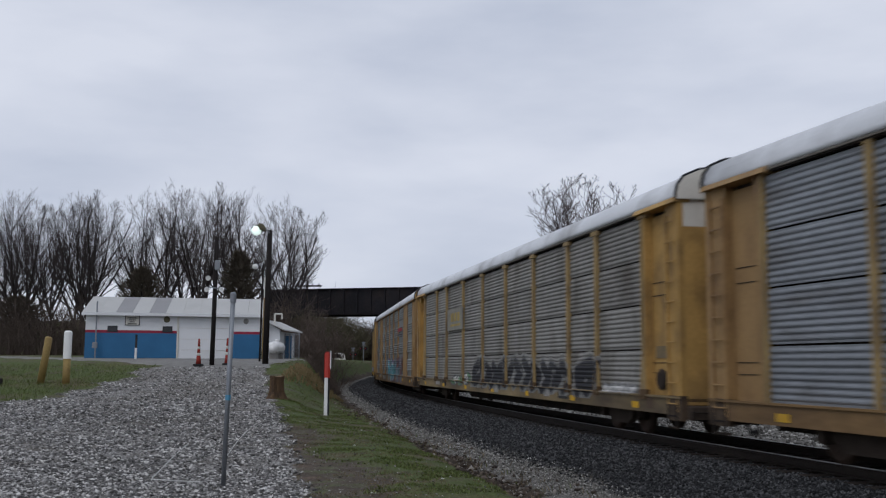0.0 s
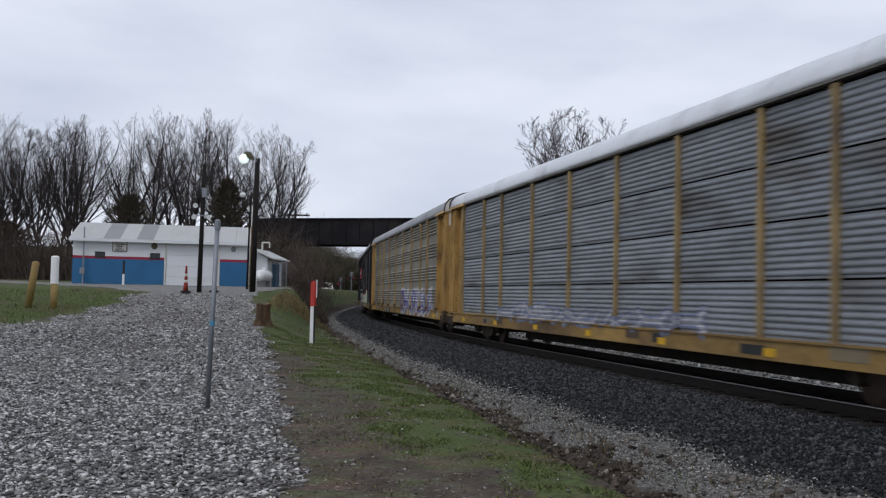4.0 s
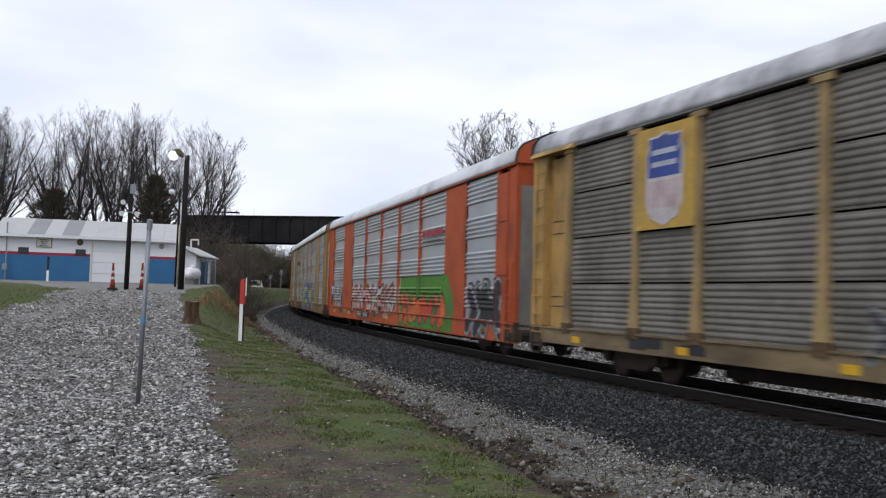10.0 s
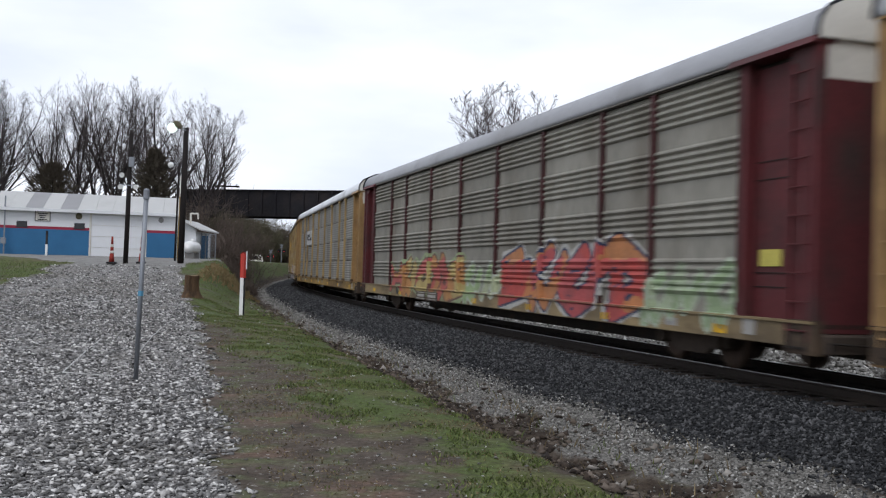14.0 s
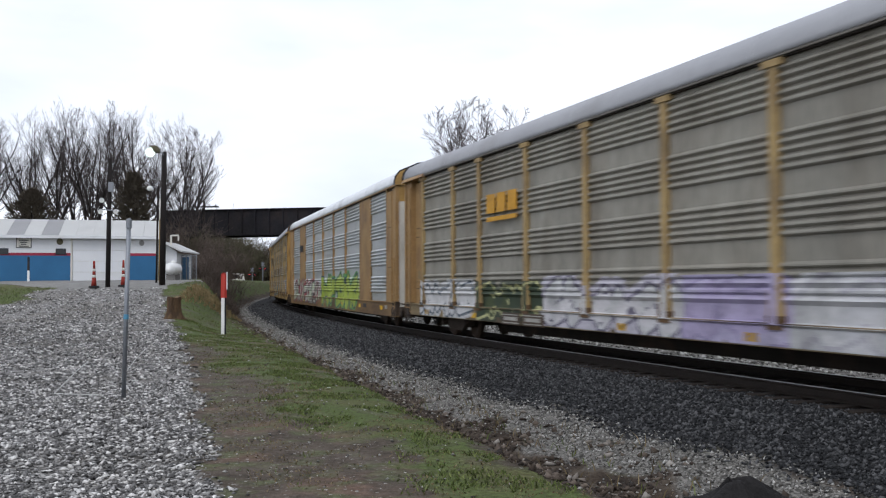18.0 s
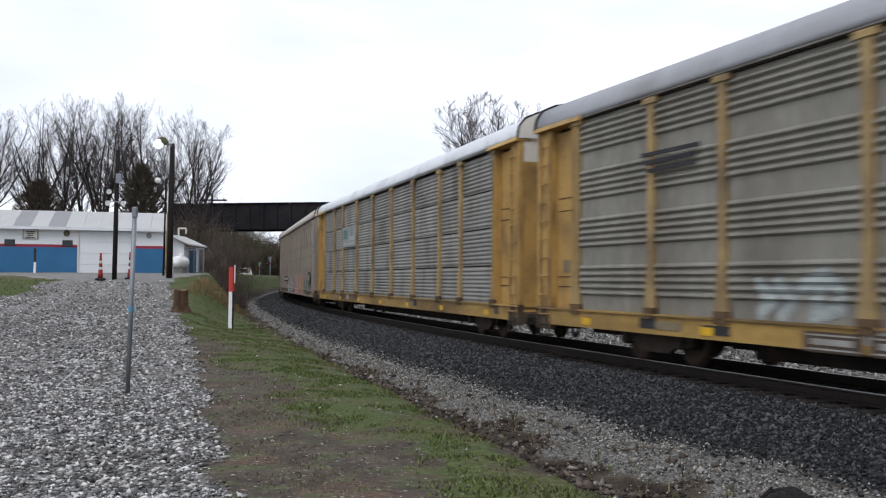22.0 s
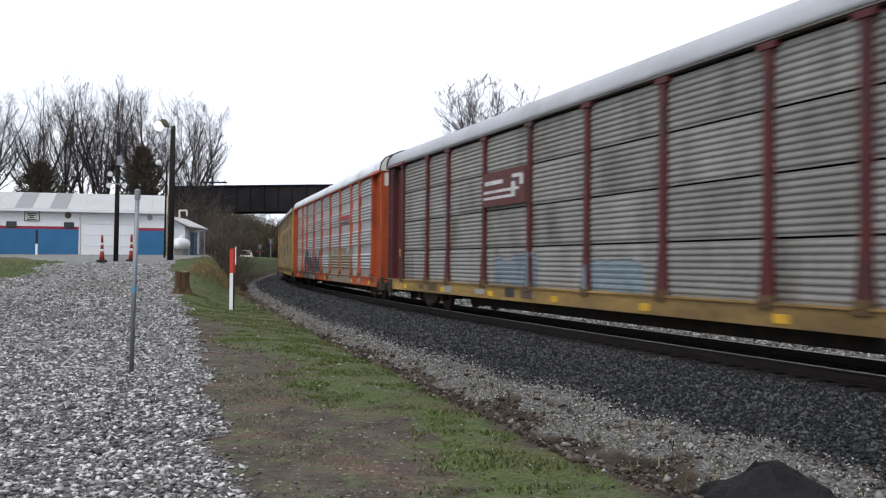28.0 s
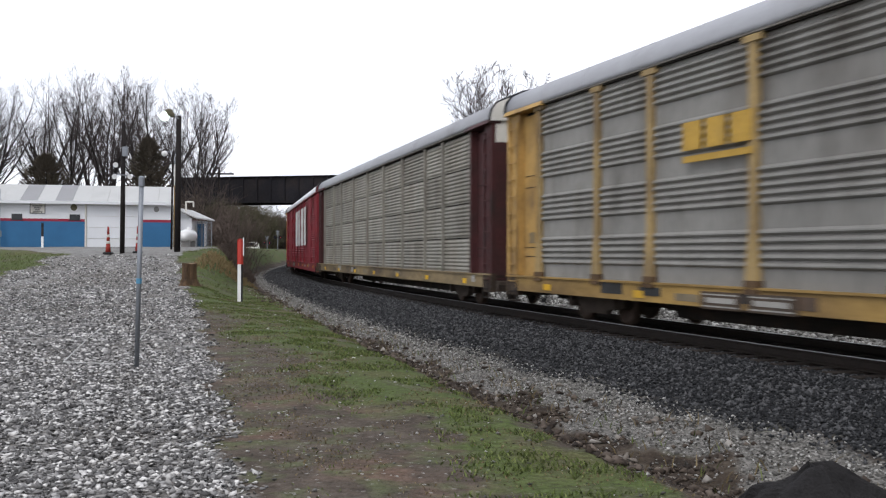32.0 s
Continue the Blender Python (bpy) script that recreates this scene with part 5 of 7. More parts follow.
def autorack(k, label, wall="galv", trim="yellow", sill="yellow", roof="roof", kind="rows", door=None, door_low=None, plates=(), paint=(), wide=(), post="strip", posts=None):
    """One enclosed auto carrier; x runs forward, its wall towards the drive is at negative y."""
    length = gap_at(k + 1) - gap_at(k) - 0.95
    hl = length / 2
    car = thing("autorack_car", label, "railway car", "cars of the train")
    mt, ms, mr, mw = M[trim], M[sill], M[roof], M[wall]
    # underframe
    g = Geo().box(-hl + 0.3, hl - 0.3, -0.35, 0.35, 0.36, 0.78).box(-8.2, 8.2, -0.33, 0.33, 0.21, 0.36)
    for j in range(9):
        x = -hl + 1.2 + (length - 2.4) * j / 8
        g.box(x - 0.06, x + 0.06, -1.35, 1.35, 0.55, 0.80)
    part("underframe", g, M["under"], car)
    for y in (-1, 1):
        part("side_sill", Geo().box(-hl, hl, min(y * HALF, y * (HALF - 0.12)), max(y * HALF, y * (HALF - 0.12)), 0.42 if kind == "wide" else SILL_LOW, SILL_TOP), ms, car)
        part("sill_flange", Geo().box(-hl, hl, min(y * (HALF + 0.035), y * (HALF - 0.1)), max(y * (HALF + 0.035), y * (HALF - 0.1)), SILL_TOP, SILL_TOP + 0.035), ms, car)
    part("deck", Geo().box(-hl, hl, -HALF + 0.12, HALF - 0.12, SILL_TOP - 0.06, SILL_TOP), M["under"], car)
    for e in (-1, 1):
        g = Geo().box(min(e * hl, e * (hl + 0.47)), max(e * hl, e * (hl + 0.47)), -0.12, 0.12, 0.5, 0.72)
        g.tube((e * (hl + 0.1), -0.5, 0.62), (e * (hl + 0.45), -0.1, 0.52), 0.03, 0.03, 6)
        part("coupler", g, M["under"], car)
    # walls
    end = 1.35 if kind == "wide" else 1.75
    a, b = -hl + end, hl - end
    inner = b - a
    if kind == "rows" or kind == "full":
        bays = [2.65, 1.97] + [2.91] * 5 + [1.97, 2.65]
        bays = [w * inner / sum(bays) for w in bays]
    elif kind == "wide":
        bays = [2.75, 2.1] + [2.95] * 5 + [2.05, 2.75]
        bays = [w * inner / sum(bays) for w in bays]
    else:
        bays = [inner / 20] * 20
    xs = [a]
    for w in bays:
        xs.append(xs[-1] + w)
    z0, z1 = SILL_TOP + 0.035, EAVE - 0.05
    yw = -HALF + 0.075
    solid = [1, len(bays) - 2] if kind == "wide" else []
    for i, w in enumerate(bays):
        if i in solid:
            part("solid_panel", Geo().box(xs[i] + 0.03, xs[i + 1] - 0.03, -HALF + 0.02, -HALF + 0.08, z0, z1, 0, 0.01), mt, car)
            continue
        if kind == "rows":
            rows, gapz = 4, 0.034
            for r in range(rows):
                za, zb = z0 + (z1 - z0) * r / rows, z0 + (z1 - z0) * (r + 1) / rows - gapz
                o = part("panel", panel_mesh("rows", w - 0.06, za, zb, mw, ROW_DEEP), None, car)
                o.location = (xs[i] + 0.03, yw, 0)
        elif kind == "beige":
            g = Geo().box(0, w - 0.012, -0.03, 0.03, z0, z1)
            o = part("panel", g, mw, car)
            o.location = (xs[i] + 0.006, yw, 0)
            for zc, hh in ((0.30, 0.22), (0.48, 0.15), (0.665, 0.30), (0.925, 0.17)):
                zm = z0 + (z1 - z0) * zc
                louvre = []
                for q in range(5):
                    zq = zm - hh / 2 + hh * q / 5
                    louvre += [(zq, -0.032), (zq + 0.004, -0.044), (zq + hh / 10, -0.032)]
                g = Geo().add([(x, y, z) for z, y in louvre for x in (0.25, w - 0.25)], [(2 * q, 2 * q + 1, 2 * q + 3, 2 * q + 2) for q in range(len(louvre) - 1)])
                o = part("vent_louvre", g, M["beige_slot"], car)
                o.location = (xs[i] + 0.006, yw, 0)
            part("post", Geo().box(xs[i] - 0.045, xs[i] + 0.045, -HALF - 0.012, -HALF + 0.05, SILL_LOW + 0.04, z1), mw, car)
            part("sill_pocket", Geo().box(xs[i] + 0.2, xs[i + 1] - 0.2, -HALF - 0.006, -HALF + 0.01, SILL_LOW + 0.1, SILL_TOP - 0.04), M["under"] if i % 3 else M["brown"], car)
        else:
            o = part("panel", panel_mesh("full", w - 0.06, z0, z1, mw, RIB_DEEP), None, car)
            o.location = (xs[i] + 0.03, yw, 0)
    if kind != "beige":
        for i, x in enumerate(xs):
            if any(i in (q, q + 1) for q in solid):
                continue
            pw = 0.05 if kind == "wide" else 0.09 if post == "flared" else 0.055
            g = Geo().box(x - pw, x + pw, -HALF - 0.01, -HALF + 0.09, z0, z1)
            if post == "flared":
                fl = pw + 0.075
                g.add([(x - fl, -HALF - 0.025, z0 - 0.02), (x + fl, -HALF - 0.025, z0 - 0.02), (x + pw, -HALF - 0.02, z0 + 0.75), (x - pw, -HALF - 0.02, z0 + 0.75), (x - fl, -HALF + 0.05, z0 - 0.02), (x + fl, -HALF + 0.05, z0 - 0.02), (x + pw, -HALF + 0.05, z0 + 0.75), (x - pw, -HALF + 0.05, z0 + 0.75)], [(0, 1, 2, 3), (7, 6, 5, 4), (0, 4, 5, 1), (1, 5, 6, 2), (2, 6, 7, 3), (3, 7, 4, 0)])
                g.box(x - fl - 0.04, x + fl + 0.04, -HALF - 0.03, -HALF + 0.09, z1 - 0.09, z1 + 0.01)
            if post == "flared":
                part("post_foot", Geo().box(x - fl - 0.01, x + fl + 0.01, -HALF - 0.035, -HALF + 0.05, SILL_TOP - 0.06, z0 + 0.10), M["rust_foot"], car, "rusty brown post foot")
            part("post", g, M[posts] if posts else M["tan_post"] if trim in ("yellow", "gold") and kind != "wide" else mt, car)
    plain = kind == "rows" or wall in ("galv_dirty", "galv")
    part("top_rail", Geo().box(-hl, hl, -HALF - 0.03, -HALF + 0.09, EAVE - 0.025, EAVE + 0.02), M["galv_brown"] if plain else mt, car)
    # thin dark box painting the shadow between the panel tops and the eave
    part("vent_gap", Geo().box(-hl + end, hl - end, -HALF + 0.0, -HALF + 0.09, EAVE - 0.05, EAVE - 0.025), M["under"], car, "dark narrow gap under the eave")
    # wall on the far side, plain liner inside
    g = Geo()
    pr = FULL_RIBS if kind != "beige" else [(0, 0), (1, 0)]
    vs = [(x, HALF - 0.075 + o * 0.045, z0 + (z1 - z0) * z) for z, o in pr for x in (-hl + 0.1, hl - 0.1)]
    g.add(vs, [(2 * q, 2 * q + 2, 2 * q + 3, 2 * q + 1) for q in range(len(pr) - 1)])
    for x in xs:
        g.box(x - 0.075, x + 0.075, HALF - 0.08, HALF + 0.01, z0, z1)
    part("far_wall", g, mw, car)
    part("liner", Geo().box(-hl + 0.12, hl - 0.12, -HALF + 0.24, HALF - 0.1, SILL_TOP, EAVE), M["under"], car)
    # roof
    sec = [(y * -1, z) for y, z in ROOF_SECTION] + [(y, z) for y, z in ROOF_SECTION[-2::-1]]
    cuts = [-hl - 0.05 + (length + 0.1) * j / 14 for j in range(15)]
    g = Geo()
    g.rings([[(x, y, z) for y, z in sec] for x in cuts])
    part("roof", g, mr, car, smooth=True)
    g = Geo()
    for x in cuts[1:-1]:
        g.rings([[(x + q, y * 1.001, z + 0.003) for y, z in sec] for q in (-0.02, 0.02)])
    part("roof_seams", g, mr, car, smooth=True)
    # ends
    md = M[door] if door else mt
    ml = M[door_low] if door_low else mt
    for e in (-1, 1):
        xe = e * hl
        lo, hi = min(e * (hl - end), e * (hl - 0.62)), max(e * (hl - end), e * (hl - 0.62))
        rec = 0.16 if kind in ("rows", "full") else 0.0
        part("end_panel", Geo().box(lo, hi, -HALF + rec + 0.0, -HALF + rec + 0.06, z0 - 0.03, EAVE - 0.14), mt, car)
        if rec:
            part("end_post", Geo().box(min(e * (hl - end), e * (hl - end + 0.16)), max(e * (hl - end), e * (hl - end + 0.16)), -HALF - 0.01, -HALF + 0.22, z0, EAVE - 0.05), mt, car)
            g = Geo()
            xa, xb = e * (hl - end - 0.25), e * (hl + 0.02)
            g.add([(xa, -HALF - 0.10, EAVE - 0.06), (xb, -HALF - 0.10, EAVE - 0.06), (xb, -HALF + 0.25, EAVE - 0.06), (xa, -HALF + 0.25, EAVE - 0.06), (xa, -HALF - 0.05, EAVE + 0.04), (xb, -HALF - 0.05, EAVE + 0.04), (xb, -HALF + 0.25, EAVE + 0.04), (xa, -HALF + 0.25, EAVE + 0.04)],
                  [(3, 2, 1, 0), (4, 5, 6, 7), (0, 1, 5, 4), (1, 2, 6, 5), (2, 3, 7, 6), (3, 0, 4, 7)] if e > 0 else [(0, 1, 2, 3), (7, 6, 5, 4), (4, 5, 1, 0), (5, 6, 2, 1), (6, 7, 3, 2), (7, 4, 0, 3)])
            part("door_header", g, mt, car)
        for zq in (1.32, 1.52, 2.86, 3.12) if kind != "wide" else (2.0, 3.3):
            part("panel_seam", Geo().box(lo + 0.1, hi - 0.02, -HALF + rec - 0.012, -HALF + rec, zq, zq + 0.014), M["under"], car)
        if kind in ("rows", "full") and k % 2 == 0:
            part("notice", Geo().box((lo + hi) / 2 - 0.25, (lo + hi) / 2 + 0.25, -HALF + rec - 0.016, -HALF + rec - 0.004, 1.62, 1.86), spray((0.50, 0.44, 0.10) if trim in ("black", "maroon", "red") else (0.20, 0.15, 0.08)), car)
        o = part("ladder", ladder_mesh(mt, kind == "wide"), None, car)
        o.location = (e * (hl - 0.35), -HALF + 0.02, 0)
        part("ladder_panel", Geo().box(min(e * (hl - 0.62), e * (hl - 0.08)), max(e * (hl - 0.62), e * (hl - 0.08)), -HALF + 0.03, -HALF + 0.24, z0 - 0.1, EAVE - 0.06), mt, car)
        part("corner_post", Geo().box(min(e * (hl - 0.1), xe), max(e * (hl - 0.1), xe), -HALF, -HALF + 0.14, SILL_TOP, EAVE), mt, car)
        for y in (-1, 1):
            lo2, hi2 = (0.02, HALF - 0.1) if y > 0 else (-HALF + 0.1, -0.02)
            part("end_door", Geo().box(min(xe, xe - e * 0.08), max(xe, xe - e * 0.08), lo2, hi2, SILL_TOP - 0.12, 4.1 if door_low else EAVE), ml, car)
            if door_low:
                part("end_door_top", Geo().box(min(xe, xe - e * 0.08), max(xe, xe - e * 0.08), lo2, hi2, 4.1, EAVE), md, car)
        part("end_sill", Geo().box(min(xe - e * 0.1, xe + e * 0.12), max(xe - e * 0.1, xe + e * 0.12), -HALF + 0.13, HALF - 0.13, 0.48, SILL_TOP - 0.13, 0, 0.03), M["truck_steel"], car)
        part("greasy_end_plate", Geo().box(min(e * (hl - 0.62), e * (hl + 0.01)), max(e * (hl - 0.62), e * (hl + 0.01)), -HALF - 0.008, -HALF + 0.13, 0.45, SILL_TOP + 0.05), M["greasy"], car, "dark greasy end of the sill")
        part("uncoupling_lever", Geo().tube((xe + e * 0.16, -1.35, 0.62), (xe + e * 0.2, -0.25, 0.56), 0.018, 0.018, 6).tube((xe + e * 0.16, -1.35, 0.62), (xe + e * 0.16, -1.35, 0.42), 0.018, 0.018, 6), M["under"], car)
        part("brake_hose", Geo().tube((xe + e * 0.25, -0.35, 0.5), (xe + e * 0.4, -0.33, 0.22), 0.03, 0.03, 6).tube((xe + e * 0.4, -0.33, 0.22), (xe + e * 0.47, -0.3, 0.3), 0.03, 0.03, 6), M["rubber"], car)
        for zs in (0.30, 0.52):
            part("stirrup", Geo().box(min(e * (hl - 0.55), e * (hl - 0.15)), max(e * (hl - 0.55), e * (hl - 0.15)), -HALF - 0.03, -HALF + 0.02, zs, zs + 0.03), M["under"], car)
        part("stirrup_leg", Geo().box(e * (hl - 0.54) - 0.015, e * (hl - 0.54) + 0.015, -HALF - 0.025, -HALF + 0.01, 0.30, 0.75), M["under"], car)
        part("stirrup_leg", Geo().box(e * (hl - 0.16) - 0.015, e * (hl - 0.16) + 0.015, -HALF - 0.025, -HALF + 0.01, 0.30, 0.75), M["under"], car)
        # arched end of the roof
        g = Geo()
        xq = e * (hl + 0.06)
        g.rings([[(xq - e * q, y, z) for y, z in sec] for q in ((0.05, 0.0) if e > 0 else (0.0, 0.05))])
        part("roof_end", g, md, car)
        g = Geo()
        for (ya, za), (yb, zb) in zip(sec, sec[1:]):
            g.tube((e * (hl + 0.03), ya * 1.012, za + 0.012), (e * (hl + 0.03), yb * 1.012, zb + 0.012), 0.028, 0.028, 5)
        part("roof_gasket", g, M["black"], car)
        if k in (4, 5):
            part("door_latch", Geo().box(min(xe, xe + e * 0.07), max(xe, xe + e * 0.07), -1.25, -0.75, 2.58, 2.74, 0, 0.01), M["black"], car)
        if e > 0 and k in (0, 5):
            part("hand_brake", Geo().lathe((hl - 0.95, -HALF + 0.1, 1.2), [(0.0, 0.0), (0.20, 0.02), (0.22, 0.06), (0.16, 0.10), (0, 0.1)], 12, axis="y"), M["under"], car)
        if e < 0:
            part("step_iron", Geo().box(-hl + 0.15, -hl + 0.55, -HALF - 0.02, -HALF + 0.1, 0.30, 0.34), M["under"], car)
        # truck
        tr = part("truck", BOLSTER, None, car)
        tr.location = (e * 10.05, 0, 0)
        for f in FRAMES:
            part("side_frame", f, None, tr)
        for x in (-0.87, 0.87):
            w = part("wheel_set", WHEELS, None, tr)
            w.location = (x, 0, 0.42)
            WHEEL_SETS.append((w, k, e * 10.05 + x))
    decorate(car, k, hl, xs, kind, plates, paint)
    return car


corner = bare_tree("bare_tree", 12.5, 4.0, 41, 5, "near bare tree whose twigs hang over the drive", 0.006, 1.0)
corner.matrix_world = Matrix.Translation((-15.0, 20.6, h1(-15.0, 20.6)))


CARS = {}
NUMBER_BOARDS = [(-5.6, -4.55, 0.53, 0.80, (0.07, 0.05, 0.035), [(0.06, 0.94, 0.12, 0.2, (0.32, 0.31, 0.28)), (0.06, 0.94, 0.8, 0.88, (0.32, 0.31, 0.28)), (0.14, 0.86, 0.36, 0.66, (0.32, 0.31, 0.28))], "dark number board with pale marks"), (-4.4, -3.3, 0.53, 0.80, (0.07, 0.05, 0.035), [(0.06, 0.94, 0.12, 0.2, (0.32, 0.31, 0.28)), (0.06, 0.94, 0.8, 0.88, (0.32, 0.31, 0.28)), (0.14, 0.86, 0.36, 0.66, (0.32, 0.31, 0.28))], "dark number board with pale marks")]
SPECS = {
    -1: dict(label="grey ribbed auto carrier with brown posts and yellow ends", wall="galv_blue", trim="gold", sill="sill_gold", kind="rows"),
    0: dict(label="grey ribbed auto carrier with yellow ends and dark paint", wall="galv", trim="yellow", sill="sill_pale", kind="rows", post="flared", door="white_paint", door_low="yellow", paint=[(-3.2, 9.9, 0.70, 1.85, 7, [(0.02, 0.02, 0.024)], (0.17, 0.17, 0.165), (0.24, 0.235, 0.215), 0.22), (10.0, 12.0, 0.85, 1.2, 3, [WHITE], (0.3, 0.3, 0.3), None, 0.05), (-6.6, -3.4, 0.7, 1.3, 3, [WHITE, (0.12, 0.22, 0.12)], GREY_P, None, 0.08)], plates=[(-7.2, -4.44, 2.8, 3.62, (0.235, 0.225, 0.19), [(0.25, 0.45, 0.4, 0.8, (0.36, 0.26, 0.07)), (0.5, 0.62, 0.4, 0.8, (0.36, 0.26, 0.07)), (0.68, 0.82, 0.4, 0.8, (0.36, 0.26, 0.07)), (0.22, 0.85, 0.18, 0.28, (0.36, 0.26, 0.07))], "grey plate with faded yellow marks")]),
    1: dict(label="golden auto carrier with silver panels and turquoise paint", wall="galv_mid", trim="gold", sill="sill_gold", kind="wide", door="yellow", door_low="white_paint", paint=[(-1.6, 3.0, 0.5, 2.0, 3, [(0.09, 0.22, 0.25), (0.11, 0.26, 0.31)], (0.36, 0.37, 0.38), (0.10, 0.08, 0.14), 0.24), (3.0, 7.3, 0.5, 2.0, 4, [(0.16, 0.07, 0.06), (0.12, 0.17, 0.19)], (0.08, 0.10, 0.15), (0.17, 0.10, 0.10), 0.2)], plates=[(4.8, 7.1, 3.05, 3.5, None, word(8, 0.5, 0.95, (0.33, 0.05, 0.055)) + [(0.0, 0.95, 0.05, 0.18, (0.06, 0.06, 0.08))], "")]),
    2: dict(label="grey auto carrier with pale posts and yellow ends", wall="galv_blue", trim="yellow", sill="sill_yellow", kind="rows", paint=[(-7.5, 5.5, 0.75, 1.45, 8, [(0.34, 0.34, 0.36)], (0.18, 0.2, 0.28), None, 0.07)]),
    3: dict(label="grey auto carrier with yellow posts and purple paint", wall="galv_dirty", trim="yellow", sill="sill_yellow", roof="roof_grey", kind="full", post="flared", door="white_paint", door_low="yellow", paint=[(1.1, 10.4, 0.47, 1.85, 8, [(0.12, 0.11, 0.26), (0.16, 0.15, 0.30), (0.34, 0.34, 0.40)], (0.5, 0.49, 0.5), (0.44, 0.44, 0.46), 0.2, 0.12)]),
    4: dict(label="dark grey auto carrier with black ends and red plate", wall="galv_brown", trim="black", sill="sill_pale", roof="roof_grey", kind="rows", paint=[(-5.2, -0.9, 0.55, 1.86, 9, [(0.40, 0.40, 0.385), (0.30, 0.30, 0.29)], (0.24, 0.24, 0.235), None, 0.06, 0.14, (0.0, 0.0, 0.10)), (-5.0, -1.0, 1.78, 1.90, 1, [(0.42, 0.42, 0.40)], (0.36, 0.36, 0.35), None, 0.03), (1.1, 8.0, 0.55, 1.95, 3, [(0.42, 0.47, 0.36)], (0.30, 0.06, 0.05), None, 0.24)], plates=[(-7.2, -4.44, 2.8, 3.64, (0.36, 0.03, 0.055), [(0.16, 0.84, 0.42, 0.66, WHITE), (0.0, 1.0, 0.94, 1.0, (0.2, 0.02, 0.03))], "red plate with a white mark")]),
    5: dict(label="brown-stained auto carrier with yellow ends and a shield", wall="galv_brown", trim="yellow", sill="sill_pale", roof="roof_patchy", kind="rows", post="flared", door="white_paint", door_low="yellow", paint=[(1.6, 6.4, 0.7, 1.85, 4, [(0.06, 0.06, 0.065)], (0.22, 0.22, 0.22), None, 0.14), (-3.6, 0.6, 0.7, 1.6, 4, [(0.07, 0.07, 0.075)], (0.17, 0.17, 0.17), None, 0.08)], plates=[(-9.22, -7.38, 2.72, 4.5, (0.44, 0.28, 0.06), [], "yellow plate behind a painted shield")]),
    6: dict(label="orange auto carrier with silver panels and green paint", wall="galv_bright", trim="orange", sill="orange", kind="wide", door="orange", door_low="galv", paint=[(-12.3, -9.4, 0.8, 2.0, 3, [(0.42, 0.38, 0.38)], (0.06, 0.05, 0.05), None, 0.09), (-7.2, 1.0, 0.7, 2.0, 6, [(0.50, 0.30, 0.25), (0.45, 0.42, 0.38)], (0.03, 0.03, 0.03), (0.3, 0.1, 0.06), 0.13), (1.75, 8.6, 0.46, 2.1, 4, [(0.50, 0.10, 0.035), (0.54, 0.14, 0.05), (0.5, 0.06, 0.05)], (0.05, 0.04, 0.03), (0.075, 0.20, 0.03), 0.20, 0.75, (0.25, 1.0, 0.35)), (9.7, 12.6, 0.44, 2.0, 2, [(0.028, 0.028, 0.032)], (0.36, 0.36, 0.37), (0.04, 0.04, 0.045), 0.24)], plates=[(4.95, 7.3, 3.08, 3.5, None, word(8, 0.5, 0.95, (0.36, 0.06, 0.065)) + [(0.0, 0.92, 0.08, 0.2, (0.09, 0.08, 0.085))], "")]),
    7: dict(label="golden auto carrier with silver panels and violet paint", wall="galv_bright", trim="gold", sill="sill_gold", kind="wide", door="gold", door_low="white_paint", paint=[(-1.6, 7.3, 0.44, 2.1, 6, [(0.27, 0.22, 0.17), (0.27, 0.36, 0.13), (0.24, 0.33, 0.12), (0.28, 0.23, 0.19)], (0.10, 0.085, 0.22), (0.14, 0.12, 0.27), 0.2)], plates=[(-6.65, -4.4, 3.33, 3.6, None, word(9, 0.1, 0.95, (0.05, 0.05, 0.055)), "")]),
    8: dict(label="grimy grey auto carrier with maroon ends and red paint", wall="galv_dirty", trim="maroon", sill="sill_pale", posts="brown", roof="roof_grey", kind="full", door="white_paint", door_low="maroon", paint=[(-9.2, -0.9, 0.57, 2.0, 5, [(0.36, 0.09, 0.08), (0.38, 0.19, 0.07), (0.38, 0.30, 0.12)], (0.12, 0.06, 0.05), (0.25, 0.31, 0.17), 0.22, 0.13), (-1.0, 2.0, 0.57, 1.75, 2, [(0.26, 0.34, 0.18), (0.36, 0.39, 0.25)], (0.38, 0.40, 0.34), None, 0.17), (1.9, 9.3, 0.57, 2.25, 4, [(0.38, 0.07, 0.06), (0.40, 0.17, 0.07), (0.36, 0.08, 0.08)], (0.03, 0.04, 0.08), (0.42, 0.41, 0.38), 0.26, 0.13), (9.1, 12.1, 0.57, 1.8, 3, [(0.24, 0.31, 0.18), (0.31, 0.36, 0.24)], (0.34, 0.38, 0.29), None, 0.13)]),
    9: dict(label="grey auto carrier with golden posts and white plate", wall="galv", trim="gold", sill="sill_yellow", kind="rows", post="flared", door="white_paint", door_low="gold", plates=[(-7.2, -4.44, 2.8, 3.64, (0.46, 0.46, 0.45), [(0.08, 0.3, 0.35, 0.75, BLACK_P), (0.3, 0.6, 0.55, 0.75, BLACK_P), (0.34, 0.62, 0.3, 0.42, BLACK_P), (0.68, 0.95, 0.3, 0.5, BLACK_P)], "white plate with a dark mark")]),
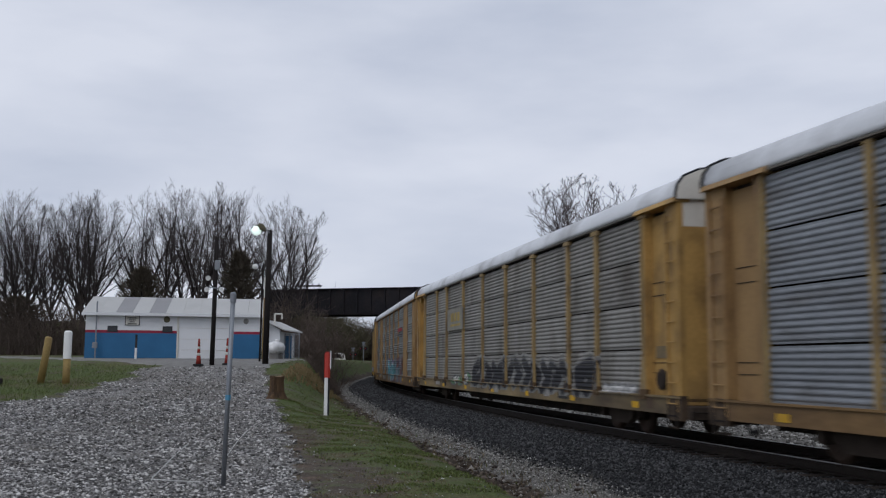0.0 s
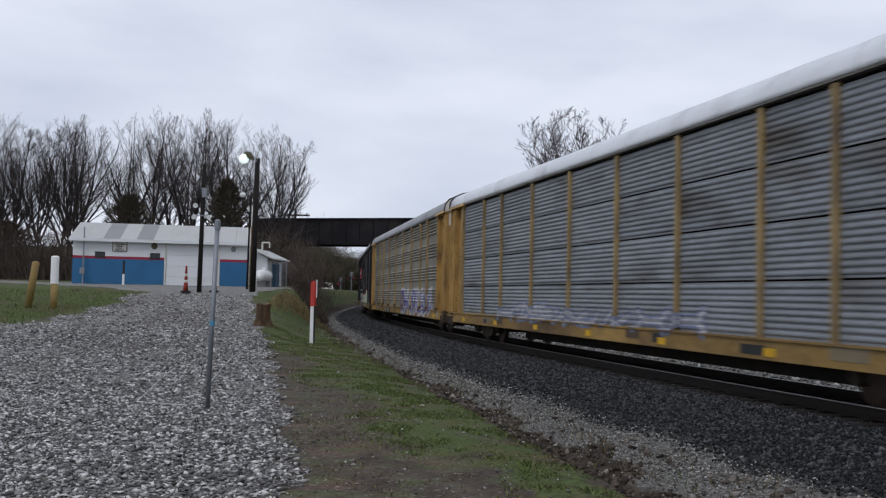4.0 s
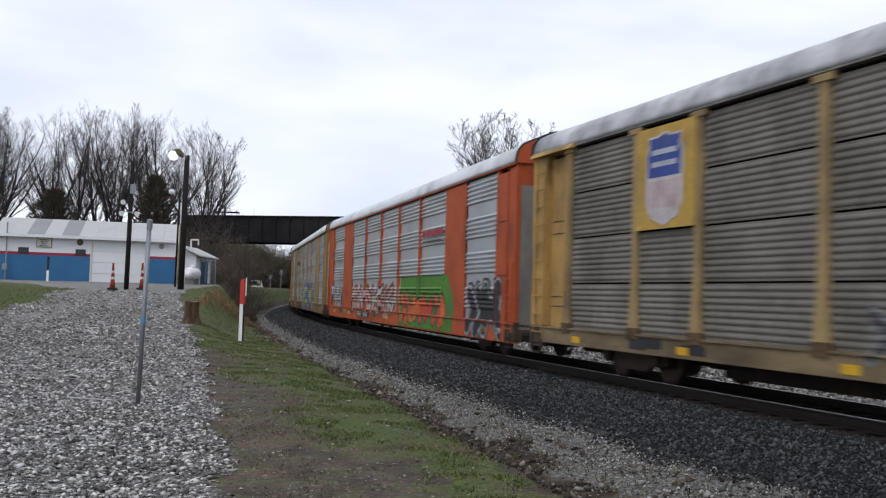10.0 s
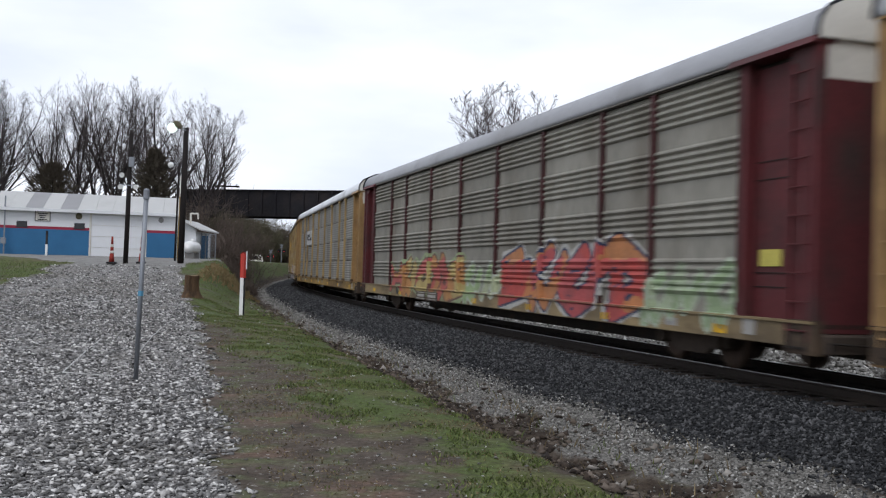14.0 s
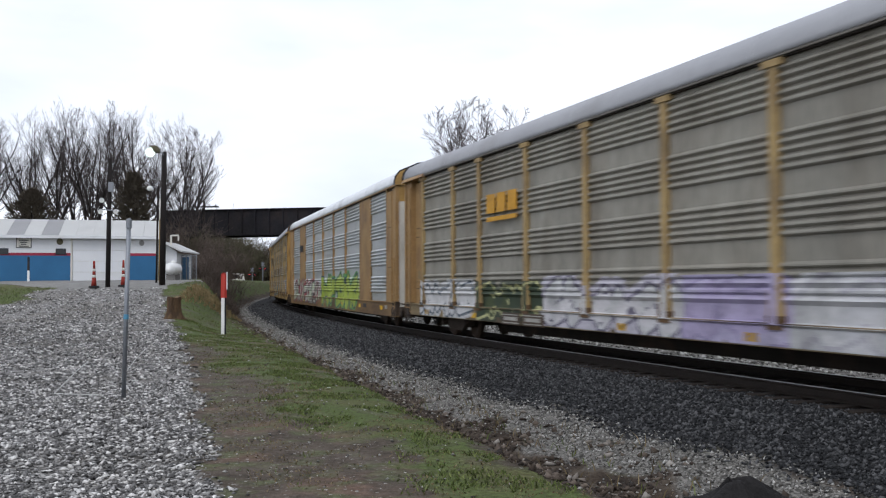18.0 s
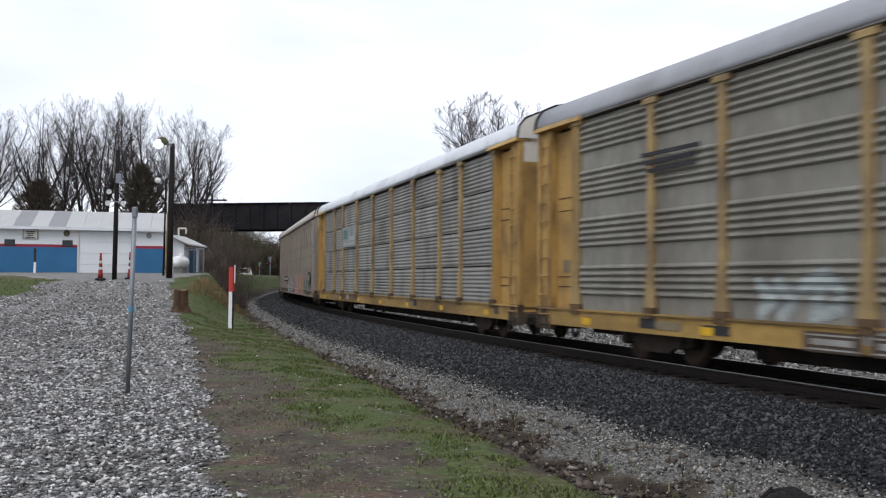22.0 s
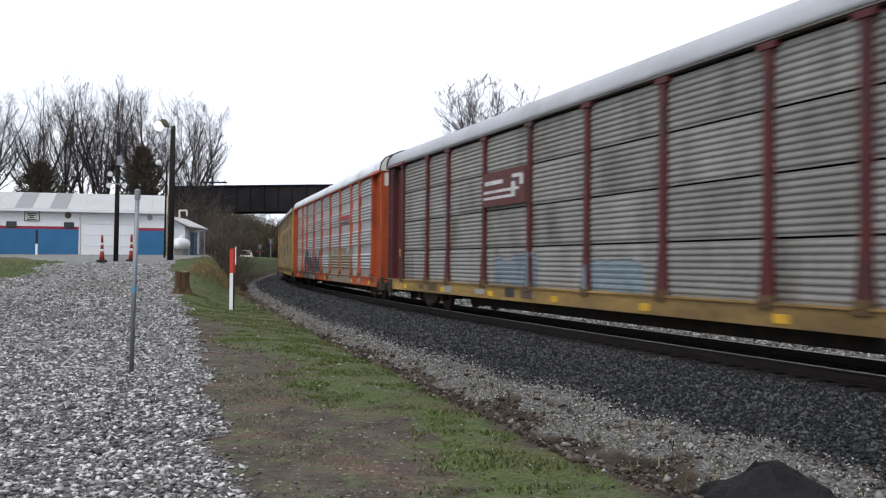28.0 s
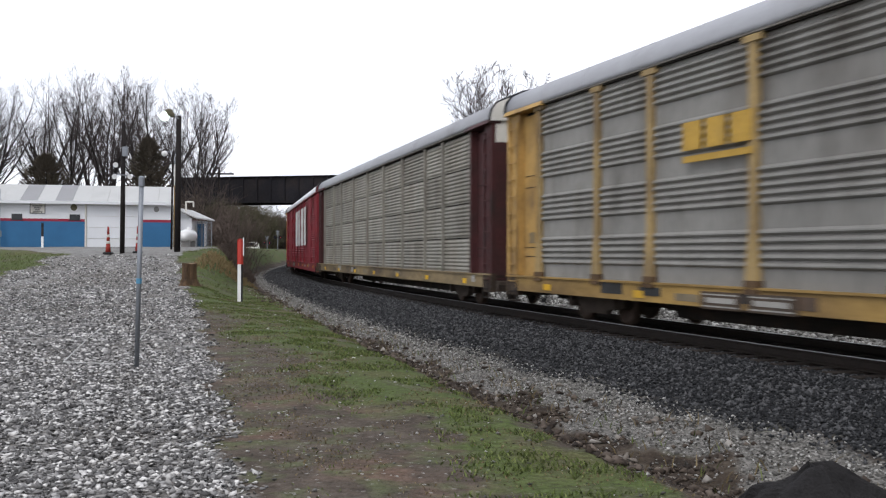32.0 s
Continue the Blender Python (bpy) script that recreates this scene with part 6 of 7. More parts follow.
    10: dict(label="grey auto carrier with golden posts and pale paint", wall="galv_dirty", trim="gold", sill="sill_pale", roof="roof_grey", kind="full", post="flared", door="white_paint", door_low="gold", paint=[(-11.9, -7.5, 0.57, 1.6, 4, [(0.48, 0.48, 0.48)], (0.06, 0.08, 0.1), (0.44, 0.44, 0.44), 0.2, 0.2), (-7.3, -3.5, 0.57, 1.55, 4, [(0.035, 0.05, 0.03), (0.05, 0.065, 0.03)], (0.4, 0.4, 0.2), (0.05, 0.06, 0.04), 0.2, 0.2), (-3.5, 2.0, 0.57, 1.65, 4, [(0.5, 0.49, 0.5), (0.46, 0.46, 0.46)], (0.12, 0.11, 0.15), (0.42, 0.4, 0.45), 0.22, 0.2), (1.9, 4.6, 0.57, 1.6, 2, [(0.33, 0.29, 0.42), (0.36, 0.33, 0.44)], (0.24, 0.21, 0.32), (0.33, 0.3, 0.42), 0.3, 0.25), (4.6, 9.3, 0.57, 1.6, 3, [(0.5, 0.5, 0.5), (0.46, 0.46, 0.47)], (0.36, 0.35, 0.38), (0.47, 0.47, 0.48), 0.3, 0.25)], plates=[(-6.5, -4.7, 2.95, 3.6, None, [(0.0, 0.28, 0.3, 1.0, (0.5, 0.26, 0.03)), (0.36, 0.64, 0.3, 1.0, (0.5, 0.26, 0.03)), (0.72, 1.0, 0.3, 1.0, (0.5, 0.26, 0.03)), (0.0, 1.0, 0.0, 0.16, (0.5, 0.26, 0.03))], "")]),
    11: dict(label="golden auto carrier with silver panels and lime paint", wall="galv_bright", trim="gold", sill="sill_gold", kind="wide", door="yellow", door_low="white_paint", paint=[(-11.8, -1.8, 0.55, 1.8, 7, [(0.36, 0.40, 0.30), (0.38, 0.36, 0.32)], (0.06, 0.055, 0.055), (0.24, 0.07, 0.075), 0.13), (-1.6, 7.4, 0.47, 2.05, 5, [(0.28, 0.35, 0.055), (0.31, 0.38, 0.075)], (0.04, 0.06, 0.08), (0.10, 0.25, 0.09), 0.27)], plates=[(-9.1, -8.2, 3.2, 3.55, None, [(0.0, 0.26, 0, 1, BLACK_P), (0.36, 0.62, 0, 1, BLACK_P), (0.72, 1, 0, 1, BLACK_P)], "")]),
    12: dict(label="grey auto carrier with yellow posts and faint paint", wall="galv_dirty", trim="yellow", sill="sill_yellow", roof="roof_grey", kind="full", post="flared", door="gold", door_low="gold", paint=[(9.0, 11.3, 0.8, 1.95, 2, [(0.27, 0.27, 0.28)], (0.2, 0.2, 0.21), None, 0.2), (-6.7, -4.9, 0.9, 1.75, 2, [(0.34, 0.37, 0.35)], (0.27, 0.29, 0.28), None, 0.07), (-4.1, 0.8, 0.6, 1.7, 4, [(0.14, 0.25, 0.25), (0.2, 0.27, 0.26)], (0.22, 0.23, 0.23), None, 0.16)], plates=[(-9.7, -8.0, 3.3, 3.75, None, [(0, 1, 0.6, 0.75, BLACK_P), (0.05, 0.9, 0.3, 0.45, BLACK_P), (0.1, 0.95, 0.0, 0.12, BLACK_P)], "")]),
    13: dict(label="grey auto carrier with yellow posts and a pale plate", wall="galv", trim="yellow", sill="sill_yellow", kind="rows", post="flared", door="white_paint", door_low="yellow", plates=[(-7.2, -4.44, 2.8, 3.64, (0.25, 0.28, 0.27), [(0.1, 0.4, 0.4, 0.85, (0.10, 0.17, 0.16)), (0.5, 0.9, 0.3, 0.5, (0.36, 0.37, 0.36)), (0.1, 0.9, 0.1, 0.2, (0.36, 0.37, 0.36))], "pale greenish plate")]),
    14: dict(label="beige smooth auto carrier with slotted vents", wall="beige", trim="beige", sill="beige", roof="roof_beige", kind="beige", door="white_paint", door_low="beige", paint=[(-4.9, 0.1, 0.5, 1.85, 4, [(0.42, 0.42, 0.43)], (0.06, 0.07, 0.08), (0.4, 0.36, 0.37), 0.17), (0.9, 4.3, 0.5, 1.8, 3, [(0.48, 0.22, 0.23)], (0.5, 0.36, 0.36), None, 0.22), (4.4, 7.4, 0.5, 1.9, 3, [(0.32, 0.2, 0.07)], (0.46, 0.3, 0.3), (0.4, 0.26, 0.24), 0.2), (7.5, 10.2, 0.5, 1.8, 3, [(0.09, 0.11, 0.085)], (0.14, 0.155, 0.12), None, 0.16)], plates=[(10.2, 11.5, 1.2, 1.85, (0.03, 0.05, 0.035), [(0.2, 0.8, 0.3, 0.75, (0.3, 0.29, 0.26)), (0.0, 0.9, 0.05, 0.2, (0.05, 0.14, 0.08))], "dark notice plate"), (-8.1, -7.15, 1.36, 1.66, BLACK_P, [(0.15, 0.85, 0.25, 0.75, WHITE)], "black patch with white marks"), (-7.0, -5.9, 1.36, 1.66, BLACK_P, [(0.1, 0.9, 0.25, 0.75, WHITE)], "black patch with white marks"), (-5.8, -4.8, 1.36, 1.66, BLACK_P, [(0.1, 0.9, 0.25, 0.75, WHITE)], "black patch with white marks")]),
    15: dict(label="grimy auto carrier with crimson ends and pink paint", wall="galv_brown", trim="red", posts="brown", sill="maroon", roof="roof_grey", kind="rows", paint=[(-10.4, 11.6, 0.5, 1.9, 12, [(0.30, 0.15, 0.18), (0.20, 0.11, 0.20), (0.30, 0.27, 0.16), (0.32, 0.29, 0.29)], (0.09, 0.06, 0.10), (0.22, 0.18, 0.18), 0.12)]),
    16: dict(label="grey auto carrier with maroon posts and yellow sill", wall="galv", trim="maroon", sill="sill_yellow", roof="roof_mid", kind="rows", post="flared", door="white_paint", door_low="maroon", paint=[(-3.6, -1.0, 0.9, 1.7, 2, [(0.15, 0.185, 0.215)], (0.16, 0.19, 0.21), None, 0.22), (1.2, 3.6, 0.9, 1.7, 2, [(0.17, 0.22, 0.24)], (0.17, 0.22, 0.24), None, 0.2)], plates=[(-4.3, -1.52, 2.8, 3.64, (0.10, 0.03, 0.028), [(0.05, 0.7, 0.2, 0.28, WHITE), (0.05, 0.86, 0.38, 0.46, WHITE), (0.70, 0.78, 0.2, 0.62, WHITE), (0.72, 0.92, 0.72, 0.82, WHITE), (0.88, 0.95, 0.5, 0.78, WHITE), (0.08, 0.5, 0.62, 0.74, WHITE)], "maroon plate with white marks")]),
    17: dict(label="silver auto carrier with orange posts and ends", wall="galv_bright", trim="orange", sill="orange", kind="full", post="flared", door="white_paint", door_low="orange", paint=[(-8.6, -2.2, 0.57, 2.0, 4, [(0.045, 0.045, 0.05), (0.06, 0.06, 0.065)], (0.12, 0.12, 0.125), (0.05, 0.05, 0.055), 0.25, 0.12), (1.2, 7.6, 0.57, 2.05, 4, [(0.20, 0.17, 0.12), (0.22, 0.185, 0.13)], (0.27, 0.23, 0.17), (0.20, 0.17, 0.12), 0.32, 0.3)], plates=[(4.8, 7.1, 3.05, 3.42, None, word(8, 0.42, 0.92, (0.38, 0.06, 0.06)) + [(0.0, 0.95, 0.0, 0.16, (0.08, 0.05, 0.06))], "")]),
    18: dict(label="grey auto carrier with yellow posts and orange plate", wall="galv", trim="yellow", sill="sill_yellow", roof="roof_grey", kind="full", post="flared", door="white_paint", door_low="yellow", plates=[(-6.1, -4.3, 2.85, 3.5, None, [(0.0, 0.28, 0.3, 1.0, (0.44, 0.27, 0.05)), (0.36, 0.64, 0.3, 1.0, (0.44, 0.27, 0.05)), (0.72, 1.0, 0.3, 1.0, (0.44, 0.27, 0.05)), (0.0, 1.0, 0.0, 0.16, (0.44, 0.27, 0.05))], "")]),
    19: dict(label="grimy grey auto carrier with maroon ends", wall="galv_dirty", trim="brown", sill="sill_pale", posts="galv_dirty", roof="roof_grey", kind="rows", door="white_paint", door_low="brown"),
    20: dict(label="crimson auto carrier with large white letters", wall="red", trim="red", sill="red", kind="wide", plates=[(-2.5, 6.5, 1.9, 4.2, None, [(0.0, 0.2, 0.0, 1.0, WHITE), (0.3, 0.42, 0.0, 1.0, WHITE), (0.55, 0.75, 0.0, 1.0, WHITE), (0.85, 1.0, 0.0, 1.0, WHITE)], "")]),
    21: dict(label="grey auto carrier with yellow ends", wall="galv", trim="yellow", sill="sill_yellow", kind="rows"),
    22: dict(label="grey auto carrier with golden posts", wall="galv_dirty", trim="gold", sill="sill_gold", kind="full"),
}


def shield(car, x, z, w, h):
    """A painted shield: a white edge, blue head with pale bars, and pale stripes below."""
    rim = [(-0.5, 0.30), (-0.42, 0.40), (-0.46, 0.5), (-0.2, 0.5), (0.0, 0.54), (0.2, 0.5), (0.46, 0.5), (0.42, 0.40), (0.5, 0.30), (0.5, -0.28), (0.38, -0.44), (0.0, -0.54), (-0.38, -0.44), (-0.5, -0.28)]
    n = len(rim)

    def slab(pts, y0, y1):
        m = len(pts)
        return Geo().add([(x + u * w, -HALF - y, z + v * h) for y in (y0, y1) for u, v in pts], [tuple(range(m))[::-1], tuple(range(m, 2 * m))] + [(i, (i + 1) % m, m + (i + 1) % m, m + i) for i in range(m)])

    o = part("shield", slab(rim, 0.036, 0.042), spray((0.50, 0.46, 0.45)), car, "white and blue painted shield")
    head = [(u * 0.92, v * 0.95) for u, v in rim[:9]] + [(0.44, 0.02), (-0.44, 0.02)]
    part("head", slab(head, 0.042, 0.046), spray((0.045, 0.075, 0.27)), o)
    for a, b in ((0.14, 0.20), (0.28, 0.34)):
        part("mark", slab([(-0.34, a), (0.34, a), (0.34, b), (-0.34, b)], 0.046, 0.05), spray((0.42, 0.43, 0.48)), o)
    for q in range(6):
        u = -0.36 + q * 0.144
        part("stripe", slab([(u - 0.03, -0.34), (u + 0.03, -0.34), (u + 0.03, -0.02), (u - 0.03, -0.02)], 0.042, 0.046), spray((0.42, 0.27, 0.27)), o)


for k, spec in SPECS.items():
    if spec.get("kind") in ("wide", "full"):
        spec["plates"] = list(spec.get("plates", ())) + NUMBER_BOARDS
    CARS[k] = autorack(k, **spec)
shield(CARS[5], -8.3, 3.58, 1.15, 1.5)


# ---- loose stones, rubble and grass ----
def islands(name, low, mid_, high):
    m = bpy.data.materials.new(name)
    m.use_nodes = True
    n, l = m.node_tree.nodes, m.node_tree.links
    b = n["Principled BSDF"]
    b.inputs["Roughness"].default_value = 0.9
    b.inputs["Specular IOR Level"].default_value = 0.25
    g, r = n.new("ShaderNodeNewGeometry"), n.new("ShaderNodeValToRGB")
    r.color_ramp.elements.new(0.55)
    for e, (p, c) in zip(r.color_ramp.elements, ((0.0, low), (0.55, mid_), (1.0, high))):
        e.position, e.color = p, (*c, 1)
    l.new(g.outputs["Random Per Island"], r.inputs["Fac"])
    t = n.new("ShaderNodeTexNoise")
    t.inputs["Scale"].default_value = 30.0
    x = n.new("ShaderNodeMix")
    x.data_type, x.blend_type = "RGBA", "MULTIPLY"
    x.inputs["Factor"].default_value = 0.5
    l.new(r.outputs["Color"], x.inputs["A"])
    l.new(t.outputs["Color"], x.inputs["B"])
    l.new(r.outputs["Color"], b.inputs["Base Color"])
    return m


def scatter_stones(name, X, Y, size, material, label, category, flat=0.6, seed=1):
    """Small angular stones, each a rough eight-sided lump, in one mesh."""
    r = np.random.RandomState(seed)
    n = len(X)
    base = np.array([(1, 0, 0), (0, 1, 0), (-1, 0, 0), (0, -1, 0), (0, 0, 1), (0, 0, -1)], float)
    V = base[None] * (0.65 + 0.7 * r.rand(n, 6, 1)) + 0.25 * r.randn(n, 6, 3)
    S = np.asarray(size)[:, None, None] * np.stack([0.7 + 0.6 * r.rand(n), 0.6 + 0.5 * r.rand(n), flat * (0.6 + 0.6 * r.rand(n))], 1)[:, None, :]
    V = V * S
    a, b = r.rand(n) * 6.283, r.randn(n) * 0.5
    ca, sa, cb, sb = np.cos(a)[:, None], np.sin(a)[:, None], np.cos(b)[:, None], np.sin(b)[:, None]
    x, y, z = V[..., 0], V[..., 1], V[..., 2]
    y, z = y * cb - z * sb, y * sb + z * cb
    x, y = x * ca - y * sa, x * sa + y * ca
    Z = surface(X, Y) + 0.003
    V = np.stack([x + X[:, None], y + Y[:, None], z + Z[:, None] + np.asarray(size)[:, None] * 0.25], -1).reshape(-1, 3)
    F = np.array([(0, 1, 4), (1, 2, 4), (2, 3, 4), (3, 0, 4), (1, 0, 5), (2, 1, 5), (3, 2, 5), (0, 3, 5)])
    F = (F[None] + 6 * np.arange(n)[:, None, None]).reshape(-1, 3)
    me = bpy.data.meshes.new(name)
    me.vertices.add(len(V))
    me.vertices.foreach_set("co", V.ravel().astype(np.float32))
    me.loops.add(F.size)
    me.loops.foreach_set("vertex_index", F.ravel().astype(np.int32))
    me.polygons.add(len(F))
    me.polygons.foreach_set("loop_start", np.arange(0, F.size, 3, dtype=np.int32))
    me.update(calc_edges=True)
    me.materials.append(material)
    return tagged(new(name, me), label, category, kind="stuff")


def along(rs, n, s0, s1, d0, d1):
    s = rs.uniform(s0, s1, n)
    d = rs.uniform(d0, d1, n)
    h = HEAD0 + s / RADIUS
    return CX - (RADIUS + d) * np.cos(h), CY + (RADIUS + d) * np.sin(h)


def clumped(X, Y, cut, scale=1.1):
    v = np.array([noise.noise((x * scale, y * scale, 9.0)) + 0.5 * noise.noise((x * scale * 3, y * scale * 3, 2.0)) for x, y in zip(X, Y)])
    return v > cut


rs = np.random.RandomState(4)
GRAVEL = islands("loose_gravel", (0.05, 0.048, 0.047), (0.20, 0.195, 0.188), (0.70, 0.68, 0.65))
BALLAST = islands("dark_ballast", (0.008, 0.0085, 0.0095), (0.027, 0.028, 0.0295), (0.11, 0.11, 0.112))
PALE = islands("pale_ballast", (0.04, 0.038, 0.034), (0.15, 0.145, 0.132), (0.48, 0.47, 0.44))
RUBBLE = islands("ditch_rubble", (0.04, 0.03, 0.024), (0.11, 0.088, 0.068), (0.32, 0.30, 0.27))
for y0, y1, n, a in ((4.5, 9.5, 17000, 0.029), (9.5, 16, 30000, 0.031), (16, 30, 36000, 0.038), (30, 47, 20000, 0.052)):
    Y = rs.uniform(y0, y1, n)
    X = rs.uniform(-0.62, 0.05, n) * Y - 0.8
    keep = drive_mask(X, Y) > rs.rand(n) * 0.9 + 0.05
    if y0 > 15:
        keep &= clumped(X, Y, -0.16, 0.5) | (rs.rand(n) < 0.35)
    X, Y = X[keep], Y[keep]
    scatter_stones("drive_gravel", X, Y, a * (0.5 + 0.9 * rs.rand(len(X)) ** 2), GRAVEL, "loose grey limestone gravel on the drive", "gravel", 0.42, seed=int(y0))
for s0, s1, n, a in ((-14, 2, 28000, 0.026), (2, 22, 26000, 0.032), (22, 70, 18000, 0.04)):
    X, Y = along(rs, n, s0, s1, 0.95, 3.55)
    fade = np.hypot(X - CX, Y - CY) - RADIUS < 2.85 + 0.75 * rs.rand(n)
    X, Y = X[fade], Y[fade]
    scatter_stones("track_ballast", X, Y, a * (0.5 + 0.9 * rs.rand(len(X))), BALLAST, "dark grey angular ballast beside the rails", "ballast", 0.8, seed=int(s0) + 60)
    X, Y = along(rs, n // 2, s0, s1, 2.95, 5.3)
    dd = np.hypot(X - CX, Y - CY) - RADIUS
    keep = (dd > 3.05 + 0.4 * rs.rand(n // 2)) & (warped((np.arctan2(Y - CY, CX - X) - HEAD0) * RADIUS, dd) < 3.95 + 0.9 * rs.rand(n // 2) ** 2)
    X, Y = X[keep], Y[keep]
    scatter_stones("pale_ballast", X, Y, a * (0.35 + 0.6 * rs.rand(len(X))), PALE, "pale grey ballast at the foot of the bank", "ballast", 0.8, seed=int(s0) + 90)
    X, Y = along(rs, n // 2, s0, s1, -18.0, -1.8)
    scatter_stones("pale_ballast", X, Y, a * 2.0 * (0.5 + 0.8 * rs.rand(n // 2)), PALE, "pale ballast beyond the rails", "ballast", 0.8, seed=int(s0) + 120)
X, Y = along(rs, 2600, -14, 30, 3.7, 5.75)
scatter_stones("ditch_rubble", X, Y, 0.016 + 0.06 * rs.rand(2600) ** 4, RUBBLE, "broken stones and clods in the shallow ditch", "rubble", 0.7, seed=7)
X, Y = along(rs, 2600, -13, 16, 6.2, 9.6)
scatter_stones("scattered_pebbles", X, Y, 0.006 + 0.024 * rs.rand(2600) ** 6, PALE, "scattered pale pebbles on bare dirt", "pebbles", 0.5, seed=8)


def clod(x, y, wide, tall, label, material, seed):
    """A low broken lump with a lopsided, pitted surface."""
    g = Geo()
    n = 30
    rr = []
    for j in range(13):
        u = j / 12
        ring = []
        for i in range(n):
            a = 2 * math.pi * i / n
            ca, sa = math.cos(a), math.sin(a)
            edge = 1 + 0.35 * noise.noise((ca * 1.4, sa * 1.4, seed)) + 0.16 * noise.noise((ca * 5, sa * 5, seed + u * 4))
            px, py = x + wide * ca * (1 - u) * edge - 0.12 * u, y + wide * 0.75 * sa * (1 - u) * edge
            rise = (1 - (1 - u) ** 1.7) * (0.8 + 0.3 * noise.noise((ca + seed, sa, u * 2)))
            ring.append((px, py, h1(px, py) - 0.05 + tall * rise + 0.035 * noise.noise((px * 9, py * 9, seed))))
        rr.append(ring)
    g.rings(rr)
    solo("clod", g, material, label, "clod")


CLOD = mat("dark_asphalt_lump", (0.019, 0.018, 0.018), 0.95, 0.0, 0.35, 5.0, 0.7, 40)
clod(3.1, 8.55, 0.78, -0.04 - h1(2.95, 8.35), "dark lump of asphalt beside the ditch", CLOD, 3)
DIRT_LUMPS = islands("earth_clods", (0.02, 0.015, 0.012), (0.055, 0.041, 0.031), (0.16, 0.13, 0.105))
X, Y = along(rs, 42000, -14, 34, 3.7, 6.7)
keep = clumped(X, Y, -0.12, 1.6) & (zones(X, Y)[3] > 0.4)
X, Y = X[keep], Y[keep]
scatter_stones("earth_clods", X, Y, 0.010 + 0.055 * rs.rand(len(X)) ** 4, DIRT_LUMPS, "dark crumbled earth clods along the ditch", "earth", 0.7, seed=17)


def blades(name, X, Y, tall, material, label, seed):
    """Grass blades, each one a bent pair of triangles, in one mesh."""
    r = np.random.RandomState(seed)
    n = len(X)
    a = r.rand(n) * 6.283
    t = tall * (0.4 + 0.9 * r.rand(n))
    lean = t * (0.3 + 0.9 * r.rand(n))
    wx = 0.006 + 0.004 * r.rand(n)
    Z = surface(X, Y) - 0.01
    ux, uy = np.cos(a), np.sin(a)
    b = r.rand(n) * 6.283
    P = np.stack([np.stack([X - ux * wx, Y - uy * wx, Z], 1), np.stack([X + ux * wx, Y + uy * wx, Z], 1), np.stack([X + np.cos(b) * lean * 0.35 + ux * wx * 0.7, Y + np.sin(b) * lean * 0.35 + uy * wx * 0.7, Z + t * 0.6], 1), np.stack([X + np.cos(b) * lean * 0.35 - ux * wx * 0.7, Y + np.sin(b) * lean * 0.35 - uy * wx * 0.7, Z + t * 0.6], 1), np.stack([X + np.cos(b) * lean, Y + np.sin(b) * lean, Z + t], 1)], 1).reshape(-1, 3)
    o = 5 * np.arange(n)[:, None]
    T = np.concatenate([o + np.array([[0, 1, 2]]), o + np.array([[0, 2, 3]]), o + np.array([[3, 2, 4]])])
    me = bpy.data.meshes.new(name)
    me.vertices.add(len(P))
    me.vertices.foreach_set("co", P.ravel().astype(np.float32))
    me.loops.add(T.size)
    me.loops.foreach_set("vertex_index", T.ravel().astype(np.int32))
    me.polygons.add(len(T))
    me.polygons.foreach_set("loop_start", np.arange(0, T.size, 3, dtype=np.int32))
    me.update(calc_edges=True)
    me.materials.append(material)
    return tagged(new(name, me), label, "grass", kind="stuff")


GREEN = islands("green_grass_blades", (0.046, 0.055, 0.018), (0.085, 0.118, 0.029), (0.165, 0.19, 0.065))
STRAW = islands("straw_grass_blades", (0.06, 0.045, 0.024), (0.13, 0.10, 0.05), (0.24, 0.19, 0.11))


for s0, s1, d0, d1, n, t in ((-14, 4, 5.7, 8.8, 60000, 0.042), (4, 20, 5.2, 8.4, 40000, 0.042), (20, 45, 4.6, 12.0, 18000, 0.08)):
    X, Y = along(rs, n, s0, s1, d0, d1)
    keep = (drive_mask(X, Y) < 0.5) & clumped(X, Y, 0.07) & (zones(X, Y)[4] > 0.12 + 0.5 * rs.rand(n))
    blades("grass", X[keep], Y[keep], t, GREEN, "short spring grass on the bank", int(s0) + 50)
    X, Y = along(rs, n // 2, s0, s1, d0 - 0.1, d1 + 0.3)
    keep = (drive_mask(X, Y) < 0.5) & clumped(X, Y, 0.0, 0.8)
    blades("dry_grass", X[keep], Y[keep], t * 0.6, STRAW, "dry straw grass on the bank", int(s0) + 70)
n = 18000
X, Y = rs.uniform(-30, -17.5, n), rs.uniform(30, 47, n)
keep = drive_mask(X, Y) < 0.4
blades("grass", X[keep], Y[keep], 0.12, GREEN, "short spring grass beside the drive", 5)

X, Y = along(rs, 2600, -14, 30, 3.7, 5.7)
keep = clumped(X, Y, 0.1, 2.2)
blades("weeds", X[keep], Y[keep], 0.16, STRAW, "dry weeds standing in the ditch", 33)
X, Y = along(rs, 2200, -14, 26, 3.8, 5.8)
keep = clumped(X, Y, 0.28, 2.6)
blades("weeds", X[keep], Y[keep], 0.12, GREEN, "green weeds sprouting in the ditch", 34)

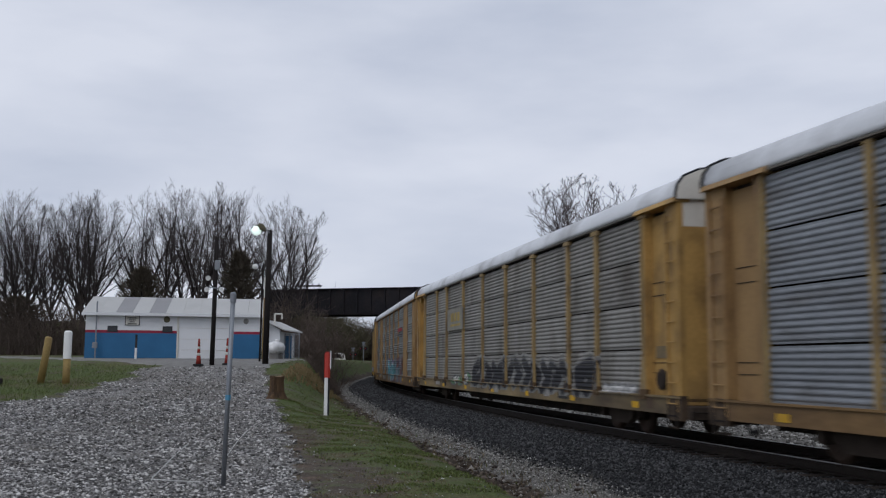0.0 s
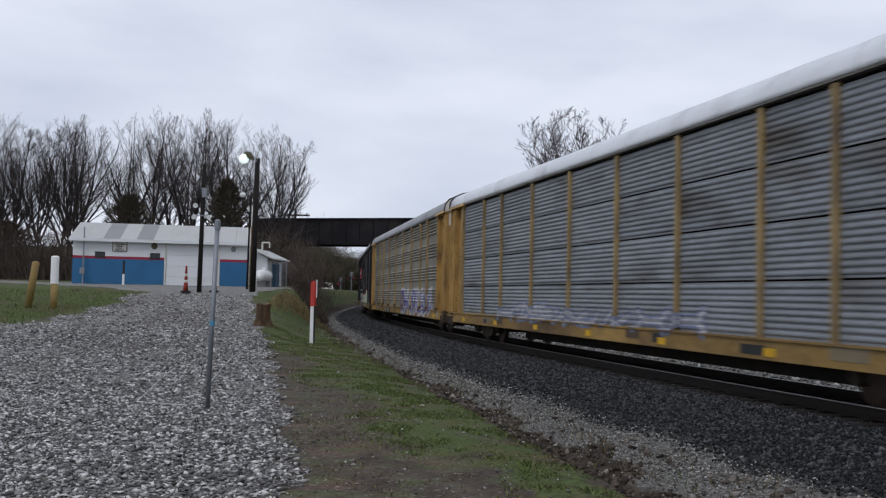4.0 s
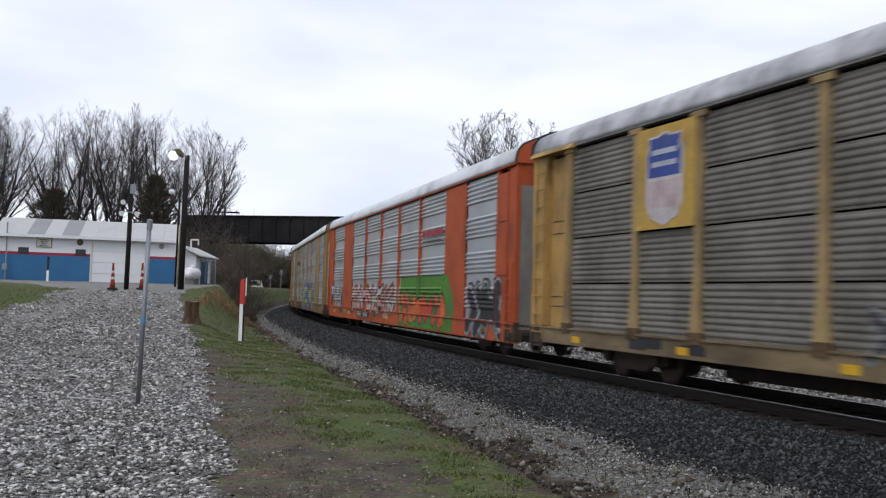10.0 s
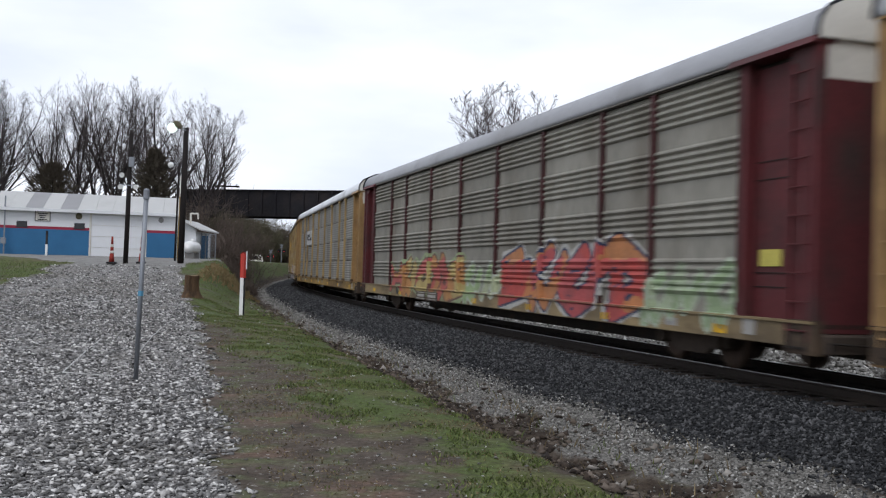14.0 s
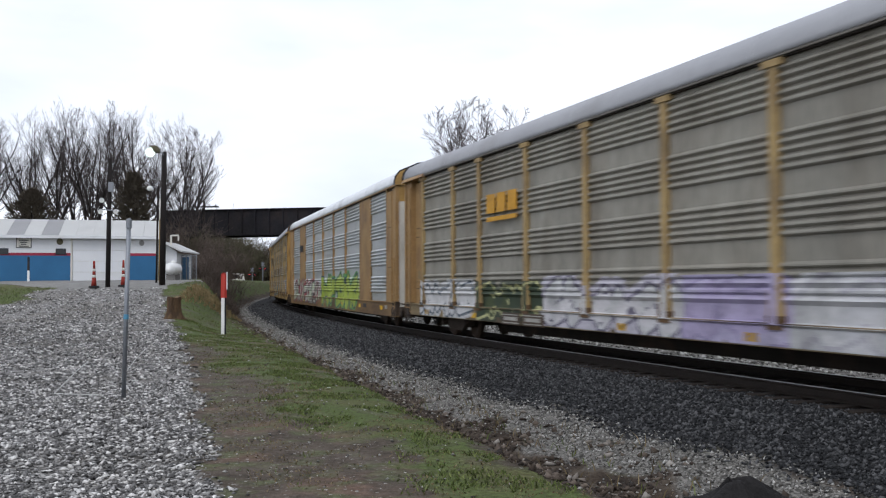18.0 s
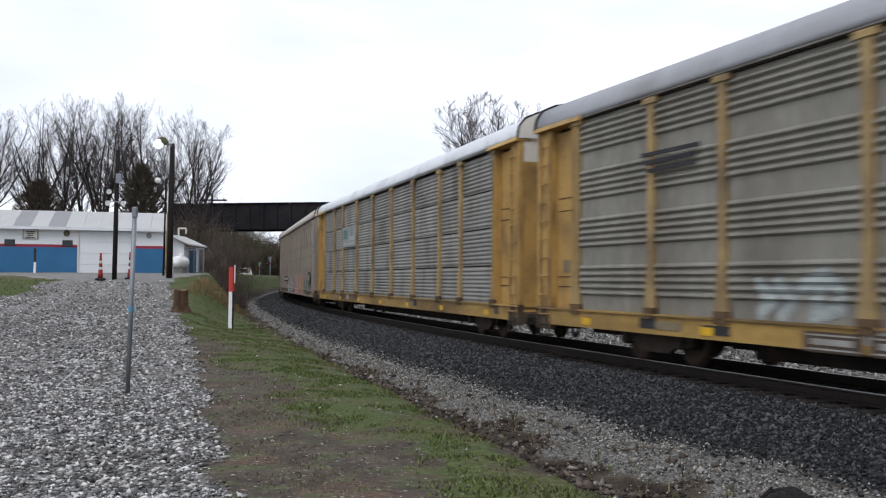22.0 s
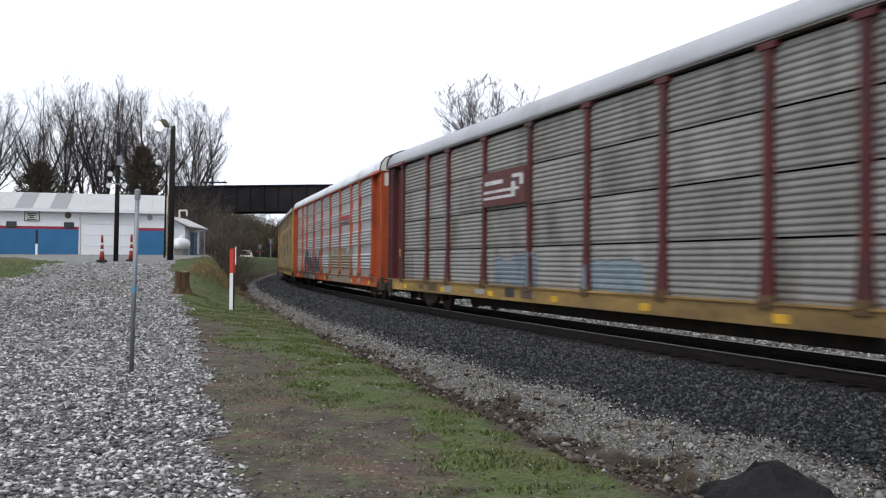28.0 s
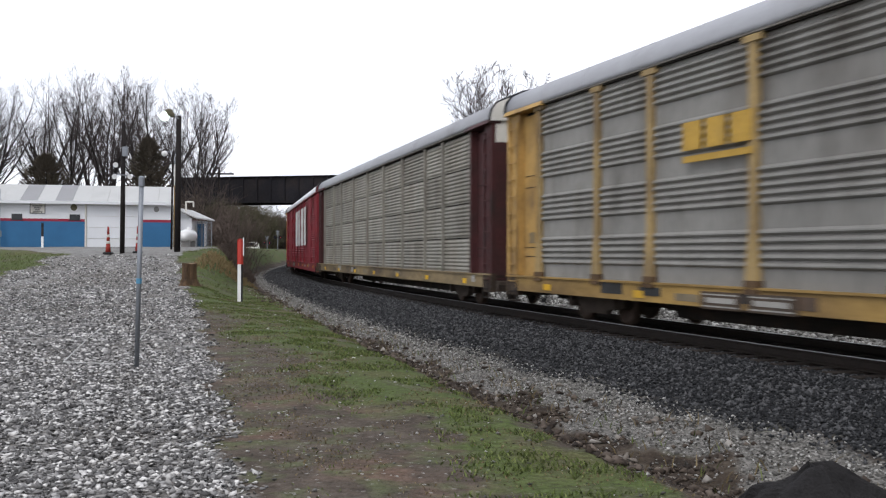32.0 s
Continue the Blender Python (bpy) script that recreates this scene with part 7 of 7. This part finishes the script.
X, Y = along(rs, 5000, -13, 12, 7.2, 9.2)
keep = (drive_mask(X, Y) < 0.3) & clumped(X, Y, 0.18, 1.5)
blades("sparse_grass", X[keep], Y[keep], 0.03, GREEN, "sparse short grass on bare dirt", 35)

# pale cords lying on the gravel
cord = mat("pale_cord", (0.5, 0.5, 0.48), 0.7)
for pts in (((-4.55, 14.1), (-5.35, 14.35), (-5.75, 15.9), (-6.25, 17.9), (-6.74, 20.0)), ((-4.3, 14.6), (-5.0, 16.5), (-5.42, 18.3), (-6.0, 20.9), (-6.5, 23.4))):
    g = Geo()
    for (xa, ya), (xb, yb) in zip(pts, pts[1:]):
        g.tube((xa, ya, h1(xa, ya) + 0.02), (xb, yb, h1(xb, yb) + 0.02), 0.008, 0.008, 6)
    solo("cord", g, cord, "thin pale cord lying on the gravel", "cord", "cords on the gravel")


def car_pose(k, t):
    """Pose of car k at t seconds: it stands on its two trucks."""
    mid = (gap_at(k) + gap_at(k + 1)) / 2 - SPEED * t
    xa, ya, _ = track_xy(mid - 10.05)
    xb, yb, _ = track_xy(mid + 10.05)
    za, zb = track_z(mid - 10.05), track_z(mid + 10.05)
    fwd = Vector((xa - xb, ya - yb, za - zb)).normalized()
    left = Vector((0, 0, 1)).cross(fwd).normalized()
    up = fwd.cross(left)
    m = Matrix((fwd, left, up)).transposed().to_4x4()
    m.translation = ((xa + xb) / 2, (ya + yb) / 2, (za + zb) / 2)
    return m


def motions():
    for k, car in CARS.items():
        walk(car, [(t * 0.5, car_pose(k, t * 0.5)) for t in range(65)])
    # wheels roll while their car is within sight of the drive
    for w, k, x in WHEEL_SETS:
        mid = (gap_at(k) + gap_at(k + 1)) / 2
        seen = [t for t in range(0, 32 * FPS + 1) if -22 < mid - x - SPEED * t / FPS < 75]
        base = w.location.copy()
        rows = [(t / FPS, Matrix.Translation(base) @ Matrix.Rotation(SPEED * t / FPS / 0.42, 4, "Y")) for t in seen]
        if not rows:
            continue
        if rows[0][0] > 0:
            rows.insert(0, (0.0, rows[0][1]))
        if rows[-1][0] < 32:
            rows.append((32.0, rows[-1][1]))
        walk(w, rows)


motions()
